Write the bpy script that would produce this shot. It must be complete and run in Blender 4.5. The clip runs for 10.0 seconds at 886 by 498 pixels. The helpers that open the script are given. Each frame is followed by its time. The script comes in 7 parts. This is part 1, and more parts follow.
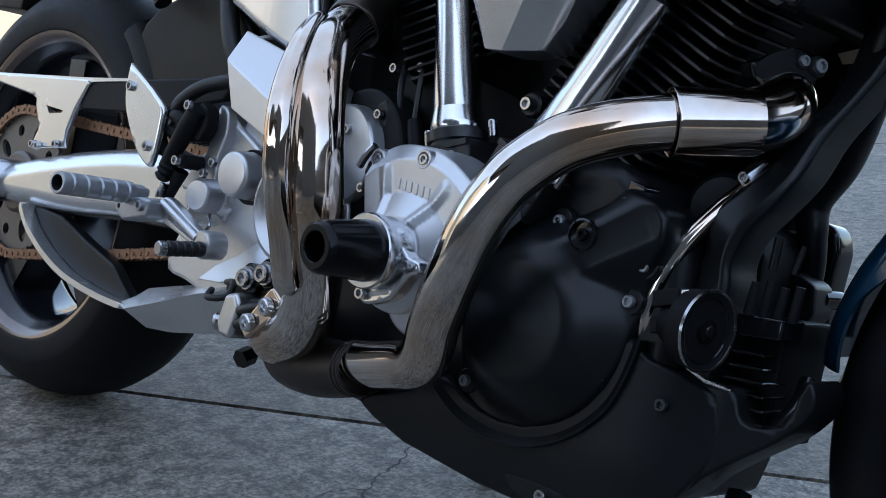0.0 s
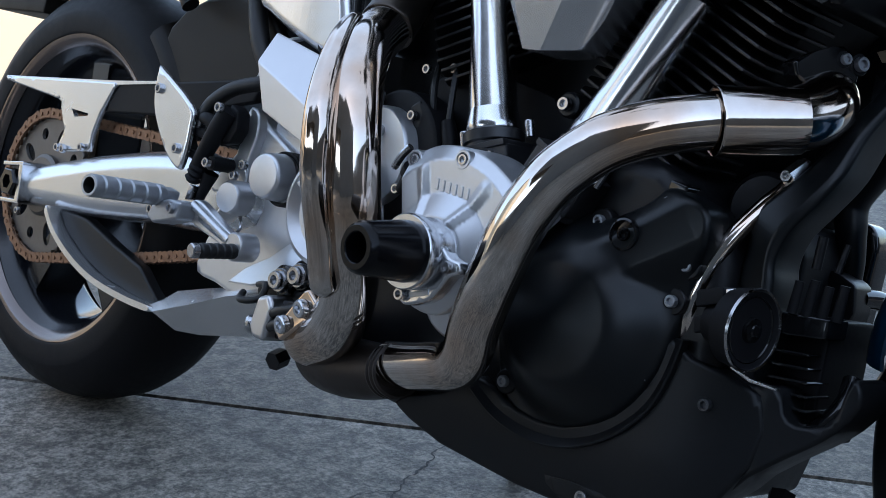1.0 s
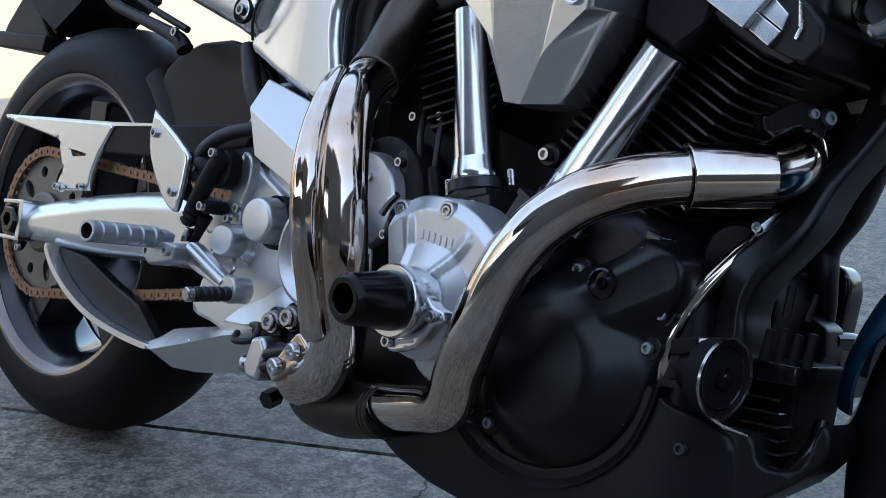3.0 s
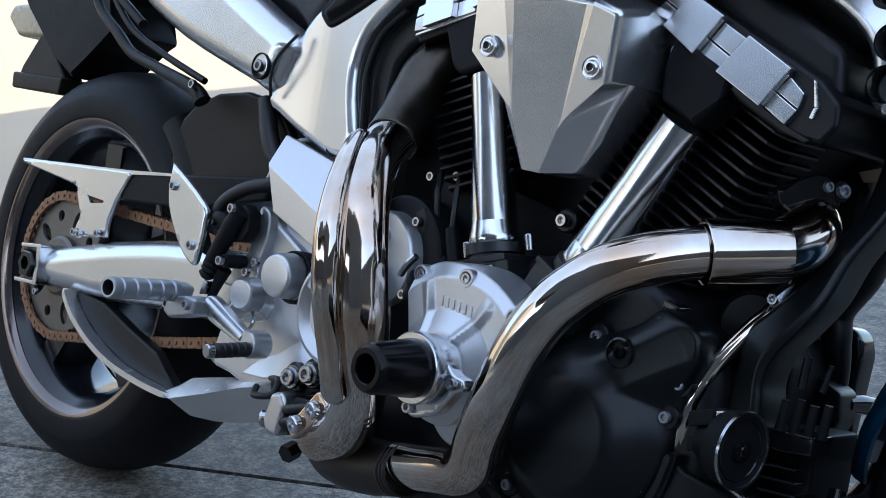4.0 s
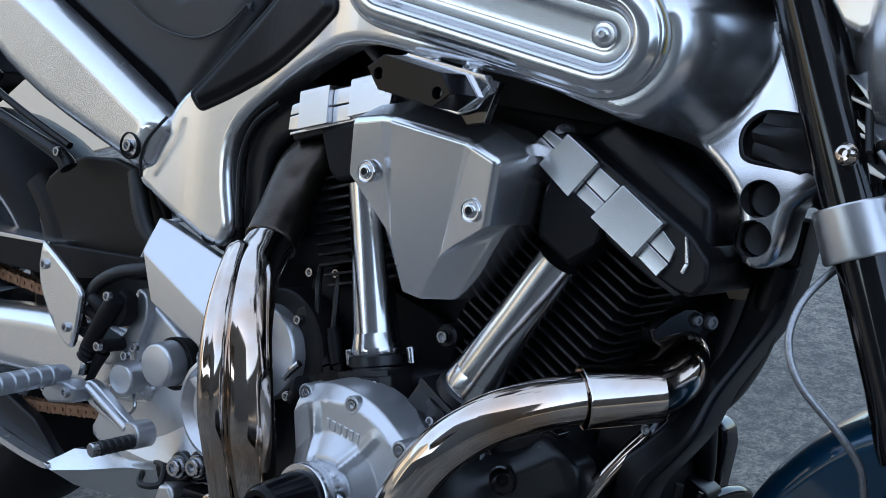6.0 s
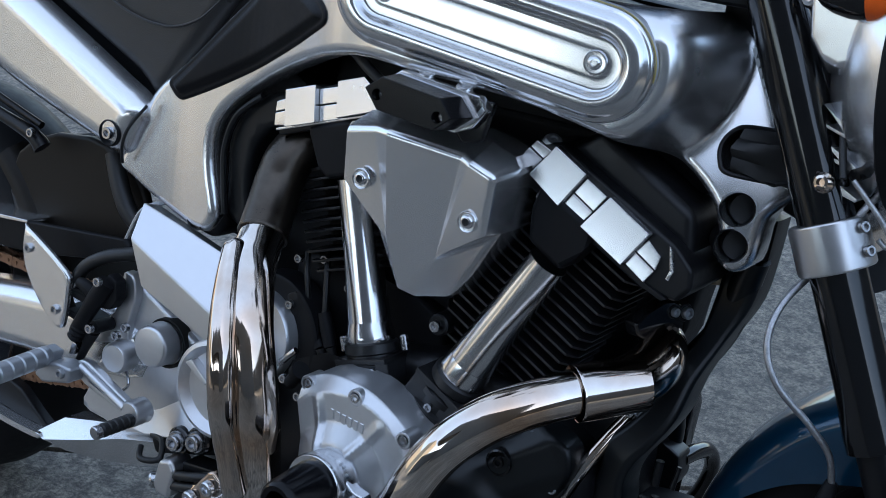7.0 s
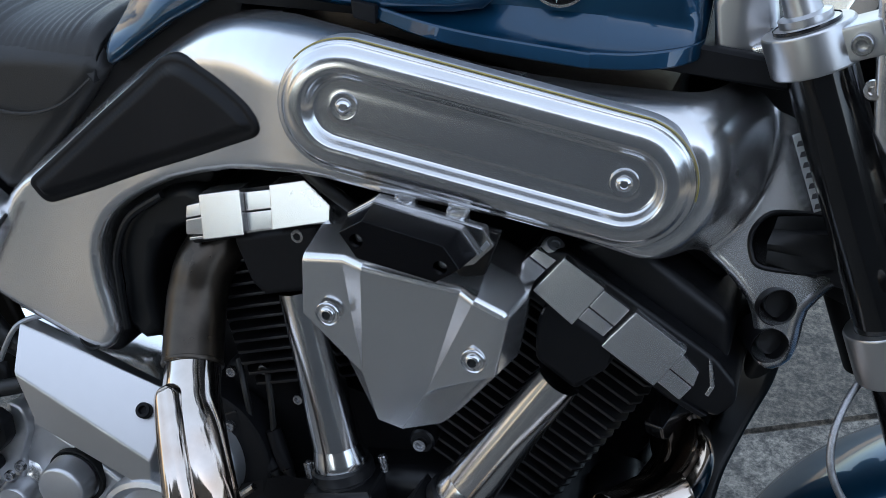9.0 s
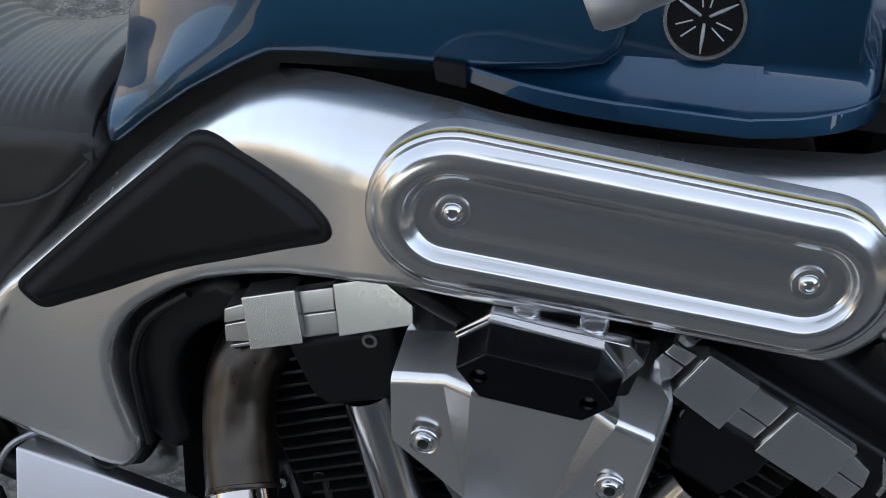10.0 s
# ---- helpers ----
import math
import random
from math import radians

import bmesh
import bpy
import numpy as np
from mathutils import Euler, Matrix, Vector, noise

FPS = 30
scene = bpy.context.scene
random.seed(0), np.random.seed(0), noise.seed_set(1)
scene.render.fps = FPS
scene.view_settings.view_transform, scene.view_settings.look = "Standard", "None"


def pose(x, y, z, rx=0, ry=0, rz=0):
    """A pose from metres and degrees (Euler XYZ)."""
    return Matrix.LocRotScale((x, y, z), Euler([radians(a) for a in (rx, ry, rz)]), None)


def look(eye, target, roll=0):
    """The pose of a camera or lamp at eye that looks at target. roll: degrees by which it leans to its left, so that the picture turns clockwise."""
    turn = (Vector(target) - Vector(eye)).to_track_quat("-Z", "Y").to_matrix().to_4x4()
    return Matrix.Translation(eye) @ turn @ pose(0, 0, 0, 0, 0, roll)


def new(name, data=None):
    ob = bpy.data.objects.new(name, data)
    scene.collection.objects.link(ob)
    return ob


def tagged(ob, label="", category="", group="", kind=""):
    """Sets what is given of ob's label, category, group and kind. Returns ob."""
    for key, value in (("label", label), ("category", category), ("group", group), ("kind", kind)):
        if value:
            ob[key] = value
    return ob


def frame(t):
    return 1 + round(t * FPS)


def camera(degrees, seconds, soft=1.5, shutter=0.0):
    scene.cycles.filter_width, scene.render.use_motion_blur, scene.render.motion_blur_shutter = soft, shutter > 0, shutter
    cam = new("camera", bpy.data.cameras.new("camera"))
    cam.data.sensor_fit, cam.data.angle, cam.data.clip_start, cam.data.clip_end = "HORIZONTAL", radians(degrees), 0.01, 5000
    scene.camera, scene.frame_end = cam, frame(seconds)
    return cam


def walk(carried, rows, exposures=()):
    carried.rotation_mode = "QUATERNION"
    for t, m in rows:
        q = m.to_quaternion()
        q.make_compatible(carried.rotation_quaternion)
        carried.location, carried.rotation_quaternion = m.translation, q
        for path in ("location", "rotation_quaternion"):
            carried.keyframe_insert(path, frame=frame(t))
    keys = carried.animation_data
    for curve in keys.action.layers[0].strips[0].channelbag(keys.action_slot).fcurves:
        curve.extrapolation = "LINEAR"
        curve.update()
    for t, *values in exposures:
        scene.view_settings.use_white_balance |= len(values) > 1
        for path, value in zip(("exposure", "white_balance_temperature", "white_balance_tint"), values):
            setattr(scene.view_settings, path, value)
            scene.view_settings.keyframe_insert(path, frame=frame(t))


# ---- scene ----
cam = camera(38.6, 10.0, soft=0.8)
# the bike leans on its side stand; all its parts are built upright in its own axes (x ahead, y to its left, z up)
STAND = pose(0, 0, 0.0027, -14.0, 0, 0)
START = STAND @ pose(1.6969, -1.0576, 0.4502, -3.8893, -10.5235, 42.8008)
METRES = 1.5272
ROWS = [
    (0.0, 0.0, 0.0, 0.0, 0.0, 0.0, -0.0),
    (0.5, -0.0125, -0.0018, -0.0022, -0.01, 0.06, 0.18),
    (1.0, -0.023, 0.0016, -0.0021, 0.04, 0.19, 0.24),
    (1.5, -0.0207, 0.0056, -0.007, 0.09, 0.26, 0.44),
    (2.0, -0.0198, -0.0024, -0.0039, 0.08, 0.35, 0.56),
    (3.5, -0.0124, -0.0356, 0.0458, 0.19, 0.37, 0.77),
    (4.0, -0.0231, -0.0382, 0.0677, 0.19, 0.35, 0.82),
    (4.5, -0.0282, -0.0336, 0.0873, 0.19, 0.39, 0.88),
    (5.0, -0.0306, -0.0329, 0.116, 0.24, 0.38, 0.91),
    (5.2, -0.029, -0.0283, 0.1308, -0.1982, 0.3505, 0.827),
    (5.4, -0.0229, -0.0253, 0.1539, -1.401, -1.1799, 0.8924),
    (5.5, -0.0228, -0.028, 0.1657, -2.31, -2.0, 1.04),
    (5.7, -0.0187, -0.0315, 0.1939, -3.9008, -3.7187, 1.4865),
    (6.8, -0.0936, -0.0637, 0.3361, -10.3798, -11.61, 2.9733),
    (7.0, -0.0939, -0.0639, 0.3508, -11.04, -13.34, 3.08),
    (7.2, -0.1062, -0.0642, 0.3765, -12.9652, -16.342, 3.7198),
    (7.5, -0.1195, -0.0684, 0.4114, -15.03, -19.01, 4.17),
    (7.8, -0.1311, -0.0642, 0.446, -21.9486, -23.2577, 5.6722),
    (8.0, -0.1285, -0.0511, 0.4674, -23.81, -24.46, 6.39),
    (8.2, -0.1331, -0.0151, 0.485, -24.4792, -25.3112, 6.7391),
    (8.5, -0.1441, 0.052, 0.5016, -24.92, -25.09, 6.66),
    (8.7, -0.1479, 0.0981, 0.5185, -24.9466, -25.3445, 6.6874),
    (9.0, -0.1669, 0.1654, 0.5292, -25.16, -25.3, 6.7),
    (9.3, -0.1842, 0.2277, 0.5527, -25.655, -25.5744, 6.5888),
    (9.5, -0.19, 0.2642, 0.5658, -28.2, -27.48, 7.16),
    (9.7, -0.1891, 0.2948, 0.5691, -29.0232, -27.8218, 7.457),
    (10.0, -0.1779, 0.3626, 0.578, -31.87, -31.7, 8.12),
]
walk(cam, [(t, START @ pose(METRES * x, METRES * y, METRES * z, 90 + pitch, roll, yaw)) for t, x, y, z, yaw, pitch, roll in ROWS], [(0.0, 1.62, 5550, 8), (4.5, 1.70, 5430, 7), (5.5, 1.70, 5480, 7), (7.3, 1.62, 5560, 7), (8.0, 1.62, 5820, 8), (8.6, 1.64, 5900, 7), (9.2, 1.66, 6050, 7.5), (10.0, 1.60, 6350, 8.5)])
# ---- light ----
world = bpy.data.worlds.new("sky")
scene.world = world
world.use_nodes = True
wn = world.node_tree.nodes
sky = wn.new("ShaderNodeTexSky")
sky.sky_type, sky.sun_disc = "NISHITA", False
sky.sun_elevation, sky.sun_rotation = radians(24), radians(164.4)
sky.air_density, sky.dust_density, sky.ozone_density = 1.0, 1.2, 1.0
# a thin even veil of high cloud over the blue
veil = wn.new("ShaderNodeMix")
veil.data_type, veil.blend_type = "RGBA", "ADD"
veil.inputs[0].default_value = 1.0
veil.inputs[7].default_value = (2.2, 2.15, 2.05, 1)
world.node_tree.links.new(sky.outputs[0], veil.inputs[6])
world.node_tree.links.new(veil.outputs[2], wn["Background"].inputs[0])
wn["Background"].inputs[1].default_value = 0.102
sun = new("sun", bpy.data.lights.new("sun", "SUN"))
sun.data.energy, sun.data.angle, sun.data.color = 5.0, radians(0.5), (1.0, 0.83, 0.60)
SUN_FROM = Vector((0.28, -1.0, 0.46)).normalized()
sun.matrix_world = look((0, 0, 0), -SUN_FROM)


# ---- materials ----
def mat(name, col, rough=0.5, metal=0.0, var=0.12, scale=40.0, bump=0.0, bscale=300.0, rvar=0.1, coat=0.0, stretch=None, spec=0.5, island=0.0):
    m = bpy.data.materials.new(name)
    m.use_nodes = True
    n, l = m.node_tree.nodes, m.node_tree.links
    p = n["Principled BSDF"]
    p.inputs["Metallic"].default_value = metal
    p.inputs["Specular IOR Level"].default_value = spec
    if coat:
        p.inputs["Coat Weight"].default_value, p.inputs["Coat Roughness"].default_value = coat, 0.03
    tc = n.new("ShaderNodeTexCoord")
    src = tc.outputs["Object"]
    if stretch:
        mp = n.new("ShaderNodeMapping")
        mp.inputs["Scale"].default_value = stretch
        l.new(src, mp.inputs["Vector"])
        src = mp.outputs[0]

    def tex(sc, detail=6, rough_=0.6):
        t = n.new("ShaderNodeTexNoise")
        t.inputs["Scale"].default_value, t.inputs["Detail"].default_value, t.inputs["Roughness"].default_value = sc, detail, rough_
        l.new(src, t.inputs["Vector"])
        return t.outputs["Fac"]

    big, fine = tex(scale * 0.25, 3), tex(scale * 2.0, 5)
    mix = n.new("ShaderNodeMath")
    mix.operation = "MULTIPLY_ADD"
    l.new(big, mix.inputs[0])
    mix.inputs[1].default_value = 0.6
    half = n.new("ShaderNodeMath")
    half.operation = "MULTIPLY"
    half.inputs[1].default_value = 0.4
    l.new(fine, half.inputs[0])
    l.new(half.outputs[0], mix.inputs[2])
    cr = n.new("ShaderNodeMapRange")
    cr.inputs["From Min"].default_value, cr.inputs["From Max"].default_value = 0.3, 0.7
    cr.inputs["To Min"].default_value, cr.inputs["To Max"].default_value = 1.0 - var, 1.0 + var
    l.new(mix.outputs[0], cr.inputs["Value"])
    vm = n.new("ShaderNodeVectorMath")
    vm.operation = "SCALE"
    vm.inputs[0].default_value = col
    l.new(cr.outputs[0], vm.inputs["Scale"])
    l.new(vm.outputs[0], p.inputs["Base Color"])
    rr = n.new("ShaderNodeMapRange")
    rr.inputs["From Min"].default_value, rr.inputs["From Max"].default_value = 0.3, 0.7
    rr.inputs["To Min"].default_value, rr.inputs["To Max"].default_value = max(0.02, rough - rvar * 0.5), min(1.0, rough + rvar)
    l.new(mix.outputs[0], rr.inputs["Value"])
    l.new(rr.outputs[0], p.inputs["Roughness"])
    if bump:
        b = n.new("ShaderNodeBump")
        b.inputs["Strength"].default_value, b.inputs["Distance"].default_value = 1.0, bump
        l.new(tex(bscale, 4), b.inputs["Height"])
        l.new(b.outputs[0], p.inputs["Normal"])
    return m


SILVER = mat("satin silver paint", (0.75, 0.75, 0.755), 0.25, 0.95, 0.02, 30, 0, 0, 0.03)
SATIN = mat("satin anodised alloy", (0.60, 0.60, 0.61), 0.34, 1.0, 0.03, 30, 0, 0, 0.04)
ALLOY = mat("cast alloy", (0.61, 0.615, 0.63), 0.36, 0.88, 0.05, 60, 0.00006, 700, 0.06)
BRUSHED = mat("machined alloy", (0.66, 0.67, 0.69), 0.18, 1.0, 0.06, 60, 0.00003, 500, 0.08, stretch=(1, 12, 1))
CHROME = mat("polished stainless steel", (0.62, 0.575, 0.525), 0.05, 1.0, 0.14, 30, 0.00001, 400, 0.10)
# straw and brown heat tint in drifting patches
hn, hl = CHROME.node_tree.nodes, CHROME.node_tree.links
h_noise, h_ramp, h_mix, h_tc = hn.new("ShaderNodeTexNoise"), hn.new("ShaderNodeValToRGB"), hn.new("ShaderNodeMix"), hn.new("ShaderNodeTexCoord")
h_noise.inputs["Scale"].default_value, h_noise.inputs["Detail"].default_value = 9.0, 3.0
hl.new(h_tc.outputs["Object"], h_noise.inputs["Vector"])
hl.new(h_noise.outputs["Fac"], h_ramp.inputs[0])
h_ramp.color_ramp.elements[0].position, h_ramp.color_ramp.elements[0].color = 0.42, (1.05, 1.05, 1.06, 1)
h_ramp.color_ramp.elements[1].position, h_ramp.color_ramp.elements[1].color = 0.66, (0.86, 0.66, 0.50, 1)
h_mix.data_type, h_mix.blend_type = "RGBA", "MULTIPLY"
h_mix.inputs[0].default_value = 1.0
h_base = hn["Principled BSDF"].inputs["Base Color"]
hl.new(h_base.links[0].from_socket, h_mix.inputs[6])
hl.new(h_ramp.outputs[0], h_mix.inputs[7])
hl.new(h_mix.outputs[2], h_base)
POLISHED = mat("satin polished tube", (0.68, 0.68, 0.69), 0.17, 1.0, 0.03, 30, 0, 0, 0.04)
STEEL = mat("zinc steel", (0.45, 0.45, 0.46), 0.22, 1.0, 0.1, 200, 0, 0, 0.1)
BLACK = mat("black engine paint", (0.005, 0.005, 0.006), 0.36, 0.0, 0.3, 60, 0.00008, 500, 0.12, spec=0.3)
GLOSS = mat("gloss black paint", (0.006, 0.006, 0.0065), 0.10, 0.0, 0.2, 40, 0, 0, 0.04, spec=0.5)
NYLON = mat("black moulded nylon", (0.003, 0.003, 0.004), 0.22, 0.0, 0.2, 40, 0, 0, 0.06, spec=0.2)
FIN = mat("satin black fin paint", (0.009, 0.009, 0.010), 0.36, 0.0, 0.3, 60, 0.00006, 500, 0.1, spec=0.55)
PLASTIC = mat("black plastic", (0.007, 0.007, 0.008), 0.5, 0.0, 0.2, 80, 0.00006, 900, 0.1, spec=0.16)
PAN = mat("matt grey-black paint", (0.008, 0.0085, 0.0095), 0.36, 0.0, 0.15, 50, 0.00004, 900, 0.1, spec=0.27)
RUBBER = mat("tyre rubber", (0.008, 0.008, 0.009), 0.5, 0.0, 0.3, 50, 0.0001, 300, 0.15, spec=0.13)
SMOOTH_RUBBER = mat("smooth rubber", (0.008, 0.008, 0.0085), 0.45, 0.0, 0.2, 60, 0.00004, 500, 0.1)
BLUE = mat("dark blue metallic paint", (0.0048, 0.039, 0.085), 0.36, 0.58, 0.06, 30, 0, 0, 0.05, coat=1.0, spec=0.2)
SEAT = mat("black grained vinyl", (0.020, 0.0195, 0.0195), 0.40, 0.0, 0.15, 60, 0.0003, 900, 0.08, spec=0.4)
CHAIN = mat("rusty brown chain steel", (0.22, 0.13, 0.08), 0.4, 0.8, 0.3, 120, 0.0001, 800, 0.15)
SPROCKET = mat("dull sprocket steel", (0.16, 0.145, 0.13), 0.45, 0.8, 0.2, 80, 0.0001, 500, 0.1)
RIM = mat("dark rim paint", (0.008, 0.009, 0.012), 0.16, 0.0, 0.2, 40, 0, 0, 0.1)
YELLOW = mat("yellow seal", (0.34, 0.28, 0.08), 0.5, 0.0, 0.1, 50)
LIP = mat("brownish rim lip", (0.17, 0.145, 0.135), 0.16, 0.9, 0.1, 40)
COVER = mat("brushed silver cover", (0.66, 0.66, 0.665), 0.2, 0.95, 0.008, 60, 0, 0, 0.004)
GOLD = mat("gold anodised alloy", (0.42, 0.22, 0.05), 0.35, 0.9, 0.1, 60, 0, 0, 0.1)
DISC = mat("ground disc steel", (0.30, 0.30, 0.31), 0.3, 1.0, 0.1, 80, 0.00005, 300, 0.1)
BROWN = mat("brown heat-aged steel", (0.075, 0.064, 0.053), 0.30, 0.95, 0.3, 40, 0.0001, 300, 0.15)
SOOT = mat("sooty steel", (0.035, 0.028, 0.024), 0.4, 0.5, 0.4, 40, 0.0002, 300, 0.2)
CASE = mat("satin black casting", (0.005, 0.006, 0.007), 0.32, 0.0, 0.2, 60, 0.00005, 600, 0.08, spec=0.32)
HUGGER = mat("brown-black hugger plastic", (0.010, 0.008, 0.006), 0.42, 0.0, 0.2, 30, 0.0001, 300, 0.1, spec=0.2)
PEG = mat("grey cast peg", (0.40, 0.41, 0.43), 0.42, 0.8, 0.12, 100, 0.0001, 600, 0.1)
CALIPER = mat("dark grey caliper paint", (0.045, 0.047, 0.052), 0.4, 0.5, 0.15, 60, 0.00006, 600, 0.1)
# near-black that stands in for shade inside holes, gaps, grooves and cracks
HOLE_SHADE = mat("painted recess shade", (0.004, 0.004, 0.004), 0.7, 0.0, 0.1, 50)
RED = mat("red paint", (0.35, 0.02, 0.015), 0.4, 0.0, 0.1, 50)
HOSE_BLUE = mat("blue anodised sleeve", (0.01, 0.03, 0.22), 0.35, 0.5, 0.1, 50)
BRAID = mat("braided steel hose", (0.42, 0.42, 0.43), 0.35, 0.9, 0.3, 900, 0.0003, 1500, 0.1)
CREAM = mat("cream label", (0.55, 0.42, 0.28), 0.5, 0.0, 0.1, 50)
SMOKED = mat("grey mirrored plastic", (0.16, 0.165, 0.175), 0.2, 0.9, 0.1, 60, 0, 0, 0.1)
LABEL = mat("white label film", (0.6, 0.62, 0.63), 0.4, 0.0, 0.05, 50)
PRINT = mat("dark print", (0.05, 0.05, 0.055), 0.6, 0.0, 0.1, 50)
AMBER = mat("orange lamp lens", (0.75, 0.12, 0.01), 0.12, 0.0, 0.1, 80)
PALE = mat("pale cream slab", (0.40, 0.31, 0.205), 0.8, 0.0, 0.05, 4, 0.0005, 40)
# faces of the unseen blocks that shape shade and reflections
BLOCK_CREAM = mat("cream block face", (0.52, 0.44, 0.33), 0.85, 0.0, 0.12, 2, 0.002, 60)
BLOCK_DARK = mat("dark block face", (0.075, 0.073, 0.072), 0.85, 0.0, 0.2, 3, 0.002, 60)
GLASS = bpy.data.materials.new("clear lamp glass")
GLASS.use_nodes = True
gp = GLASS.node_tree.nodes["Principled BSDF"]
gp.inputs["Transmission Weight"].default_value, gp.inputs["Roughness"].default_value, gp.inputs["IOR"].default_value = 1.0, 0.02, 1.45

# weathered concrete
CONCRETE = bpy.data.materials.new("weathered concrete")
CONCRETE.use_nodes = True
cn, cl = CONCRETE.node_tree.nodes, CONCRETE.node_tree.links
cp = cn["Principled BSDF"]
ctc = cn.new("ShaderNodeTexCoord")


def cnoise(sc, detail, ro):
    t = cn.new("ShaderNodeTexNoise")
    t.inputs["Scale"].default_value, t.inputs["Detail"].default_value, t.inputs["Roughness"].default_value = sc, detail, ro
    cl.new(ctc.outputs["Object"], t.inputs["Vector"])
    return t.outputs["Fac"]


def cramp(fac, lo, hi, a, b):
    r = cn.new("ShaderNodeValToRGB")
    r.color_ramp.elements[0].position, r.color_ramp.elements[1].position = lo, hi
    r.color_ramp.elements[0].color, r.color_ramp.elements[1].color = (*a, 1), (*b, 1)
    cl.new(fac, r.inputs[0])
    return r.outputs[0]


def cmul(a, b, fac=1.0):
    m = cn.new("ShaderNodeMix")
    m.data_type, m.blend_type = "RGBA", "MULTIPLY"
    m.inputs[0].default_value = fac
    cl.new(a, m.inputs[6])
    cl.new(b, m.inputs[7])
    return m.outputs[2]


c_base = cramp(cnoise(3.0, 8, 0.65), 0.3, 0.72, (0.088, 0.080, 0.069), (0.225, 0.208, 0.182))
c_mid = cramp(cnoise(30.0, 8, 0.72), 0.41, 0.59, (0.34, 0.335, 0.33), (1.22, 1.21, 1.19))
c_fine = cramp(cnoise(120.0, 8, 0.8), 0.39, 0.60, (0.40, 0.42, 0.42), (1.30, 1.29, 1.27))
# the slab beyond the joint is coloured browner and darker
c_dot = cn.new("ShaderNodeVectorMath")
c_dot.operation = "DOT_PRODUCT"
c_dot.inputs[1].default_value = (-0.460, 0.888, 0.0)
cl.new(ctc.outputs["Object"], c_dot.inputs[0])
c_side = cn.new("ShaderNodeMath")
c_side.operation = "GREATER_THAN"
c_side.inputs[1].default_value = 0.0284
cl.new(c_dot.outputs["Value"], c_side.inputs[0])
c_tone = cramp(c_side.outputs[0], 0.0, 1.0, (1.22, 1.22, 1.22), (0.80, 0.765, 0.71))
cl.new(cmul(cmul(cmul(c_base, c_mid), c_fine), c_tone), cp.inputs["Base Color"])
cp.inputs["Roughness"].default_value = 0.62
cb = cn.new("ShaderNodeBump")
cb.inputs["Strength"].default_value, cb.inputs["Distance"].default_value = 1.0, 0.0022
cl.new(cnoise(150.0, 8, 0.7), cb.inputs["Height"])
cl.new(cb.outputs[0], cp.inputs["Normal"])


# ---- building tools ----
def broad_normals(bm, lim):
    """Corner normals in which broad faces outweigh the narrow ones of their rounded edges."""
    c = math.cos(lim)
    area = {f: f.calc_area() for f in bm.faces}
    out = []
    for f in bm.faces:
        n0 = f.normal
        for v in f.verts:
            acc = Vector()
            for g in v.link_faces:
                if g.normal.dot(n0) > c:
                    acc += g.normal * area[g]
            out.append(acc.normalized() if acc.length > 1e-15 else n0.copy())
    return out


def finish(bm, mat_, sharp=38.0):
    bmesh.ops.remove_doubles(bm, verts=bm.verts, dist=1e-6)
    bmesh.ops.recalc_face_normals(bm, faces=bm.faces)
    bm.normal_update()
    lim = radians(sharp)
    for f in bm.faces:
        f.smooth = True
    for e in bm.edges:
        if len(e.link_faces) == 2:
            e.smooth = e.calc_face_angle(0) < lim
    lay = bm.verts.layers.float_vector.get("outer_normal")
    fl = bm.faces.layers.int.get("outer")
    me = bpy.data.meshes.new("m")
    if lay is None:
        soft = broad_normals(bm, lim) if len(bm.faces) < 9000 else None
        bm.to_mesh(me)
        if soft:
            me.normals_split_custom_set(soft)
    else:
        bm.faces.ensure_lookup_table()
        exact = [[v[lay].copy() for v in f.verts] if f[fl] else None for f in bm.faces]
        bm.to_mesh(me)
        corner = [Vector(c.vector) for c in me.corner_normals]
        for p, ex in zip(me.polygons, exact):
            if ex:
                for k, li in enumerate(p.loop_indices):
                    corner[li] = ex[k]
        me.normals_split_custom_set(corner)
    bm.free()
    me.materials.append(mat_)
    return me


def part(name, bm, mat_, parent, label="", sharp=38.0, m=None):
    """One mesh under a thing or a part, given in the bike's own axes."""
    ob = new(name, finish(bm, mat_, sharp))
    ob.parent = parent
    if m is not None:
        ob.matrix_local = m
    if label:
        ob["label"] = label
    return ob


def spline(pts, n=8, closed=False):
    """Catmull-Rom through points of any size."""
    p = [np.array(q, float) for q in pts]
    k = len(p)
    out = []
    for i in range(k if closed else k - 1):
        g = lambda j: p[j % k] if closed else p[min(max(j, 0), k - 1)]
        a, b, c, d = g(i - 1), g(i), g(i + 1), g(i + 2)
        for s in range(n):
            t = s / n
            out.append(0.5 * (2 * b + (c - a) * t + (2 * a - 5 * b + 4 * c - d) * t * t + (3 * b - a - 3 * c + d) * t ** 3))
    if not closed:
        out.append(p[-1])
    return out


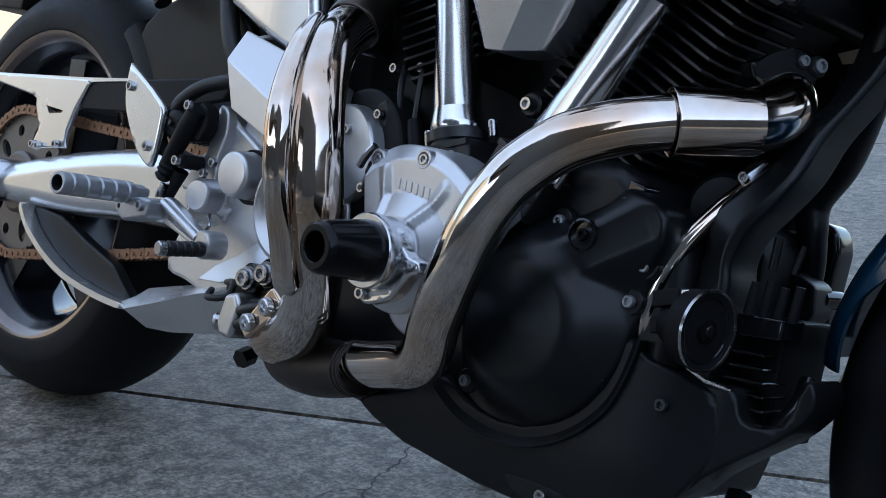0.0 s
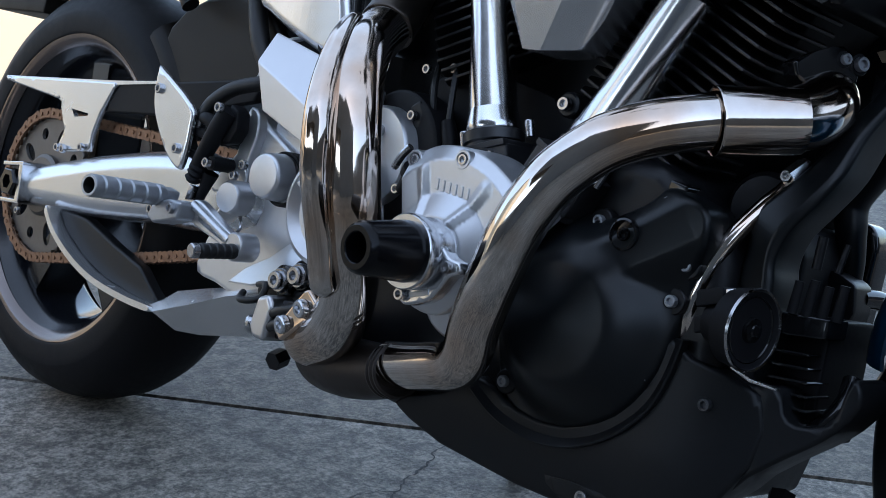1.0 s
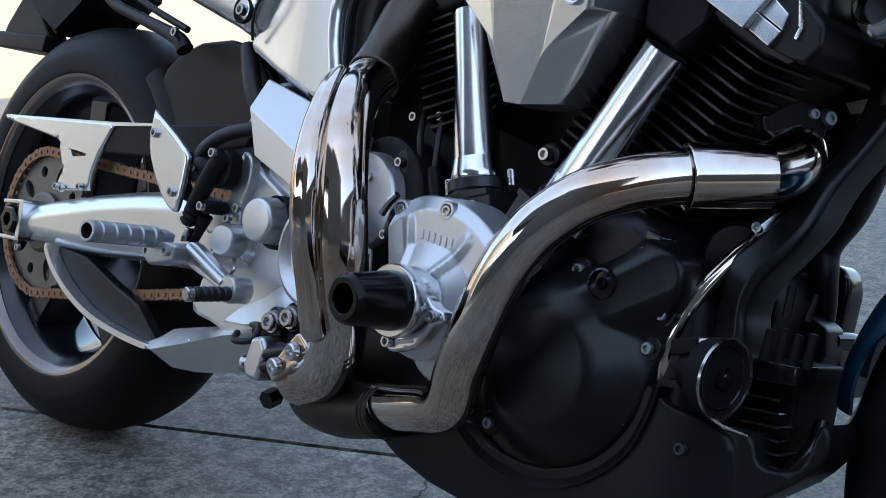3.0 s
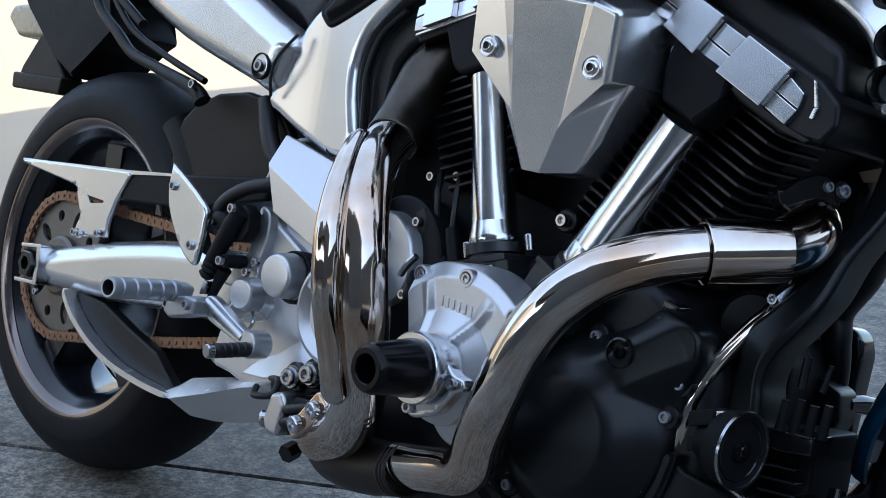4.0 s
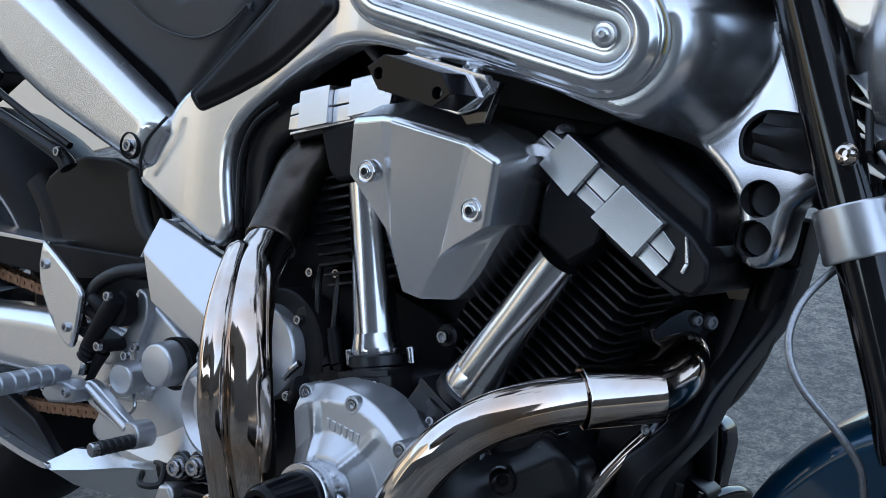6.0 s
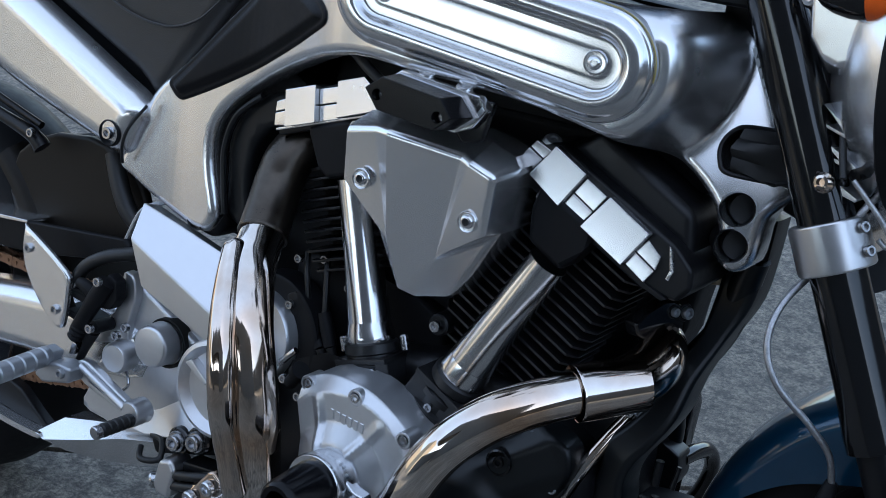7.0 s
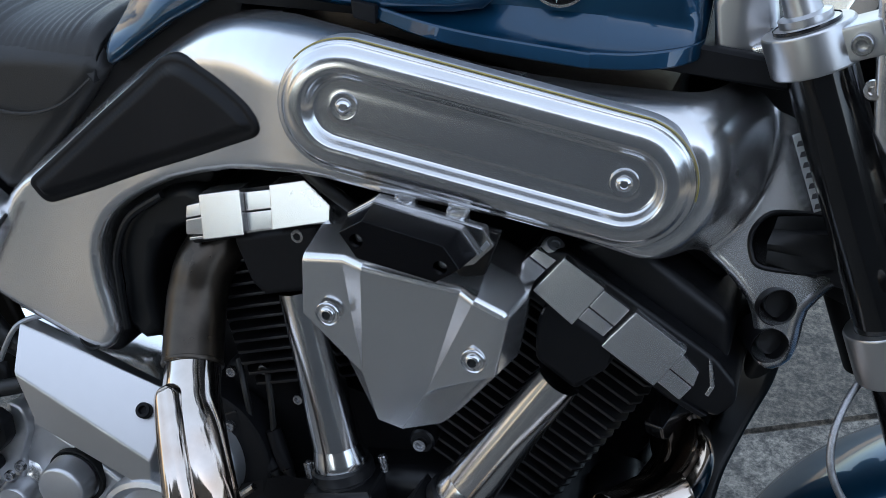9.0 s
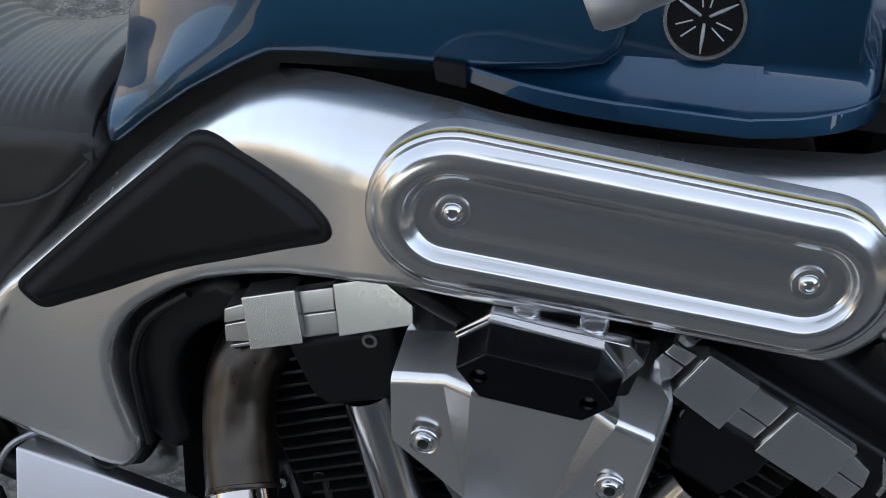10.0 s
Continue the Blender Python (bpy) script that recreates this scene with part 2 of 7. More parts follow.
def tube(pts, rad, seg=20, n=8, caps=True, flat=None, bm=None):
    """A round tube along a smooth line; rad: one radius or one for each point."""
    if not isinstance(rad, (list, tuple)):
        rad = [rad] * len(pts)
    line = spline([(*p, r) for p, r in zip(pts, rad)], n)
    bm = bm or bmesh.new()
    up = None
    rings = []
    for i, q in enumerate(line):
        a, b = line[max(i - 1, 0)], line[min(i + 1, len(line) - 1)]
        d = Vector(b[:3] - a[:3]).normalized()
        if up is None:
            up = d.orthogonal().normalized()
        up = (up - d * up.dot(d)).normalized()
        w = d.cross(up)
        ring = []
        for s in range(seg):
            t = 2 * math.pi * s / seg
            ring.append(bm.verts.new(Vector(q[:3]) + (up * math.cos(t) + w * math.sin(t)) * q[3]))
        rings.append(ring)
    for r0, r1 in zip(rings, rings[1:]):
        for s in range(seg):
            bm.faces.new((r0[s], r0[(s + 1) % seg], r1[(s + 1) % seg], r1[s]))
    if caps:
        bm.faces.new(rings[0][::-1])
        bm.faces.new(rings[-1])
    return bm


def lathe(prof, origin=(0, 0, 0), axis=(0, -1, 0), seg=40, bm=None, arc=None):
    """Turns (distance along the axis, radius) pairs about an axis."""
    bm = bm or bmesh.new()
    ax = Vector(axis).normalized()
    u = Vector((1, 0, 0)) if abs(ax.x) < 0.9 else Vector((0, 0, 1))
    u = (u - ax * u.dot(ax)).normalized()
    w = ax.cross(u)
    o = Vector(origin)
    rings = []
    a0, a1 = arc or (0.0, 2 * math.pi)
    full = arc is None
    for h, r in prof:
        if r < 1e-6 and full:
            rings.append([bm.verts.new(o + ax * h)])
            continue
        ring = []
        for s in range(seg if full else seg + 1):
            t = a0 + (a1 - a0) * s / seg
            ring.append(bm.verts.new(o + ax * h + (u * math.cos(t) + w * math.sin(t)) * r))
        rings.append(ring)
    for r0, r1 in zip(rings, rings[1:]):
        for s in range(seg):
            e = (s + 1) % seg if full else s + 1
            if len(r0) == 1 and len(r1) == 1:
                continue
            if len(r0) == 1:
                bm.faces.new((r0[0], r1[s], r1[e]))
            elif len(r1) == 1:
                bm.faces.new((r0[s], r0[e], r1[0]))
            else:
                bm.faces.new((r0[s], r0[e], r1[e], r1[s]))
    return bm


def prism(poly, y0, y1, bevel=0.002, seg=2, bm=None, taper=0.0):
    """An upright plate: an outline in x, z between two y, with rounded edges."""
    own = bmesh.new()
    c = Vector((sum(p[0] for p in poly) / len(poly), sum(p[1] for p in poly) / len(poly)))
    a = [own.verts.new((c.x + (x - c.x) * (1 - taper), y0, c.y + (z - c.y) * (1 - taper))) for x, z in poly]
    b = [own.verts.new((x, y1, z)) for x, z in poly]
    own.faces.new(a)
    own.faces.new(b[::-1])
    for i in range(len(poly)):
        j = (i + 1) % len(poly)
        own.faces.new((a[i], b[i], b[j], a[j]))
    if bevel:
        bmesh.ops.bevel(own, geom=own.edges[:], offset=bevel, segments=seg, profile=0.5, affect="EDGES", clamp_overlap=True)
    return own


def merge(*bms):
    out = bmesh.new()
    for b in bms:
        me = bpy.data.meshes.new("t")
        b.to_mesh(me)
        b.free()
        out.from_mesh(me)
        bpy.data.meshes.remove(me)
    return out


def inside(poly, P):
    x, z = P[:, 0], P[:, 1]
    r = np.zeros(len(P), bool)
    n = len(poly)
    for i in range(n):
        x0, z0 = poly[i]
        x1, z1 = poly[(i + 1) % n]
        if z0 == z1:
            continue
        r ^= ((z0 > z) != (z1 > z)) & (x < (x1 - x0) * (z - z0) / (z1 - z0) + x0)
    return r


def dist_to(poly, P):
    d = np.full(len(P), 1e9)
    n = len(poly)
    for i in range(n):
        a, b = np.array(poly[i]), np.array(poly[(i + 1) % n])
        ab = b - a
        t = np.clip(((P - a) @ ab) / max(ab @ ab, 1e-12), 0, 1)
        d = np.minimum(d, np.hypot(*(P - a - t[:, None] * ab).T))
    return d


from mathutils import geometry as geo


def panel(outline, f, depth=0.03, r=0.008, h=0.008, smooth=6, holes=(), back=True, bulge=0.0):
    """A curved plate with rounded edges: an outline in x, z, its outer face at y = f(x, z)."""
    if smooth:
        outline = [tuple(q) for q in spline(outline, smooth, True)]
    # even spacing along the rim
    pts = []
    n = len(outline)
    for i in range(n):
        a, b = np.array(outline[i]), np.array(outline[(i + 1) % n])
        k = max(1, int(np.hypot(*(b - a)) / h))
        pts += [tuple(a + (b - a) * j / k) for j in range(k)]
    rim = pts
    loops = [rim] + [list(q) for q in holes]
    P = np.array(rim)
    cand = []
    nxt, prv = np.roll(P, -1, 0), np.roll(P, 1, 0)
    tg = nxt - prv
    tg /= np.maximum(np.hypot(*tg.T), 1e-9)[:, None]
    nm = np.stack([-tg[:, 1], tg[:, 0]], 1)
    area = 0.5 * np.sum(P[:, 0] * nxt[:, 1] - nxt[:, 0] * P[:, 1])
    if area < 0:
        nm = -nm
    steps = [0.06, 0.2, 0.42, 0.7, 1.0]
    for s in steps:
        q = P + nm * r * s
        dq = dist_to(rim, q)
        cand.append(q[(dq > r * s * 0.9) & inside(rim, q)])
    lo, hi = P.min(0), P.max(0)
    gx, gz = np.meshgrid(np.arange(lo[0], hi[0], h), np.arange(lo[1], hi[1], h))
    g = np.stack([gx.ravel(), gz.ravel()], 1) + np.array([0.0013, 0.0007])
    g = g[inside(rim, g)]
    g = g[dist_to(rim, g) > r + h * 0.4]
    cand.append(g)
    V = np.concatenate([c for c in cand if len(c)])
    for hl in holes:
        V = V[~inside(hl, V)]
        V = V[dist_to(hl, V) > h * 0.3]
    verts = [Vector(q) for q in rim]
    edges = [(i, (i + 1) % len(rim)) for i in range(len(rim))]
    for hl in holes:
        b = len(verts)
        verts += [Vector(q) for q in hl]
        edges += [(b + i, b + (i + 1) % len(hl)) for i in range(len(hl))]
    nb = len(verts)
    verts += [Vector(q) for q in V]
    vo, eo, fo, *_ = geo.delaunay_2d_cdt(verts, edges, [], 0, 1e-7)
    A = np.array([(v.x, v.y) for v in vo])
    C = np.array([A[list(t)].mean(0) for t in fo])
    keep = inside(rim, C)
    for hl in holes:
        keep &= ~inside(hl, C)
    D = dist_to(rim, A)
    D[~inside(rim, A)] = 0
    D[D < 1e-6] = 0
    t = np.clip(D / r, 0, 1)
    rise = r * (1 - np.sqrt(np.maximum(0, 1 - (1 - t) ** 2)))
    fy = np.array([f(x, z) for x, z in A])
    bm = bmesh.new()
    # exact normals of the face and of its rounded rim
    eps = 0.0004

    def signed(Q):
        q = dist_to(rim, Q)
        return np.where(inside(rim, Q), q, -q)

    sd = [(signed(A + d_) - signed(A - d_)) / (2 * eps) for d_ in (np.array([eps, 0.0]), np.array([0.0, eps]))]
    ef = max(eps, 0.6 * h)
    fd = [np.array([(f(x + a, z + b) - f(x - a, z - b)) / (2 * ef) for x, z in A]) for a, b in ((ef, 0.0), (0.0, ef))]
    tt = np.clip(D / r, 0.004, 1)
    slope = -(1 - tt) / np.sqrt(np.maximum(1e-9, 1 - (1 - tt) ** 2))
    slope = slope - np.where(D < 0.05, bulge / 0.05, 0.0)
    N = np.stack([fd[0] + slope * sd[0], -np.ones(len(A)), fd[1] + slope * sd[1]], 1)
    N /= np.linalg.norm(N, axis=1)[:, None]
    lay = bm.verts.layers.float_vector.new("outer_normal")
    fl = bm.faces.layers.int.new("outer")
    front = [bm.verts.new((A[i, 0], fy[i] + rise[i] - bulge * min(1, D[i] / 0.05), A[i, 1])) for i in range(len(A))]
    for v_, n_ in zip(front, N):
        v_[lay] = Vector(n_)
    cnt = {}
    tri = []
    for t_, k_ in zip(fo, keep):
        if not k_:
            continue
        tri.append(t_)
        try:
            bm.faces.new([front[i] for i in t_])[fl] = 1
        except ValueError:
            continue
        for i in range(3):
            e = tuple(sorted((t_[i], t_[(i + 1) % 3])))
            cnt[e] = cnt.get(e, 0) + 1
    bk = {}

    def behind(i):
        if i not in bk:
            bk[i] = bm.verts.new((A[i, 0], fy[i] + r + depth, A[i, 1]))
        return bk[i]

    for (i, j), c in cnt.items():
        if c == 1:
            bm.faces.new((front[i], front[j], behind(j), behind(i)))
    if back:
        for t_ in tri:
            try:
                bm.faces.new([behind(i) for i in t_][::-1])
            except ValueError:
                pass
    for v in [v for v in bm.verts if not v.link_faces]:
        bm.verts.remove(v)
    return bm


def stadium(a, b, r, n=24):
    """A long oval round the two points a, b."""
    a, b = np.array(a), np.array(b)
    t = math.atan2(b[1] - a[1], b[0] - a[0])
    out = []
    for c, s in ((b, -math.pi / 2), (a, math.pi / 2)):
        for i in range(n + 1):
            w = t + s + math.pi * i / n
            out.append((c[0] + r * math.cos(w), c[1] + r * math.sin(w)))
    return out


def circle(c, r, n=32):
    return [(c[0] + r * math.cos(2 * math.pi * i / n), c[1] + r * math.sin(2 * math.pi * i / n)) for i in range(n)]


def table(*pairs):
    xs, ys = [p[0] for p in pairs], [p[1] for p in pairs]
    return lambda x: float(np.interp(x, xs, ys))


def socket(seg=20):
    """A socket-head screw of head radius 1 that points along -y, its seat at y = 0."""
    return lathe([(-0.1, 0), (-0.1, 1.0), (0.75, 1.0), (0.9, 0.9), (0.9, 0.56), (0.84, 0.52), (0.35, 0.5), (0.3, 0)], seg=seg)


SCREW = {}


def screw(pos, r, parent, axis=(0, -1, 0), mat_=None, name="screw", washer=0.0):
    mat_ = mat_ or STEEL
    if mat_.name not in SCREW:
        SCREW[mat_.name] = finish(socket(), mat_)
    ob = new(name, SCREW[mat_.name])
    q = Vector((0, -1, 0)).rotation_difference(Vector(axis))
    ob.parent = parent
    ob.matrix_local = Matrix.LocRotScale(Vector(pos), q, (r * 0.88, r * 0.88, r * 0.88))
    return ob


bike = new("motorcycle")
bike.matrix_world = STAND
tagged(bike, "silver and dark blue V-twin roadster leaning on its side stand", "motorcycle")

# ---- setting ----
def ground_sheet():
    bm = bmesh.new()
    a, d = Vector((0.085, 0.076, 0)), Vector((0.888, 0.460, 0)).normalized()
    w = Vector((-d.y, d.x, 0))
    prof = [(-400, 0), (-30, 0), (-8, 0), (-3.006, 0), (-3.003, -0.006), (-2.997, -0.006), (-2.994, 0), (-0.006, 0), (-0.0045, -0.003), (-0.003, -0.007), (0.003, -0.007), (0.0045, -0.003), (0.006, 0), (2.994, 0), (2.997, -0.006), (3.003, -0.006), (3.006, 0), (8, 0), (30, 0), (400, 0)]
    us = [-400, -30, -8, -3, -1.5, -0.5, 0.5, 1.5, 3, 8, 30, 400]
    grid = [[bm.verts.new(a + d * u + w * v + Vector((0, 0, z))) for v, z in prof] for u in us]
    for r0, r1 in zip(grid, grid[1:]):
        for i in range(len(prof) - 1):
            bm.faces.new((r0[i], r0[i + 1], r1[i + 1], r1[i]))
    for f in bm.faces:
        if f.normal.z < 0:
            f.normal_flip()
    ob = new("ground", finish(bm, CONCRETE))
    tagged(ob, "weathered grey concrete slabs with a straight joint and fine cracks", "ground", kind="structure")
    return ob


ground = ground_sheet()


def pale_slab():
    """An added smooth slab behind the bike, coloured pale to look brightly sunlit."""
    bm = prism([(-30.0, -0.05), (-1.5, -0.05), (-1.5, 0.004), (-30.0, 0.004)], 0.4, 40.0, 0.0)
    tagged(new("pavement", finish(bm, PALE)), "added smooth cream slab, coloured pale to look sunlit", "pavement", kind="structure")


pale_slab()


def crack(path, w):
    bm = bmesh.new()
    rnd = random.Random(5)
    line = spline(path, 6)
    L, Rr = [], []
    for i, q in enumerate(line):
        a, b = line[max(i - 1, 0)], line[min(i + 1, len(line) - 1)]
        t = (b - a) / max(np.hypot(*(b - a)), 1e-9)
        n = np.array([-t[1], t[0]])
        j = q + n * rnd.uniform(-0.003, 0.003)
        k = w * rnd.uniform(0.5, 1.3) * (1 if 0 < i < len(line) - 1 else 0.1)
        L.append(bm.verts.new((*(j + n * k), 0.0006)))
        Rr.append(bm.verts.new((*(j - n * k), 0.0006)))
    for i in range(len(line) - 1):
        bm.faces.new((L[i], Rr[i], Rr[i + 1], L[i + 1]))
    return part("crack", bm, HOLE_SHADE, ground)


crack([(0.535, 0.30), (0.54, 0.237), (0.56, 0.207), (0.573, 0.167), (0.581, 0.137), (0.598, 0.105), (0.613, 0.08), (0.66, 0.02), (0.69, -0.06), (0.75, -0.2)], 0.0016)
crack([(0.598, 0.105), (0.57, 0.06), (0.585, 0.0), (0.56, -0.08)], 0.001)

# unseen plain blocks added round the bike; the tall one keeps sun off it
def block(x0, x1, y0, y1, h, label, skin=BLOCK_DARK, base=-0.05):
    bm = bmesh.new()
    v = [[bm.verts.new((x, y, z)) for x, y in ((x0, y0), (x1, y0), (x1, y1), (x0, y1))] for z in (base, h)]
    bm.faces.new(v[0][::-1])
    bm.faces.new(v[1])
    for i in range(4):
        bm.faces.new((v[0][i], v[0][(i + 1) % 4], v[1][(i + 1) % 4], v[1][i]))
    tagged(new("building", finish(bm, skin)), label, "building", kind="structure")


block(0.55, 4.6, -5.4, -3.2, 4.0, "unseen tall plain brown block added to shade the bike")
# unseen wall, added as a dark band for the lower reflections
block(-4.0, 0.54, -5.9, -5.6, 1.3, "unseen low dark wall added to darken low reflections")
# raised clear of the ground, this unseen block darkens what the tank mirrors
block(-1.6, 0.545, -6.5, -3.6, 4.0, "unseen raised dark block added to darken reflections", base=2.3)
# unseen; its cream face is there to be mirrored in paint and metal
block(-36, -31, -22, 30, 6.0, "unseen far cream block added for warm reflections", BLOCK_CREAM)
# unseen low block for the skyline that the lamp glass mirrors
block(7.0, 11.0, -7.9, 14, 2.4, "unseen low brown block standing in for the mirrored skyline")


# unseen pale block, added to give the silver parts something warm to mirror
block(-18.0, -9.5, -17.0, -10.0, 7.0, "unseen plain cream block added at the back for pale reflections", BLOCK_CREAM)


# ---- rear wheel ----
AXLE_R = (0, 0, 0.311)
rear_wheel = part("rear_wheel", lathe([(-0.06, 0.03), (-0.06, 0.045), (0.06, 0.045), (0.06, 0.03)], AXLE_R), RIM, bike, "dark five-spoke rear wheel with a polished rim lip")
tp = [(0.070, 0.214), (0.080, 0.224), (0.0835, 0.2295), (0.0845, 0.232), (0.0850, 0.242), (0.0850, 0.252), (0.0840, 0.2605), (0.0825, 0.2635), (0.0805, 0.2690), (0.074, 0.281), (0.060, 0.2955), (0.035, 0.3065), (0.0, 0.311)]
tp = tp + [(-y, r) for y, r in reversed(tp[:-1])]
part("tyre", lathe(tp, AXLE_R, seg=96), RUBBER, rear_wheel, "wide black rear tyre with smooth sidewall")
rp = [(0.0, 0.190), (0.045, 0.192), (0.060, 0.203), (0.068, 0.2145), (0.0755, 0.2175), (0.0785, 0.223), (0.0800, 0.2275), (0.0815, 0.2290), (0.0835, 0.2280), (0.0825, 0.2225), (0.0790, 0.2165), (0.0730, 0.2115)]
part("rim", lathe([(-y, r) for y, r in reversed(rp[:5])] + rp[:5], AXLE_R, seg=96), RIM, rear_wheel)
part("rim_lip", lathe(rp[4:], AXLE_R, seg=96), LIP, rear_wheel, "brownish polished rim lip")
part("rim_lip", lathe([(-y, r) for y, r in rp[4:]], AXLE_R, seg=96), LIP, rear_wheel, "brownish polished rim lip")
for k in range(5):
    t = radians(20 + 72 * k)
    c, s_ = math.cos(t), math.sin(t)
    b = prism([(0.03, -0.022), (0.12, -0.014), (0.195, -0.028), (0.197, 0.028), (0.12, 0.014), (0.03, 0.022)], -0.045, 0.03, 0.006)
    part("spoke", b, RIM, rear_wheel, m=Matrix.Translation(AXLE_R) @ Matrix.Rotation(-t, 4, "Y"))
rd = lathe([(0.0, 0.06), (0.0, 0.115), (0.005, 0.115), (0.005, 0.06), (0.0, 0.06)], (0, 0.075, 0.311), seg=48)
part("brake_disc", rd, DISC, rear_wheel)

# sprocket and chain
SPY = -0.105
FS = (0.56, 0.362)
teeth = []
for i in range(39):
    for k, rr in ((0.0, 0.099), (0.3, 0.099), (0.45, 0.1065), (0.7, 0.1065)):
        a = 2 * math.pi * (i + k) / 39
        teeth.append((rr * math.cos(a), 0.311 + rr * math.sin(a)))
slots = []
for i in range(10):
    a = 2 * math.pi * i / 10
    if i % 2:
        slots.append([(0.077 * math.cos(a) + 0.0085 * math.cos(w), 0.311 + 0.077 * math.sin(a) + 0.0085 * math.sin(w)) for w in np.linspace(0, 2 * math.pi, 16, endpoint=False)])
    else:
        d_ = np.array([math.cos(a), math.sin(a)])
        q_ = np.array([-d_[1], d_[0]])
        slots.append([tuple(np.array([0, 0.311]) + d_ * (0.072 + 0.017 * math.cos(w)) + q_ * 0.0095 * math.sin(w)) for w in np.linspace(0, 2 * math.pi, 20, endpoint=False)])
sprocket = part("rear_sprocket", panel(teeth, lambda x, z: SPY - 0.003, 0.004, 0.001, 0.012, 0, slots), SPROCKET, rear_wheel, "dull brown rear sprocket with oval slots")
part("hub", lathe([(0, 0.045), (0.03, 0.045), (0.034, 0.04), (0.034, 0.0)], (0, -0.085, 0.311)), SPROCKET, rear_wheel)
front_sprocket = part("front_sprocket", lathe([(-0.003, 0), (-0.003, 0.042), (0.003, 0.042), (0.003, 0)], (FS[0], SPY, FS[1])), SPROCKET, bike)


def chain_path():
    R0, R1 = 0.1055, 0.044
    c0, c1 = np.array([0, 0.311]), np.array(FS)
    d = c1 - c0
    L = np.hypot(*d)
    th, al = math.atan2(d[1], d[0]), math.acos((R0 - R1) / L)
    pts = []
    for i in range(160):
        a = th + al + (2 * math.pi - 2 * al) * i / 160
        pts.append(c0 + R0 * np.array([math.cos(a), math.sin(a)]))
    p0, p1 = c0 + R0 * np.array([math.cos(th - al), math.sin(th - al)]), c1 + R1 * np.array([math.cos(th - al), math.sin(th - al)])
    for i in range(120):
        pts.append(p0 + (p1 - p0) * i / 120 - np.array([0, 0.006 * math.sin(math.pi * i / 120)]))
    for i in range(60):
        a = th - al + 2 * al * i / 60
        pts.append(c1 + R1 * np.array([math.cos(a), math.sin(a)]))
    p0, p1 = c1 + R1 * np.array([math.cos(th + al), math.sin(th + al)]), c0 + R0 * np.array([math.cos(th + al), math.sin(th + al)])
    for i in range(121):
        pts.append(p0 + (p1 - p0) * i / 120)
    return np.array(pts)


cpath = chain_path()
seg = np.r_[0, np.cumsum(np.hypot(*np.diff(cpath, axis=0).T))]
N_LINK = int(seg[-1] / 0.015875)
at = lambda s: np.array([np.interp(s % seg[-1], seg, cpath[:, 0]), np.interp(s % seg[-1], seg, cpath[:, 1])])
pitch = seg[-1] / N_LINK
roll = [lathe([(-0.006, 0.005), (0.006, 0.005)], (*at(i * pitch)[:1], SPY, at(i * pitch)[1]), seg=10) for i in range(N_LINK)]
chain = part("drive_chain", merge(*roll), CHAIN, bike, "rusty brown roller chain")
fig8 = lambda hgt: [(x, z) for x, z in [(-0.0075, -hgt * 0.75), (-0.0035, -hgt * 0.98), (0.0, -hgt * 0.72), (pitch / 2, -hgt * 0.62), (pitch, -hgt * 0.72), (pitch + 0.0035, -hgt * 0.98), (pitch + 0.0075, -hgt * 0.75), (pitch + 0.0085, 0), (pitch + 0.0075, hgt * 0.75), (pitch + 0.0035, hgt * 0.98), (pitch, hgt * 0.72), (pitch / 2, hgt * 0.62), (0.0, hgt * 0.72), (-0.0035, hgt * 0.98), (-0.0075, hgt * 0.75), (-0.0085, 0)]]
outer = finish(merge(prism(fig8(0.0085), -0.0105, -0.0085, 0.0006, 1), prism(fig8(0.0085), 0.0085, 0.0105, 0.0006, 1), lathe([(0.0, 0.0028), (0.012, 0.0028), (0.012, 0)], seg=8), lathe([(0.0, 0.0028), (0.012, 0.0028), (0.012, 0)], (pitch, 0, 0), seg=8)), CHAIN)
inner = finish(merge(prism(fig8(0.0085), -0.008, -0.006, 0.0006, 1), prism(fig8(0.0085), 0.006, 0.008, 0.0006, 1)), CHAIN)
for i in range(N_LINK):
    p0, p1 = at(i * pitch), at((i + 1) * pitch)
    a = math.atan2(p1[1] - p0[1], p1[0] - p0[0])
    ob = new("link", outer if i % 2 else inner)
    ob.parent = chain
    ob.matrix_local = Matrix.Translation((p0[0], SPY, p0[1])) @ Matrix.Rotation(-a, 4, "Y")

# swingarm
arm_line = [(-0.036, 0.326), (-0.005, 0.334), (0.05, 0.348), (0.103, 0.360), (0.172, 0.375), (0.25, 0.389), (0.312, 0.398), (0.40, 0.405), (0.52, 0.40), (0.53, 0.33), (0.42, 0.31), (0.311, 0.303), (0.194, 0.291), (0.079, 0.284), (0.018, 0.281), (-0.03, 0.283)]
swingarm = part("swingarm", panel(arm_line, lambda x, z: -0.149, 0.02, 0.028, 0.008, 3), SILVER, bike, "satin silver swingarm")
part("left_arm", panel(arm_line, lambda x, z: 0.10, 0.02, 0.028, 0.012, 3), SILVER, swingarm)
adj = merge(prism([(-0.052, 0.277), (0.012, 0.281), (0.012, 0.287), (-0.052, 0.283)], -0.155, -0.12, 0.001), prism([(-0.045, 0.330), (0.01, 0.336), (0.01, 0.342), (-0.045, 0.336)], -0.155, -0.12, 0.001), prism([(0.002, 0.283), (0.012, 0.283), (0.012, 0.338), (0.002, 0.338)], -0.156, -0.12, 0.001))
part("adjuster_bracket", adj, BRUSHED, swingarm)
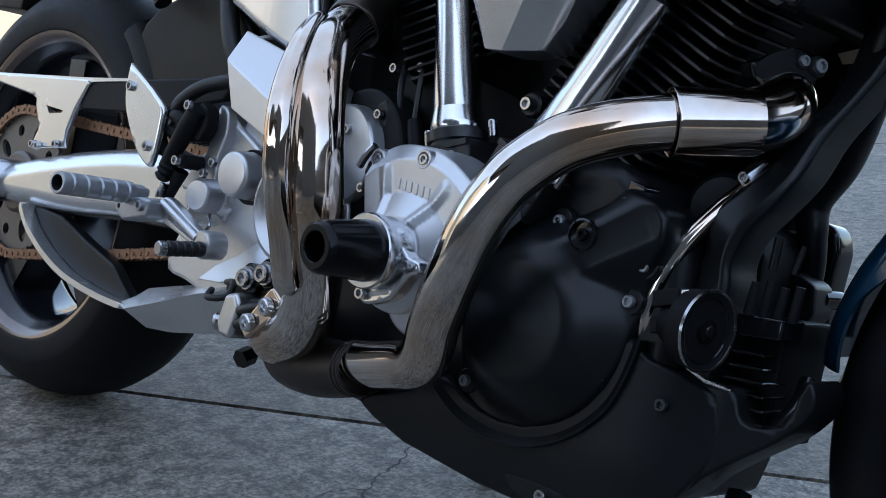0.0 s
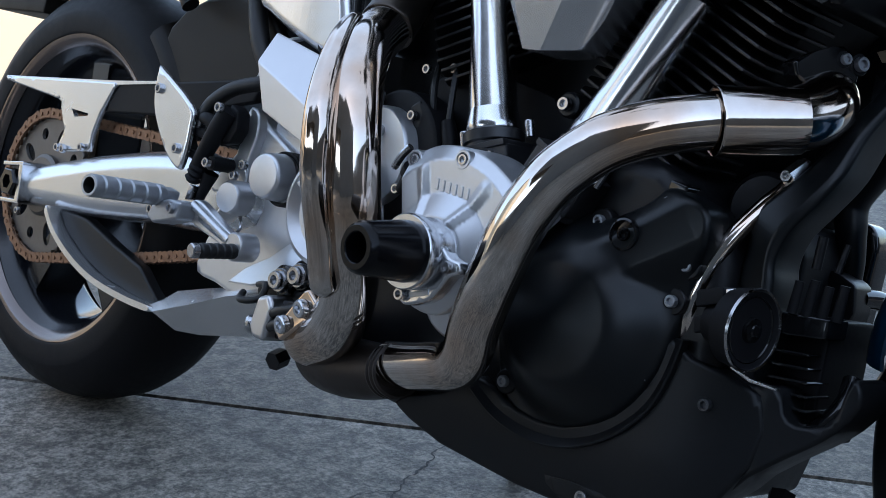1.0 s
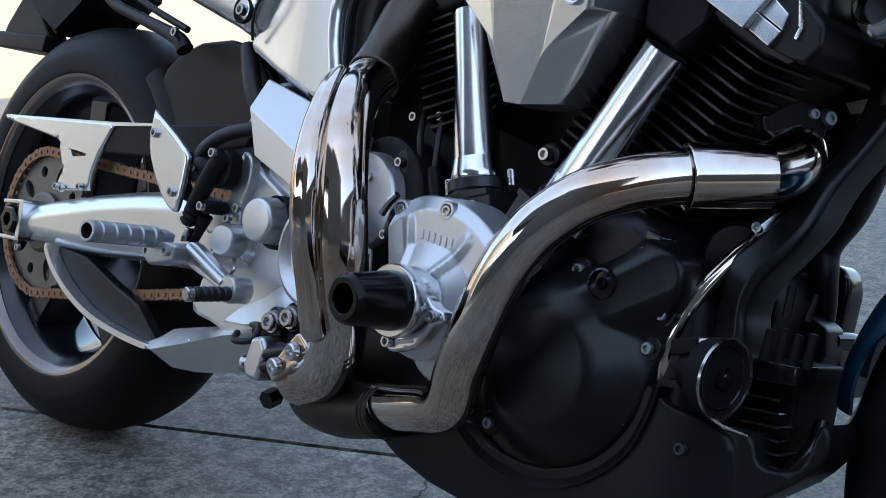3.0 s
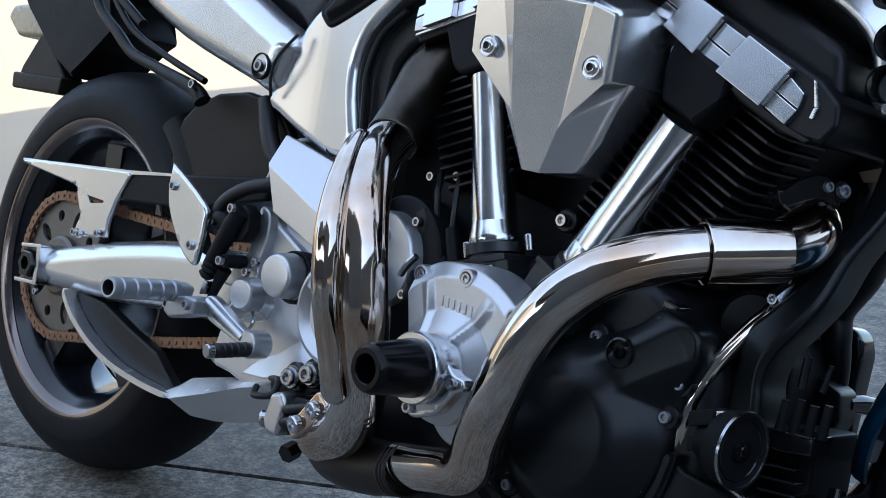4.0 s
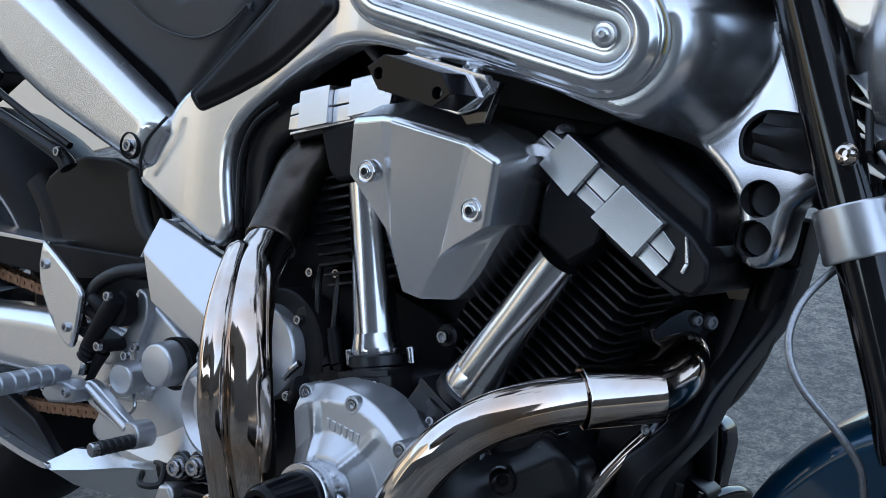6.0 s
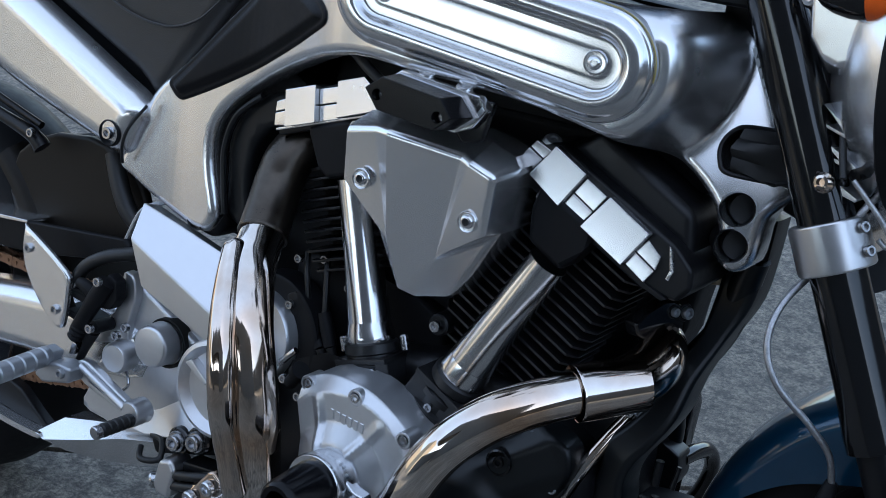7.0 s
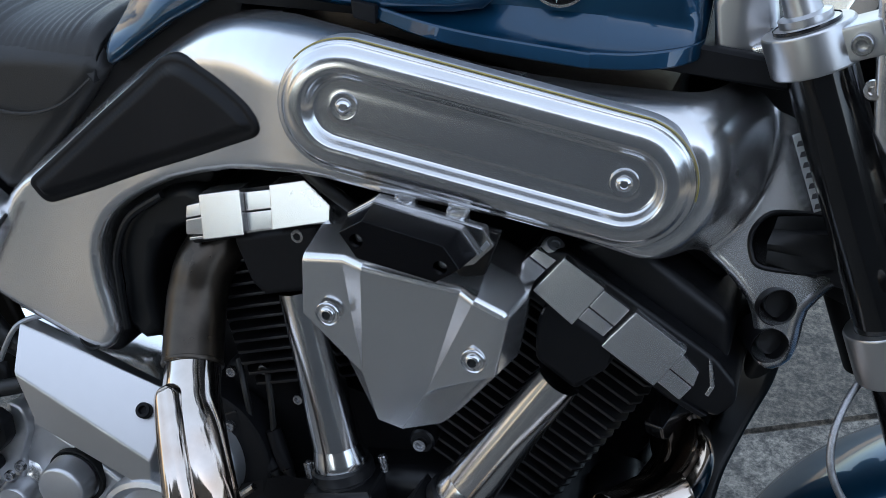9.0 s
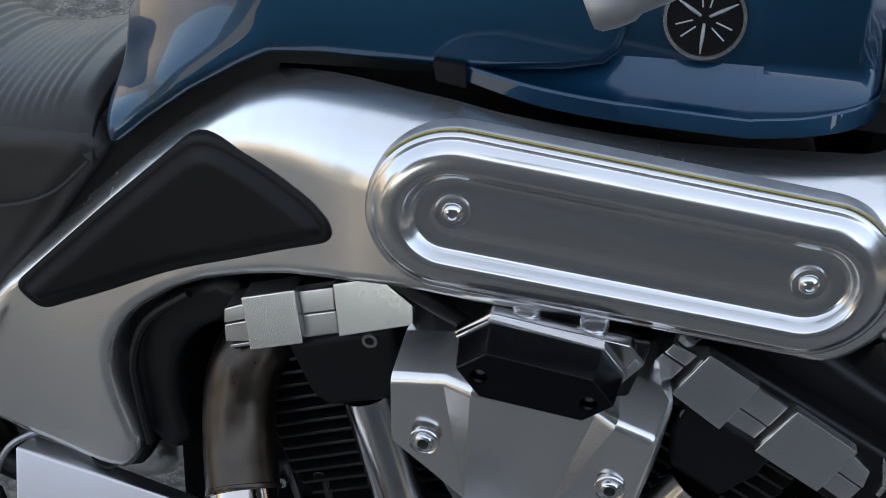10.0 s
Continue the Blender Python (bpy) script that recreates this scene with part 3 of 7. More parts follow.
part("axle_nut", lathe([(0, 0.022), (0.012, 0.022), (0.016, 0.019), (0.016, 0.011), (0.006, 0.011), (0.006, 0)], (-0.018, -0.145, 0.309), seg=6), GLOSS, swingarm)
screw((0.012, -0.152, 0.272), 0.006, swingarm)

# chain guard: silver end piece and black front piece
cg = part("chain_guard", panel([(0.191, 0.474), (0.30, 0.484), (0.48, 0.504), (0.487, 0.477), (0.311, 0.442), (0.165, 0.432)], lambda x, z: -0.136, 0.004, 0.003, 0.012, 0), PLASTIC, bike, "black plastic chain guard with a silver end")
tri_hole = [(0.09, 0.4285), (0.134, 0.426), (0.132, 0.4225), (0.1, 0.418)]
part("guard_tail", panel([(-0.108, 0.453), (-0.101, 0.459), (0.191, 0.474), (0.162, 0.430), (0.150, 0.40), (0.148, 0.376), (0.063, 0.365), (0.077, 0.397), (0.055, 0.436), (0.045, 0.439)], lambda x, z: -0.140, 0.004, 0.003, 0.01, 0, [tri_hole]), SILVER, cg, "silver arrow-shaped tail piece")
part("guard_lip", prism([(-0.108, 0.455), (0.19, 0.471), (0.30, 0.481), (0.30, 0.486), (0.19, 0.4765), (-0.108, 0.4595)], -0.138, -0.07, 0.0012), SILVER, cg)
for p in ((0.075, -0.142, 0.372), (0.09, -0.142, 0.371), (0.135, -0.142, 0.379)):
    screw(p, 0.0065, cg)

# hugger over the rear tyre
def hugger():
    prof = [(-0.104, 0.302), (-0.104, 0.312), (-0.098, 0.325), (-0.08, 0.338), (0, 0.343), (0.08, 0.338), (0.104, 0.302), (0.098, 0.302), (0.076, 0.333), (0, 0.338), (-0.076, 0.333), (-0.098, 0.302)]
    return lathe([(-y, r) for y, r in prof], AXLE_R, seg=16, arc=(radians(4), radians(50)))


hug = part("hugger", hugger(), HUGGER, bike, "brown-black plastic mudguard over the rear tyre")
part("hugger_side", panel([(0.230, 0.560), (0.218, 0.50), (0.252, 0.470), (0.43, 0.480), (0.48, 0.52), (0.42, 0.60), (0.30, 0.60)], lambda x, z: -0.098, 0.006, 0.006, 0.012, 2), HUGGER, hug)

# lower arm guard: bright rim, face above coloured dark as shade, then folded wedge
rimline = [(0.081, 0.283), (0.111, 0.254), (0.165, 0.226), (0.225, 0.208), (0.30, 0.199), (0.36, 0.197)]
rim_s = [tuple(q) for q in spline(rimline, 5)]
lg = part("arm_guard", prism(rim_s + [(x + 0.003, z + 0.008) for x, z in reversed(rim_s)], -0.153, -0.123, 0.0014), SILVER, bike, "silver wedge guard under the swingarm")
# grey-black put on the silver guard's inner face in place of shadow
part("web_shade", panel([(x + 0.003, z + 0.006) for x, z in rimline] + [(0.33, 0.223), (0.30, 0.245), (0.234, 0.262), (0.16, 0.285)], lambda x, z: -0.133, 0.012, 0.004, 0.01, 0), PAN, lg)


def wedge():
    """Three long facets: a top that faces up, a ridge and a lower side that faces down."""
    bm = bmesh.new()
    a = [(0.350, -0.150, 0.202), (0.371, -0.153, 0.200), (0.440, -0.152, 0.223), (0.506, -0.150, 0.247), (0.585, -0.148, 0.268)]
    top = [(0.365, -0.135, 0.215), (0.385, -0.130, 0.230), (0.44, -0.13, 0.244), (0.50, -0.13, 0.258), (0.59, -0.13, 0.275)]
    low = [(0.352, -0.135, 0.197), (0.386, -0.125, 0.180), (0.43, -0.12, 0.184), (0.47, -0.12, 0.192), (0.58, -0.12, 0.222)]
    rows = [[bm.verts.new(p) for p in r] for r in (top, a, low, [(x, -0.08, z) for x, y, z in low], [(x, -0.08, z) for x, y, z in top])]
    for k in range(5):
        r0, r1 = rows[k], rows[(k + 1) % 5]
        for i in range(4):
            bm.faces.new((r0[i], r0[i + 1], r1[i + 1], r1[i]))
    bm.faces.new([r[0] for r in rows])
    bm.faces.new([r[-1] for r in rows][::-1])
    bmesh.ops.bevel(bm, geom=[e for e in bm.edges if e.calc_face_angle(0) > 0.2], offset=0.0015, segments=2, profile=0.5, affect="EDGES", clamp_overlap=True)
    return bm


part("wedge", wedge(), SILVER, lg, sharp=30)

# heel plate, footpeg, brake pedal
heel = part("heel_plate", panel([(0.353, 0.495), (0.358, 0.498), (0.429, 0.460), (0.437, 0.437), (0.432, 0.390), (0.420, 0.383), (0.392, 0.401), (0.362, 0.438), (0.352, 0.466)], lambda x, z: -0.190, 0.003, 0.004, 0.008, 3), SILVER, bike, "silver heel plate with two screws")
screw((0.365, -0.189, 0.473), 0.007, heel)
screw((0.418, -0.189, 0.406), 0.007, heel)
part("heel_bracket", merge(prism([(0.40, 0.44), (0.47, 0.43), (0.47, 0.42), (0.40, 0.43)], -0.18, -0.14, 0.002), prism([(0.42, 0.41), (0.47, 0.40), (0.47, 0.39), (0.42, 0.40)], -0.18, -0.14, 0.002), prism([(0.375, 0.47), (0.385, 0.47), (0.435, 0.40), (0.425, 0.40)], -0.184, -0.165, 0.002)), PLASTIC, heel)
PEG_A, PEG_B = Vector((0.441, -0.313, 0.3515)), Vector((0.4235, -0.205, 0.3490))
pd = (PEG_B - PEG_A)
prof = [(0, 0.0092), (0, 0.0118), (0.002, 0.0130)]
for k in range(5):
    b0 = 0.012 + k * 0.0205
    prof += [(b0, 0.0130), (b0 + 0.002, 0.0114), (b0 + 0.004, 0.0130)]
prof += [(0.106, 0.0130), (0.108, 0.0125), (0.109, 0.0)]
peg = part("footpeg", lathe(prof, PEG_A, pd, seg=28), PEG, bike, "grey ribbed alloy rider footpeg")
part("peg_bore", lathe([(0.0, 0.0093), (0.02, 0.0085), (0.02, 0)], PEG_A, pd), HOLE_SHADE, peg)
part("peg_clevis", merge(prism([(0.410, 0.322), (0.424, 0.315), (0.470, 0.327), (0.474, 0.347), (0.450, 0.348), (0.432, 0.344), (0.416, 0.336)], -0.212, -0.180, 0.004, 3), prism([(0.405, 0.340), (0.430, 0.336), (0.436, 0.356), (0.415, 0.360)], -0.208, -0.185, 0.004, 3)), PEG, peg)
screw((0.459, -0.212, 0.338), 0.0072, peg, mat_=PEG)
screw((0.413, -0.206, 0.331), 0.0070, peg)
ped = part("brake_pedal", panel([(0.458, 0.345), (0.466, 0.352), (0.480, 0.351), (0.512, 0.337), (0.546, 0.323), (0.560, 0.326), (0.568, 0.314), (0.562, 0.299), (0.546, 0.303), (0.506, 0.314), (0.474, 0.322), (0.462, 0.332)], lambda x, z: -0.188, 0.008, 0.003, 0.005, 2, [[(0.478, 0.3385), (0.510, 0.3265), (0.538, 0.3155), (0.536, 0.3115), (0.508, 0.3195), (0.480, 0.3285)]]), ALLOY, bike, "forked alloy rear brake pedal with a rubber-sleeved tip")
part("pedal_edge", tube([(0.470, -0.1905, 0.3455), (0.510, -0.1925, 0.3315), (0.550, -0.1935, 0.3170)], [0.0055, 0.0048, 0.0055], 12), ALLOY, ped)
part("pedal_boss", lathe([(0, 0.0165), (0.024, 0.0165), (0.027, 0.0145), (0.027, 0)], (0.560, -0.170, 0.312), (0, -1, 0)), ALLOY, ped)
part("pedal_spring", tube([(0.505, -0.150, 0.345), (0.520, -0.158, 0.330), (0.512, -0.160, 0.318)], 0.0022, 8), STEEL, ped)
tipd = Vector((0.560, -0.252, 0.3035)) - Vector((0.566, -0.195, 0.3075))
prof = [(0, 0.007)]
for k in range(5):
    prof += [(0.004 + k * 0.009, 0.0088), (0.009 + k * 0.009, 0.0088), (0.0105 + k * 0.009, 0.0076)]
part("pedal_rubber", lathe(prof + [(0.05, 0.0076)], (0.566, -0.195, 0.3075), tipd, 18), SMOOTH_RUBBER, ped, "black ribbed rubber sleeve")
part("pedal_cap", lathe([(0.049, 0.0084), (0.056, 0.0084), (0.0575, 0.007), (0.0575, 0)], (0.566, -0.195, 0.3075), tipd, 18), STEEL, ped)

# pivot plate, bosses, sprocket cover bar and round cover
plate = part("pivot_plate", panel([(0.519, 0.449), (0.56, 0.43), (0.62, 0.398), (0.66, 0.38), (0.70, 0.36), (0.70, 0.285), (0.653, 0.283), (0.58, 0.262), (0.528, 0.245), (0.461, 0.256), (0.421, 0.262), (0.430, 0.29), (0.440, 0.315), (0.478, 0.345), (0.485, 0.377), (0.478, 0.42), (0.483, 0.454), (0.496, 0.468), (0.505, 0.46)], lambda x, z: -0.139, 0.02, 0.006, 0.012, 2), ALLOY, bike, "cast silver swingarm pivot plate")
part("upper_plate", panel([(0.515, 0.47), (0.66, 0.44), (0.70, 0.42), (0.72, 0.34), (0.70, 0.27), (0.60, 0.26), (0.54, 0.30), (0.535, 0.40)], lambda x, z: -0.130, 0.02, 0.006, 0.014, 2), ALLOY, plate)
part("plate_arm", panel([(0.4895, 0.466), (0.500, 0.469), (0.510, 0.462), (0.514, 0.437), (0.504, 0.402), (0.507, 0.380), (0.480, 0.371), (0.445, 0.362), (0.449, 0.381), (0.480, 0.413), (0.485, 0.440)], lambda x, z: -0.151, 0.010, 0.003, 0.006, 2), ALLOY, plate)


def foot_face(x, z):
    """Turns outward below the ridge, so that the foot looks up."""
    ridge = float(np.interp(x, [0.495, 0.519, 0.559, 0.600, 0.64], [0.270, 0.284, 0.304, 0.333, 0.345]))
    return -0.1395 - 0.45 * max(0.0, ridge - z)


part("plate_foot", panel([(0.492, 0.262), (0.519, 0.2845), (0.559, 0.3045), (0.600, 0.3330), (0.640, 0.310), (0.645, 0.290), (0.600, 0.283), (0.548, 0.268)], foot_face, 0.010, 0.0025, 0.006, 0), ALLOY, plate, sharp=20)
bar = [(0.503, 0.560), (0.517, 0.524), (0.540, 0.467), (0.616, 0.440), (0.665, 0.419), (0.70, 0.405), (0.72, 0.46), (0.66, 0.535), (0.60, 0.551), (0.528, 0.574)]


def bar_bm():
    bm = bmesh.new()
    rows = [[(0.517, -0.172, 0.522), (0.665, -0.168, 0.455)], [(0.540, -0.172, 0.467), (0.665, -0.168, 0.419)]]
    top = [(0.505, -0.141, 0.560), (0.672, -0.13, 0.515)]
    v = [bm.verts.new(p) for p in (top[0], top[1], rows[0][1], rows[0][0], rows[1][0], rows[1][1])]
    w = [bm.verts.new((p.co.x + 0.004, -0.115, p.co.z - 0.006)) for p in v]
    bm.faces.new((v[0], v[1], v[2], v[3]))
    bm.faces.new((v[3], v[2], v[5], v[4]))
    ring = [0, 1, 2, 5, 4, 3]
    for i in range(6):
        a, b = ring[i], ring[(i + 1) % 6]
        bm.faces.new((v[b], v[a], w[a], w[b]))
    bm.faces.new([w[i] for i in ring[::-1]])
    bmesh.ops.bevel(bm, geom=bm.edges[:], offset=0.002, segments=2, profile=0.5, affect="EDGES", clamp_overlap=True)
    return bm


sbar = part("sprocket_cover_bar", bar_bm(), SATIN, bike, "flat silver sprocket cover bar")
screw((0.650, -0.150, 0.500), 0.009, sbar, axis=(0, -0.8, 0.6), mat_=PLASTIC)
rc = part("round_cover", lathe([(0, 0.062), (0.012, 0.062), (0.016, 0.060), (0.018, 0.055), (0.012, 0.050), (0.008, 0.046), (0.008, 0.02), (0.013, 0.018), (0.013, 0)], (0.668, -0.155, 0.372), seg=56), ALLOY, bike, "round cast silver engine side cover")
part("cover_fin", prism([(0.622, 0.395), (0.655, 0.375), (0.66, 0.38), (0.632, 0.402)], -0.175, -0.158, 0.002), ALLOY, rc)
cap = part("pivot_cap", lathe([(0, 0.0275), (0.021, 0.0262), (0.0245, 0.0250), (0.0262, 0.0225), (0.0265, 0)], (0.563, -0.148, 0.3955), seg=44), ALLOY, bike, "round silver swingarm pivot cap")
part("cap_groove", lathe([(-0.012, 0.0318), (0.0060, 0.0318), (0.0064, 0.0310), (0.0050, 0.0272)], (0.5645, -0.1395, 0.3945), seg=44), HOLE_SHADE, cap)
boss = part("pedal_pivot_boss", lathe([(0, 0.021), (0.024, 0.020), (0.028, 0.017), (0.028, 0)], (0.502, -0.145, 0.362), (0.1, -1, 0), seg=36), ALLOY, bike)
part("boss_arm", panel([(0.455, 0.335), (0.50, 0.383), (0.518, 0.37), (0.51, 0.345), (0.47, 0.325)], lambda x, z: -0.152, 0.012, 0.006, 0.008, 2), ALLOY, boss)
for i, p in enumerate(((0.614, -0.166, 0.286), (0.646, -0.168, 0.297))):
    b = part("stand_bolt", lathe([(-0.02, 0.014), (0.0, 0.014), (0.003, 0.0125), (0.003, 0.0105), (0.008, 0.0105), (0.010, 0.009), (0.010, 0.0055), (0.004, 0.0055), (0.004, 0)], p, seg=24), STEEL, bike)
    part("bolt_collar", lathe([(-0.03, 0.0175), (-0.004, 0.0175), (-0.002, 0.0155), (-0.002, 0.0135)], p, seg=24), GLOSS, b)

# rear brake master cylinder and hoses
mc = part("master_cylinder", tube([(0.446, -0.178, 0.386), (0.462, -0.180, 0.411), (0.480, -0.180, 0.441), (0.491, -0.178, 0.460)], [0.0095, 0.0105, 0.0120, 0.0115], 16), PLASTIC, bike, "black rear brake master cylinder with hoses")
part("pushrod", tube([(0.44, -0.168, 0.335), (0.452, -0.168, 0.36), (0.462, -0.168, 0.385)], [0.005, 0.006, 0.010], 12), PLASTIC, mc)
part("mount_lug", prism([(0.470, 0.420), (0.496, 0.424), (0.506, 0.440), (0.503, 0.462), (0.488, 0.470)], -0.176, -0.156, 0.004), PLASTIC, mc)
part("fluid_elbow", tube([(0.470, -0.178, 0.440), (0.458, -0.180, 0.446), (0.446, -0.178, 0.447)], [0.009, 0.008, 0.0075], 12), PLASTIC, mc)
part("clevis_yoke", prism([(0.434, 0.348), (0.444, 0.350), (0.448, 0.366), (0.440, 0.368)], -0.180, -0.166, 0.002), STEEL, mc)
part("rubber_bellows", lathe([(0, 0.0070), (0.004, 0.0105), (0.008, 0.0080), (0.012, 0.0110), (0.016, 0.0085), (0.020, 0.0112), (0.024, 0.0095)], (0.441, -0.178, 0.371), (0.45, 0, 0.89), 16), PLASTIC, mc)
part("upper_hose", tube([(0.433, -0.172, 0.445), (0.445, -0.170, 0.466), (0.475, -0.166, 0.486), (0.512, -0.155, 0.498), (0.545, -0.135, 0.508)], 0.0088, 16), SMOOTH_RUBBER, mc)
part("hose_end", lathe([(0, 0.008), (0.018, 0.008), (0.018, 0)], (0.428, -0.172, 0.434), (0.35, 0, 1)), STEEL, mc)
part("thin_pipe", tube([(0.47, -0.13, 0.50), (0.49, -0.125, 0.545), (0.52, -0.11, 0.56)], 0.003, 8), PEG, mc)
for p in ((0.489, -0.190, 0.462), (0.477, -0.186, 0.397), (0.509, -0.158, 0.402), (0.497, -0.160, 0.388)):
    screw(p, 0.0068, mc)
part("lug_spacer", lathe([(0, 0.0085), (0.030, 0.0085), (0.030, 0)], (0.477, -0.152, 0.397), (0, -1, 0), 18), PLASTIC, mc)
part("wire_loop", tube([(0.56, -0.17, 0.262), (0.575, -0.185, 0.256), (0.60, -0.18, 0.262), (0.585, -0.16, 0.275), (0.56, -0.15, 0.272)], 0.004, 10), SMOOTH_RUBBER, mc)
part("stand_block", prism([(0.57, 0.25), (0.68, 0.285), (0.69, 0.30), (0.66, 0.31), (0.59, 0.288), (0.56, 0.27)], -0.155, -0.09, 0.006), BLACK, bike)

# ---- engine ----
CR = Vector((0.904, 0, 0.33))


def engine_axes(u, s):
    """Local x along the head, local z up the cylinder."""
    return Matrix(((u[0], 0, s[0], CR.x), (0, 1, 0, 0), (u[1], 0, s[1], CR.z), (0, 0, 0, 1)))


MR = engine_axes((0.944, 0.33), (-0.33, 0.944))
MF = engine_axes((0.888, -0.46), (0.46, 0.888))
case = part("crankcase", prism([(0.64, 0.25), (0.70, 0.19), (0.90, 0.175), (1.10, 0.20), (1.14, 0.27), (1.13, 0.42), (1.05, 0.48), (0.95, 0.49), (0.84, 0.47), (0.80, 0.43), (0.76, 0.41), (0.66, 0.40)], -0.125, 0.15, 0.02, 3), BLACK, bike, "satin black V-twin crankcase")
for nm, M, u0, u1, s0, s1, lab in (("rear_cylinder", MR, -0.10, 0.07, 0.235, 0.40, "black finned rear cylinder"), ("front_cylinder", MF, -0.085, 0.070, 0.165, 0.385, "black finned front cylinder")):
    cy = part(nm, lathe([(s0 - 0.03, 0.0), (s0 - 0.03, 0.06), (s1, 0.06), (s1, 0)], (0, 0, 0), (0, 0, 1), 36), BLACK, bike, lab, m=M)
    me = finish(prism([(u0 + 0.01, -0.105), (u1 - 0.01, -0.105), (u1, -0.09), (u1, -0.02), (u1 - 0.05, 0.03), (u0 + 0.04, 0.03), (u0, -0.02), (u0, -0.09)], -0.0017, 0.0017, 0.0010, 2), FIN)
    # a dark block added behind the fins so no ground shows through
    part("barrel_filler", prism([(u0 + 0.012, s0 - 0.03), (u1 - 0.006, s0 - 0.03), (u1 - 0.006, s1), (u0 + 0.012, s1)], -0.060, 0.10, 0.004), PLASTIC, cy)
    n = int((s1 - s0) / 0.0118)
    for i in range(n):
        ob = new("fin", me)
        ob.parent = cy
        k = 1.0 - (0.0 if i > 2 else 0.05 * (2 - i))
        ob.matrix_local = Matrix.Translation((0, 0, s0 + (i + 0.5) * 0.0118)) @ Matrix.Diagonal((k, 1, 1, 1)) @ Matrix(((1, 0, 0, 0), (0, 0, 1, 0), (0, 1, 0, 0), (0, 0, 0, 1)))


def cap_plate(poly, y, lean=0.0, t=0.03, bev=0.0012):
    """A flat plate on the head's side, its outline in (along, up), leaning in towards its top."""
    lo, hi = min(p[1] for p in poly), max(p[1] for p in poly)
    bm = bmesh.new()
    v = [bm.verts.new((p[0], y + lean * (p[1] - lo) / (hi - lo), p[1])) for p in poly]
    w = [bm.verts.new((p[0], y + t, p[1])) for p in poly]
    bm.faces.new(v)
    bm.faces.new(w[::-1])
    for i in range(len(poly)):
        j = (i + 1) % len(poly)
        bm.faces.new((v[j], v[i], w[i], w[j]))
    bmesh.ops.bevel(bm, geom=bm.edges[:], offset=bev, segments=2, profile=0.5, affect="EDGES", clamp_overlap=True)
    return bm


def cap_row(head, plates):
    for poly, y, lean in plates:
        part("cover_plate", cap_plate(poly, y, lean), SILVER, head, sharp=25)


# rear head
hr = part("rear_head", prism([(-0.083, 0.402), (0.085, 0.402), (0.085, 0.432), (0.06, 0.447), (-0.05, 0.449), (-0.078, 0.43)], -0.134, 0.13, 0.004), BLACK, bike, "black rear cylinder head with silver side plates", m=MR)
part("plug_block", prism([(-0.034, 0.408), (-0.029, 0.360), (-0.019, 0.346), (0.030, 0.345), (0.045, 0.360), (0.052, 0.408)], -0.144, -0.10, 0.007, 3), PLASTIC, hr)
cap_row(hr, [([(-0.0815, 0.4145), (-0.0775, 0.4285), (-0.0570, 0.4290), (-0.0600, 0.4115)], -0.1400, 0.001), ([(-0.0772, 0.4297), (-0.0735, 0.4410), (-0.0545, 0.4425), (-0.0568, 0.4302)], -0.1390, 0.002), ([(-0.0585, 0.4105), (-0.0530, 0.4515), (-0.0100, 0.4505), (-0.0155, 0.4095)], -0.1517, 0.0068), ([(-0.0155, 0.4100), (-0.0130, 0.4270), (0.0130, 0.4262), (0.0100, 0.4090)], -0.1430, 0.0024), ([(-0.0128, 0.4282), (-0.0105, 0.4455), (0.0165, 0.4445), (0.0132, 0.4274)], -0.1417, 0.0029), ([(0.0130, 0.4105), (0.0195, 0.4500), (0.0550, 0.4495), (0.0745, 0.4245), (0.0700, 0.4105)], -0.1517, 0.0068)])
part("lower_flange", cap_plate([(-0.080, 0.4085), (-0.079, 0.4115), (0.070, 0.4090), (0.070, 0.4060)], -0.1400, bev=0.0008), SILVER, hr)
# front head
hf = part("front_head", prism([(-0.088, 0.378), (0.082, 0.378), (0.118, 0.392), (0.122, 0.412), (0.112, 0.428), (0.085, 0.436), (-0.07, 0.436), (-0.093, 0.42)], -0.136, 0.13, 0.005, 3), BLACK, bike, "black front cylinder head with silver side plates", m=MF)
part("rocker_cover", prism([(-0.08, 0.41), (0.09, 0.41), (0.10, 0.43), (0.075, 0.465), (-0.05, 0.47)], -0.115, 0.115, 0.012, 3), BLACK, hf)
part("plug_block", prism([(-0.060, 0.396), (-0.054, 0.368), (-0.036, 0.338), (0.010, 0.336), (0.017, 0.372), (0.019, 0.396)], -0.146, -0.10, 0.007, 3), PLASTIC, hf)
cap_row(hf, [([(-0.0955, 0.4010), (-0.0935, 0.4125), (-0.0745, 0.4118), (-0.0765, 0.3965)], -0.1400, 0.001), ([(-0.0930, 0.4138), (-0.0915, 0.4225), (-0.0720, 0.4245), (-0.0742, 0.4130)], -0.1390, 0.002), ([(-0.0735, 0.3950), (-0.0690, 0.4345), (-0.0263, 0.4335), (-0.0293, 0.3905)], -0.1514, 0.0060), ([(-0.0285, 0.3910), (-0.0275, 0.4080), (0.0000, 0.4068), (-0.0020, 0.3915)], -0.1429, 0.0022), ([(-0.0273, 0.4092), (-0.0255, 0.4285), (0.0020, 0.4280), (0.0002, 0.4080)], -0.1416, 0.0025), ([(0.0005, 0.3905), (0.0060, 0.4325), (0.0595, 0.4305), (0.0565, 0.3890)], -0.1514, 0.0060), ([(0.0570, 0.3900), (0.0575, 0.4055), (0.0840, 0.4040), (0.0825, 0.3880)], -0.1429, 0.0022), ([(0.0577, 0.4067), (0.0600, 0.4235), (0.0800, 0.4190), (0.0845, 0.4052)], -0.1416, 0.0025)])
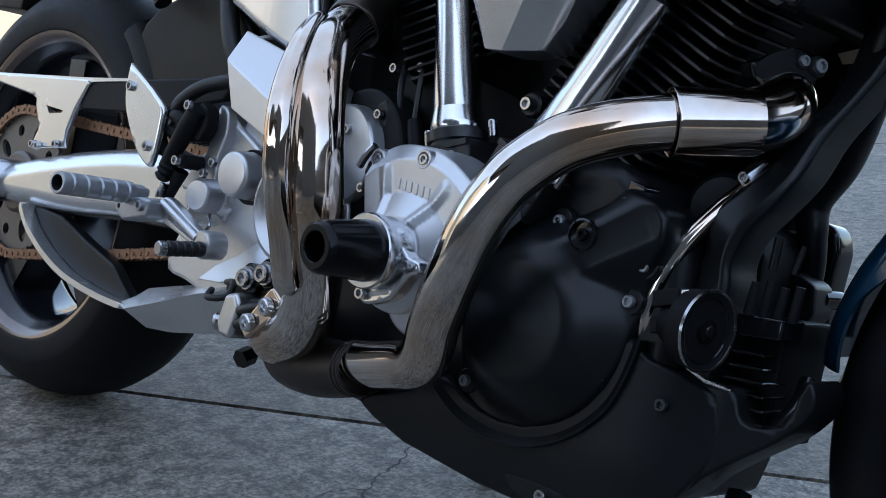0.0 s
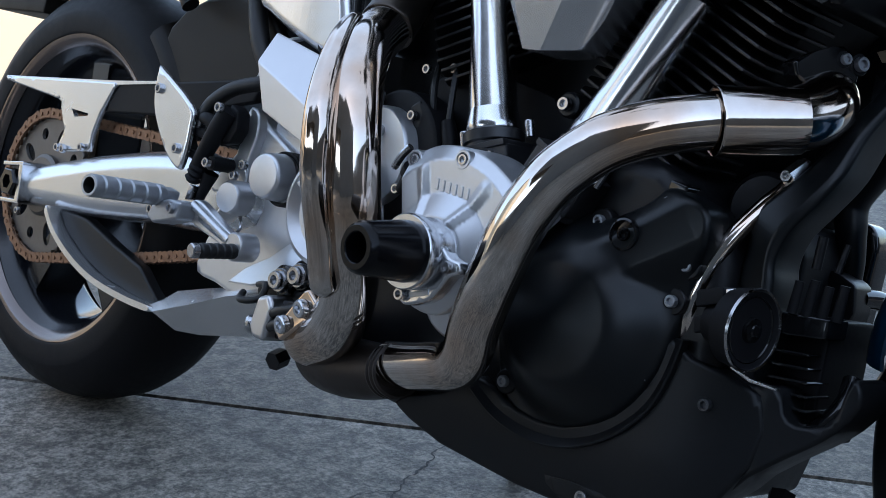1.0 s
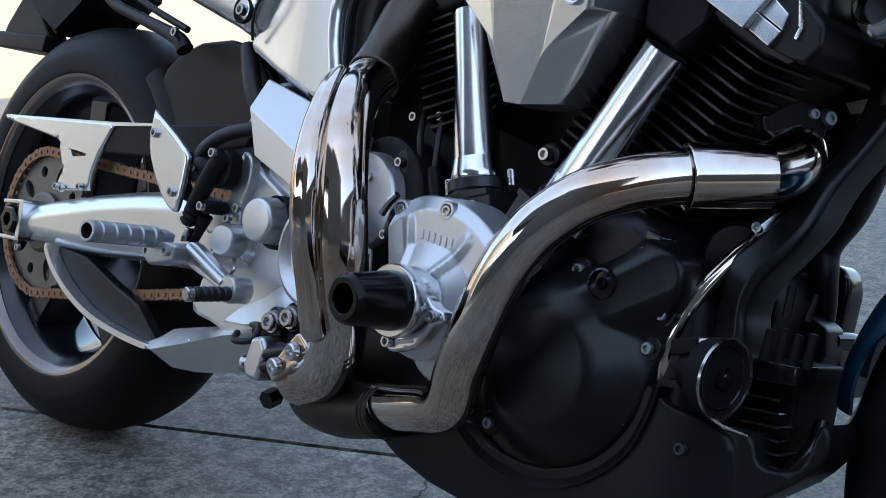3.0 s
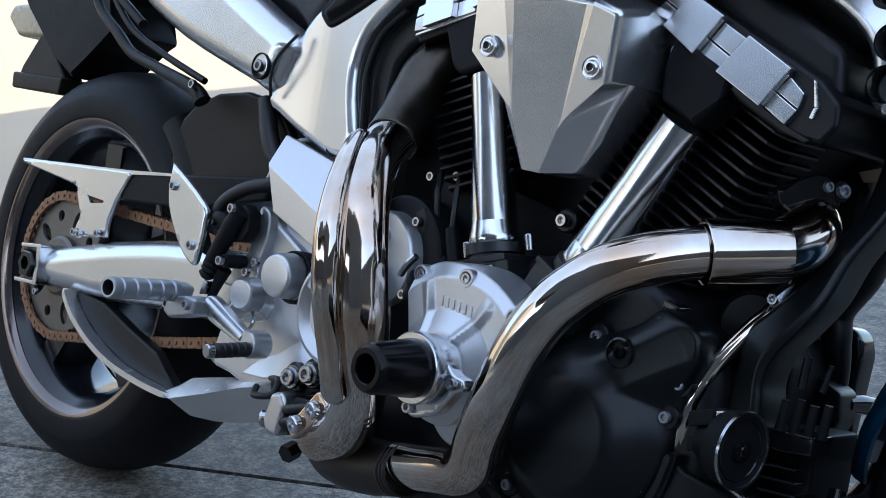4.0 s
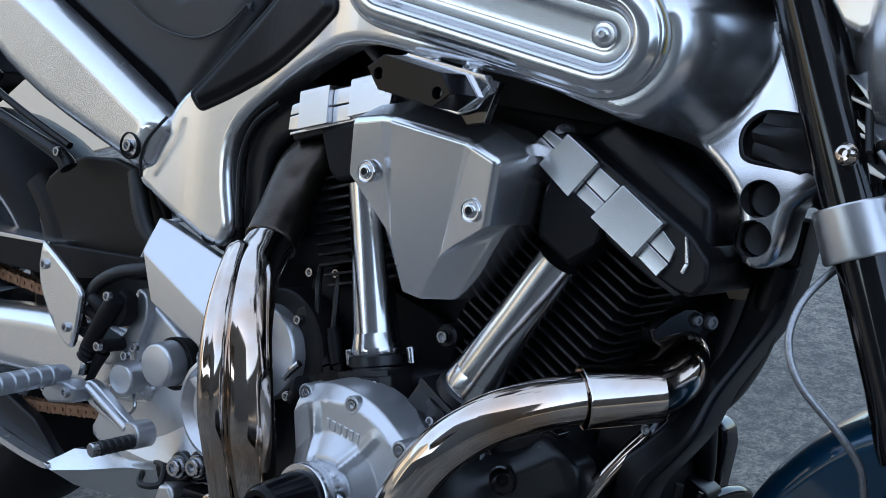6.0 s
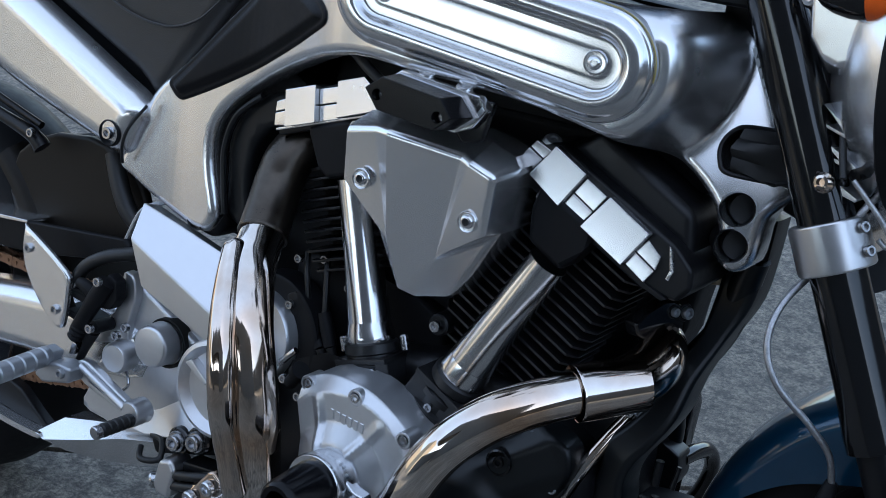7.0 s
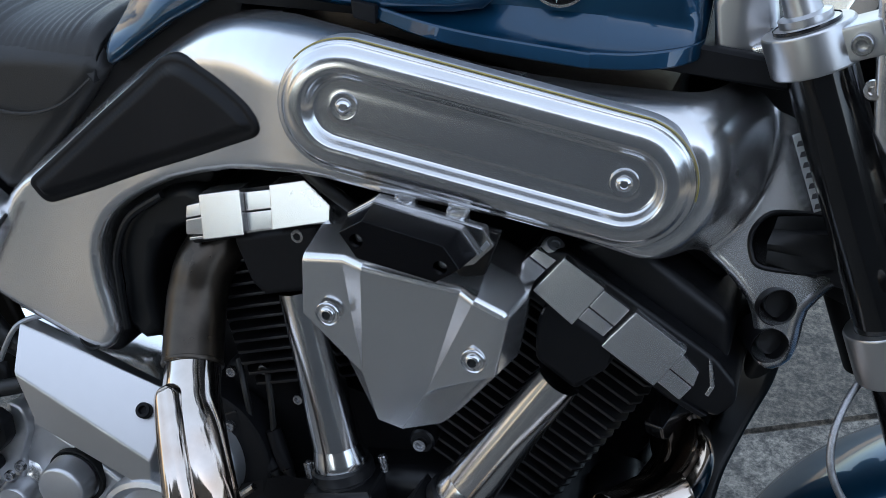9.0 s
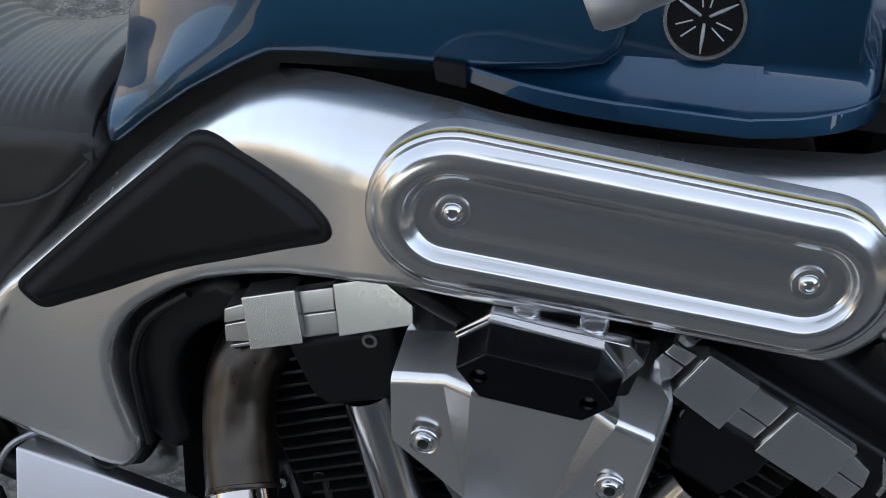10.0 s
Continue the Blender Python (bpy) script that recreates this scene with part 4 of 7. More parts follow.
part("lower_flange", cap_plate([(-0.030, 0.3845), (-0.030, 0.3900), (0.082, 0.3878), (0.110, 0.3905), (0.106, 0.3850), (0.082, 0.3830)], -0.1400, bev=0.0008), BLACK, hf)
part("end_clip", merge(prism([(0.079, 0.4335), (0.0835, 0.4320), (0.0985, 0.4160), (0.0945, 0.4140)], -0.139, -0.13, 0.001), prism([(0.0945, 0.4140), (0.0985, 0.4160), (0.1000, 0.4050), (0.0960, 0.4045)], -0.139, -0.13, 0.001)), SILVER, hf)
part("cable_tag", prism([(0.088, 0.366), (0.098, 0.361), (0.122, 0.378), (0.123, 0.388), (0.110, 0.388)], 0.029, 0.031, 0.0), CREAM, hf, "tan cable tag")
for p in ((1.029, -0.125, 0.746), (1.091, -0.122, 0.709), (1.157, -0.120, 0.674)):
    hb = part("head_bolt", lathe([(-0.012, 0.0105), (0.0, 0.0105), (0.003, 0.0100), (0.006, 0.0075), (0.0065, 0.0040), (0.004, 0.0036), (0.004, 0)], p, (0.35, -0.45, 0.82), 24), PEG, bike)
    part("bolt_seat", lathe([(-0.016, 0.0135), (-0.004, 0.0130), (-0.002, 0.0115), (-0.002, 0)], p, (0.35, -0.45, 0.82), 24), BLACK, hb)
screw((1.035, -0.138, 0.693), 0.0072, bike)
screw((0.802, -0.139, 0.717), 0.0072, bike)

# pushrod tubes
for a, b, lab in (((0.848, -0.131, 0.494), (0.797, -0.122, 0.655), "polished rear pushrod tube"), ((0.977, -0.133, 0.490), (1.050, -0.133, 0.628), "polished front pushrod tube")):
    A, B = Vector(a), Vector(b)
    L = (B - A).length
    w = 1.13 if a[0] > 0.9 else 1.07
    tb = part("pushrod_tube", lathe([(0.0, 0.0230 * w), (0.03, 0.0222 * w), (L * 0.55, 0.0198 * w), (L, 0.0190 * w)], A, B - A, 40), POLISHED, bike, lab)
    part("tube_collar", lathe([(-0.012, 0.020), (-0.012, 0.0270), (-0.009, 0.0278), (-0.005, 0.0275), (0.004, 0.0240 * w), (0.010, 0.0230 * w)], A, B - A, 40), POLISHED, tb)
    part("tube_boot", lathe([(-0.075, 0.0), (-0.075, 0.034), (-0.056, 0.034), (-0.054, 0.029), (-0.045, 0.029), (-0.043, 0.032), (-0.036, 0.032), (-0.034, 0.028), (-0.026, 0.028), (-0.024, 0.0305), (-0.014, 0.0305), (-0.012, 0.028), (-0.012, 0.0)], A, B - A, 36), FIN, tb)
blocks = part("tappet_block", prism([(0.823, 0.455), (0.891, 0.476), (0.902, 0.443), (0.905, 0.415), (0.835, 0.405), (0.829, 0.425)], -0.158, -0.09, 0.004), FIN, bike)
part("tappet_block_front", prism([(0.931, 0.481), (0.995, 0.447), (0.976, 0.414), (0.925, 0.415), (0.914, 0.45)], -0.160, -0.09, 0.004), FIN, blocks)
part("block_lid", prism([(0.8245, 0.4585), (0.8890, 0.4785), (0.8912, 0.4725), (0.8265, 0.4525)], -0.161, -0.098, 0.0012), FIN, blocks)
part("block_lid", prism([(0.9330, 0.4840), (0.9975, 0.4500), (0.9945, 0.4440), (0.9300, 0.4780)], -0.163, -0.098, 0.0012), FIN, blocks)
for p in ((0.8395, -0.1585, 0.4475), (0.8766, -0.1585, 0.4590), (0.953, -0.1605, 0.4440), (0.9780, -0.1605, 0.4330)):
    screw(p, 0.0060, blocks)
for p, a_ in (((0.8212, -0.1376, 0.4690), (-0.30, 0, 0.95)), ((0.893, -0.128, 0.4900), (-0.30, 0, 0.95)), ((0.9990, -0.148, 0.4530), (0.47, 0, 0.88))):
    part("tall_bolt", lathe([(-0.006, 0.0048), (0.009, 0.0048), (0.0105, 0.0040), (0.0105, 0.0026), (0.008, 0.0024), (0.008, 0)], p, a_, 20), STEEL, blocks)
part("case_boss", lathe([(-0.05, 0.013), (0.0, 0.0125), (0.002, 0.0105), (0.002, 0)], (0.926, -0.118, 0.520), seg=28), BLACK, blocks)
screw((0.926, -0.122, 0.520), 0.0076, blocks)
part("case_shoulder", prism([(0.70, 0.40), (0.92, 0.40), (0.915, 0.515), (0.87, 0.53), (0.80, 0.545), (0.745, 0.555), (0.70, 0.53)], -0.082, 0.08, 0.010, 3), PLASTIC, blocks)

# V cover between the cylinders: a flat middle, two proud wings with narrow slopes beside them, recessed flanks below
VC = {"A": (0.829, -0.1970, 0.726), "B": (0.866, -0.2020, 0.734), "C": (0.887, -0.2125, 0.735), "D": (0.971, -0.2030, 0.727), "E": (0.985, -0.2120, 0.725), "F": (1.014, -0.2110, 0.715), "H": (1.006, -0.2005, 0.653), "Q": (0.944, -0.1780, 0.613), "J": (0.921, -0.1695, 0.562), "K": (0.896, -0.1650, 0.563), "W": (0.884, -0.1815, 0.618), "M": (0.831, -0.1945, 0.671),
      "I": (0.957, -0.1520, 0.568), "U": (1.000, -0.1720, 0.643), "G": (1.016, -0.1580, 0.655), "O": (1.022, -0.1760, 0.722), "L": (0.876, -0.1500, 0.600), "N": (0.834, -0.1600, 0.665),
      "a": (0.832, -0.160, 0.742), "b": (0.867, -0.165, 0.750), "c": (0.888, -0.160, 0.751), "d": (0.970, -0.160, 0.743), "e": (0.985, -0.168, 0.741), "f": (1.012, -0.168, 0.732)}


def v_cover():
    bm = bmesh.new()
    v = {k: bm.verts.new(p) for k, p in VC.items()}
    for f in ("ABWM", "BCW", "CDQJKW", "DEQ", "EFHQ", "MWKLN", "QHU", "QUIJ", "FOGH", "HGU", "UGI", "AabB", "BbcC", "CcdD", "DdeE", "EefF", "FfO"):
        bm.faces.new([v[k] for k in f])
    rim = "aAMNLKJIGOfedcb"
    back = {k: bm.verts.new((VC[k][0] + (0.92 - VC[k][0]) * 0.05, -0.115, VC[k][2])) for k in rim}
    for i in range(len(rim)):
        p, q = rim[i], rim[(i + 1) % len(rim)]
        bm.faces.new((v[q], v[p], back[p], back[q]))
    bmesh.ops.recalc_face_normals(bm, faces=bm.faces)
    top = [bm.edges.get((v[p], v[q])) for p, q in ("AB", "BC", "CD", "DE", "EF")]
    side = [bm.edges.get((v[p], v[q])) for p, q in ("FH", "QU", "UI", "FO")]
    bmesh.ops.bevel(bm, geom=[e for e in top + side if e], offset=0.0065, segments=5, profile=0.5, affect="EDGES", clamp_overlap=True)
    fine = [e for e in bm.edges if len(e.link_faces) == 2 and e.calc_face_angle(0) > radians(20)]
    bmesh.ops.bevel(bm, geom=fine, offset=0.001, segments=2, profile=0.5, affect="EDGES", clamp_overlap=True)
    return bm


vc = part("v_cover", v_cover(), SILVER, bike, "faceted satin silver cover between the cylinders", sharp=24)
for p in ((0.855, -0.1985, 0.677), (0.987, -0.2015, 0.664)):
    part("recess_ring", lathe([(-0.003, 0.0110), (0.0004, 0.0110), (0.0010, 0.0104), (0.0004, 0.0092), (-0.0004, 0.0084)], p, seg=32), POLISHED, vc)
    part("countersink", lathe([(0.0003, 0.0092), (0.0002, 0.0070)], p, seg=32), SILVER, vc)
    part("cover_screw", lathe([(0.0, 0.0074), (0.0014, 0.0073), (0.0030, 0.0062), (0.0036, 0.0046), (0.0036, 0.0040), (0.0012, 0.0034), (0.0012, 0)], (p[0], p[1] + 0.0002, p[2]), seg=28), POLISHED, vc)
    part("hex_socket", lathe([(0.0016, 0.0036), (0.0016, 0)], p, seg=6), HOLE_SHADE, vc)
part("intake_body", prism([(0.86, 0.47), (0.95, 0.47), (1.02, 0.62), (1.06, 0.76), (0.78, 0.76), (0.82, 0.62)], -0.06, 0.11, 0.01), PLASTIC, case)

# dark blocks added to close gaps where bright ground would show through
part("far_filler", prism([(0.98, 0.40), (1.10, 0.41), (1.125, 0.46), (1.140, 0.53), (1.152, 0.60), (1.13, 0.65), (1.05, 0.68), (0.98, 0.55)], 0.06, 0.13, 0.012), PLASTIC, case)
part("linkage_filler", prism([(0.44, 0.50), (0.62, 0.49), (0.66, 0.60), (0.60, 0.63), (0.46, 0.61)], 0.02, 0.10, 0.012), PLASTIC, case)
part("engine_filler", prism([(0.60, 0.42), (0.76, 0.42), (0.80, 0.60), (0.76, 0.69), (0.66, 0.66), (0.60, 0.56)], -0.03, 0.12, 0.01), PLASTIC, case)
part("upper_filler", prism([(0.70, 0.73), (0.80, 0.70), (1.14, 0.69), (1.19, 0.73), (1.15, 0.80), (0.72, 0.84)], -0.055, 0.12, 0.01), PLASTIC, case)

# alternator cover, silver fan
AC = (0.886, 0.358)
alt_out = [(0.818, 0.438), (0.825, 0.449), (0.845, 0.459), (0.868, 0.4625), (0.890, 0.462), (0.910, 0.458), (0.928, 0.451), (0.945, 0.441), (0.961, 0.429), (0.972, 0.418), (0.964, 0.395), (0.945, 0.362), (0.925, 0.325), (0.905, 0.308), (0.880, 0.305), (0.850, 0.315), (0.838, 0.340), (0.831, 0.383), (0.822, 0.42)]


def alt_f(x, z):
    d = math.hypot(x - AC[0], z - AC[1])
    y = -0.218 - 0.012 * max(0.0, min(1.0, (0.060 - d) / 0.022))
    y += 0.85 * max(0.0, d - 0.0915)
    for (x0, z0, x1, z1, wd) in ((0.849, 0.434, 0.865, 0.377, 0.0085), (0.928, 0.427, 0.889, 0.370, 0.0085)):
        ab = np.array([x1 - x0, z1 - z0])
        t = max(0.0, min(1.0, ((x - x0) * ab[0] + (z - z0) * ab[1]) / (ab @ ab)))
        dd = math.hypot(x - x0 - t * ab[0], z - z0 - t * ab[1])
        y -= 0.0075 * (0.35 + 0.65 * t) * max(0.0, 1.0 - dd / (wd * (1.05 - 0.35 * t)))
    return y


alt = part("alternator_cover", panel(alt_out, alt_f, 0.05, 0.002, 0.0026, 3, back=False), ALLOY, bike, "cast silver alternator cover with raised ribs", sharp=60)
for p in ((0.895, -0.2145, 0.4505), (0.960, -0.2145, 0.4245), (0.828, -0.207, 0.4435)):
    part("screw_pad", lathe([(-0.02, 0.0098), (0.0030, 0.0095), (0.0042, 0.0086), (0.0042, 0.0068), (0.0005, 0.0066), (0.0005, 0)], p, seg=24), ALLOY, alt)
    screw(p, 0.0062, alt)
# raised maker's mark, drawn as six plain bars
for i in range(6):
    c0 = Vector((0.869 + i * 0.0078, 0, 0.4245 - i * 0.0008))
    b = prism([(c0.x - 0.0022, c0.z - 0.0050), (c0.x + 0.0026, c0.z - 0.0056), (c0.x + 0.0022, c0.z + 0.0050), (c0.x - 0.0026, c0.z + 0.0056)], alt_f(0.89, 0.43) - 0.0012, -0.205, 0.0005, 1)
    part("raised_bar", b, ALLOY, alt)

# crash slider on the cover
SE, SB = Vector((0.883, -0.321, 0.359)), Vector((0.887, -0.225, 0.361))
sd = SB - SE
slider = part("crash_slider", lathe([(0.03, 0.0), (0.03, 0.0125), (0.001, 0.0135), (0.0, 0.0145), (0.0, 0.0195), (0.003, 0.0225), (0.008, 0.0240), (0.058, 0.0285), (0.062, 0.0285)], SE, sd, 48), NYLON, bike, "black nylon crash slider on a machined alloy bracket")
part("slider_bracket", lathe([(0.058, 0.0285), (0.058, 0.0335), (0.060, 0.0350), (0.068, 0.0350), (0.070, 0.0340), (0.071, 0.0300), (0.080, 0.0300), (0.084, 0.0330), (0.098, 0.0330)], SE, sd, 48), BRUSHED, slider, "machined alloy bracket")
brk = part("bracket_arm", panel([(0.872, 0.316), (0.878, 0.311), (0.890, 0.313), (0.912, 0.323), (0.928, 0.345), (0.938, 0.350), (0.937, 0.360), (0.924, 0.363), (0.905, 0.375), (0.875, 0.365), (0.866, 0.345), (0.870, 0.328)], lambda x, z: -0.246, 0.012, 0.003, 0.005, 3), BRUSHED, slider)
screw((0.927, -0.247, 0.354), 0.0068, brk)
screw((0.877, -0.247, 0.320), 0.0068, brk)
part("engraved_mark", prism([(0.886, 0.3185), (0.909, 0.3255), (0.908, 0.3305), (0.885, 0.3235)], -0.2467, -0.244, 0.0003, 1), PEG, brk)
part("oil_boss", lathe([(-0.02, 0.034), (0.01, 0.032), (0.016, 0.026), (0.016, 0)], (0.908, -0.20, 0.318), (0.2, -1, -0.3)), ALLOY, alt)

# clutch cover, satin black
cc_out = [(0.955, 0.415), (0.985, 0.422), (1.007, 0.422), (1.045, 0.440), (1.062, 0.458), (1.085, 0.455), (1.112, 0.445), (1.118, 0.420), (1.108, 0.390), (1.100, 0.355), (1.09, 0.30), (1.055, 0.25), (1.0, 0.222), (0.94, 0.225), (0.91, 0.26), (0.905, 0.32), (0.925, 0.38)]


def clutch_f(x, z):
    d = math.hypot(x - 0.998, z - 0.325)
    k = max(0.0, min(1.0, (0.106 - d) / 0.055))
    dome = 0.040 * k * k * (3 - 2 * k) + 0.010 * max(0.0, 1.0 - d / 0.10)
    x0, z0, x1, z1 = 1.0, 0.365, 1.10, 0.432
    ab = np.array([x1 - x0, z1 - z0])
    t = max(0.0, min(1.0, ((x - x0) * ab[0] + (z - z0) * ab[1]) / (ab @ ab)))
    w = max(0.0, min(1.0, (0.050 - math.hypot(x - x0 - t * ab[0], z - z0 - t * ab[1])) / 0.036))
    lobe = 0.036 * (1 - 0.55 * t) * w * w * (3 - 2 * w)
    # the two shapes flow into one another
    return -0.132 - math.log(math.exp(dome / 0.004) + math.exp(lobe / 0.004) - 1) * 0.004


clutch = part("clutch_cover", panel(cc_out, clutch_f, 0.03, 0.006, 0.0036, 3, back=False), CASE, bike, "domed satin black clutch cover", sharp=70)
part("plug_recess", lathe([(-0.01, 0.0145), (0.006, 0.0145), (0.007, 0.0125), (0.002, 0.0115), (0.002, 0)], (1.043, clutch_f(1.043, 0.411) + 0.004, 0.411)), GLOSS, clutch)
screw((1.043, clutch_f(1.043, 0.411) + 0.002, 0.411), 0.0068, clutch, mat_=GLOSS)
for p in ((1.069, -0.136, 0.445), (1.104, -0.135, 0.435), (1.099, -0.137, 0.395), (1.090, -0.136, 0.362), (1.0, -0.136, 0.418), (0.925, -0.136, 0.250), (1.076, -0.136, 0.292)):
    part("screw_pad", lathe([(-0.02, 0.013), (-0.002, 0.012), (-0.001, 0.011), (-0.001, 0)], p, seg=20), BLACK, clutch)
    screw(p, 0.0064, clutch, mat_=PEG)
part("sensor_tab", prism([(1.056, 0.455), (1.078, 0.452), (1.076, 0.462), (1.058, 0.466)], -0.125, -0.10, 0.002), GLOSS, clutch)
part("water_pump", lathe([(-0.05, 0.035), (0.0, 0.034), (0.008, 0.028), (0.010, 0.0)], (1.118, -0.06, 0.455), (0.2, -1, 0.1)), BLACK, clutch)
part("round_cap", lathe([(-0.02, 0.056), (0.006, 0.055), (0.010, 0.052), (0.010, 0)], (0.690, -0.120, 0.440), (-0.15, -1, 0.0), 48), ALLOY, case, "silver inner gear cover")
part("inner_gasket", lathe([(-0.03, 0.076), (0.0, 0.075), (0.003, 0.071), (0.003, 0)], (0.700, -0.112, 0.440), (-0.15, -1, 0.0), 48), PLASTIC, case)
screw((0.694, -0.131, 0.467), 0.007, case)
part("bolt_lug", prism([(0.720, 0.498), (0.733, 0.506), (0.742, 0.492), (0.740, 0.476), (0.728, 0.474)], -0.121, -0.10, 0.003), BLACK, case)
for p in ((0.729, -0.1225, 0.4883), (0.752, -0.095, 0.545), (0.722, -0.105, 0.540), (0.790, -0.095, 0.520), (0.752, -0.150, 0.410), (0.775, -0.15, 0.395)):
    screw(p, 0.0062, case)
# wiring that drops to two plugs behind the covers
for a in (((0.722, -0.090, 0.545), (0.736, -0.106, 0.525), (0.745, -0.111, 0.498), (0.751, -0.111, 0.474)), ((0.748, -0.085, 0.552), (0.760, -0.102, 0.535), (0.768, -0.110, 0.508), (0.771, -0.112, 0.486))):
    part("cable", tube(a, 0.0036, 8), SMOOTH_RUBBER, case)
for a in (((0.750, -0.111, 0.476), (0.760, -0.113, 0.462), (0.775, -0.118, 0.446)), ((0.770, -0.112, 0.488), (0.778, -0.114, 0.472), (0.789, -0.118, 0.452))):
    pl = part("wire_plug", tube(a, [0.0072, 0.0085, 0.0078], 12), PLASTIC, case)
    part("plug_boot", tube([a[2], (a[2][0] + 0.007, a[2][1], a[2][2] - 0.014)], [0.0064, 0.0040], 10), SMOOTH_RUBBER, pl)
part("cable_plug", lathe([(0, 0.008), (0.02, 0.008), (0.022, 0.011), (0.032, 0.011), (0.032, 0)], (0.765, -0.155, 0.41), (0.6, -0.3, 0.75)), PLASTIC, case)
part("wire_clip", tube([(0.752, -0.16, 0.432), (0.765, -0.165, 0.445), (0.775, -0.165, 0.455)], 0.004, 8), STEEL, case)

# ---- exhaust ----
front_pipe = part("front_exhaust", tube([(1.137, -0.150, 0.522), (1.118, -0.173, 0.517), (1.088, -0.203, 0.504), (1.058, -0.228, 0.485), (1.030, -0.243, 0.456), (1.011, -0.248, 0.428), (0.996, -0.249, 0.398), (0.984, -0.246, 0.370), (0.969, -0.238, 0.340), (0.950, -0.224, 0.309), (0.936, -0.211, 0.281), (0.912, -0.197, 0.263), (0.872, -0.182, 0.252), (0.830, -0.168, 0.242), (0.795, -0.158, 0.235)], 0.0238, 40, 8), CHROME, bike, "polished stainless front exhaust pipe, browned by heat")
part("pipe_collar", lathe([(0.030, 0.0240), (0.0015, 0.0280), (0.0, 0.0288), (0.0008, 0.0294), (0.003, 0.0294), (0.066, 0.0280), (0.073, 0.0275)], (1.1185, -0.1725, 0.5170), (0.64, 0.72, 0.17), 48), CHROME, front_pipe, "polished slip sleeve")
part("port_elbow", tube([(1.150, -0.1370, 0.5258), (1.157, -0.120, 0.530), (1.1645, -0.100, 0.537), (1.167, -0.083, 0.547), (1.162, -0.066, 0.556), (1.152, -0.052, 0.560)], [0.0274, 0.0280, 0.0284, 0.0275, 0.0250, 0.0225], 36), CHROME, front_pipe)
f_e = Vector((0.46, 0.87, -0.18)).normalized()
f_n = Vector((0.86, -0.49, 0.12))
f_n = (f_n - f_e * f_n.dot(f_e)).normalized()
f_u = f_e.cross(f_n).normalized()
f_u = f_u if f_u.z > 0 else -f_u
FL = Matrix(((f_e.x, -f_n.x, f_u.x, 1.1604), (f_e.y, -f_n.y, f_u.y, -0.0571), (f_e.z, -f_n.z, f_u.z, 0.5928), (0, 0, 0, 1)))
fl = part("port_flange", prism([(-0.047, -0.020), (-0.030, -0.006), (-0.013, 0.006), (-0.003, 0.0108), (0.008, 0.0085), (0.0175, 0.0035), (0.0205, -0.005), (0.018, -0.048), (-0.040, -0.032)], -0.004, 0.016, 0.003, 3), GLOSS, front_pipe, "dark exhaust flange with two bolts", m=FL)
for q, r_ in (((0.0, -0.004, -0.001), 0.0056), ((0.0162, -0.004, 0.0005), 0.0074)):
    part("bolt_rim", lathe([(0.0, r_ * 1.35), (0.0012, r_ * 1.25), (0.0012, 0)], q, seg=24), BLACK, fl)
    screw((q[0], q[1] - 0.0012, q[2]), r_, fl, mat_=PEG)
rear_pipe = part("rear_exhaust", tube([(0.702, -0.146, 0.590), (0.709, -0.163, 0.5735), (0.722, -0.190, 0.556), (0.741, -0.218, 0.536), (0.764, -0.243, 0.500), (0.779, -0.251, 0.460), (0.786, -0.250, 0.425), (0.789, -0.246, 0.399), (0.787, -0.238, 0.376), (0.781, -0.226, 0.345), (0.772, -0.212, 0.316), (0.753, -0.196, 0.282), (0.722, -0.180, 0.254), (0.677, -0.165, 0.237)], [0.0262, 0.0265, 0.027, 0.0275, 0.0275, 0.0275, 0.0275, 0.0275, 0.0275, 0.0275, 0.028, 0.029, 0.031, 0.032], 40, 8), CHROME, bike, "polished stainless rear exhaust pipe with a long heat shield")
part("pipe_band", lathe([(-0.0015, 0.0272), (-0.0015, 0.0281), (0.0015, 0.0281), (0.0015, 0.0272)], (0.788, -0.2422, 0.388), (-0.002, 0.008, -0.023), 40), CHROME, rear_pipe)
upper_line = [(0.740, -0.055, 0.690), (0.712, -0.085, 0.680), (0.696, -0.108, 0.656), (0.693, -0.121, 0.628), (0.698, -0.138, 0.600), (0.7085, -0.163, 0.5735)]
part("upper_pipe", tube(upper_line, [0.0285, 0.0285, 0.0287, 0.0288, 0.0289, 0.0290], 40, 8, caps=False), BROWN, rear_pipe, "dull heat-browned upper pipe")
part("pipe_mouth", lathe([(0.0, 0.0262), (0.0, 0.0290), (0.0012, 0.0297), (0.0035, 0.0297), (0.0045, 0.0288)], (0.7090, -0.1640, 0.5720), (-0.33, 0.79, 0.83), 40), BROWN, rear_pipe)


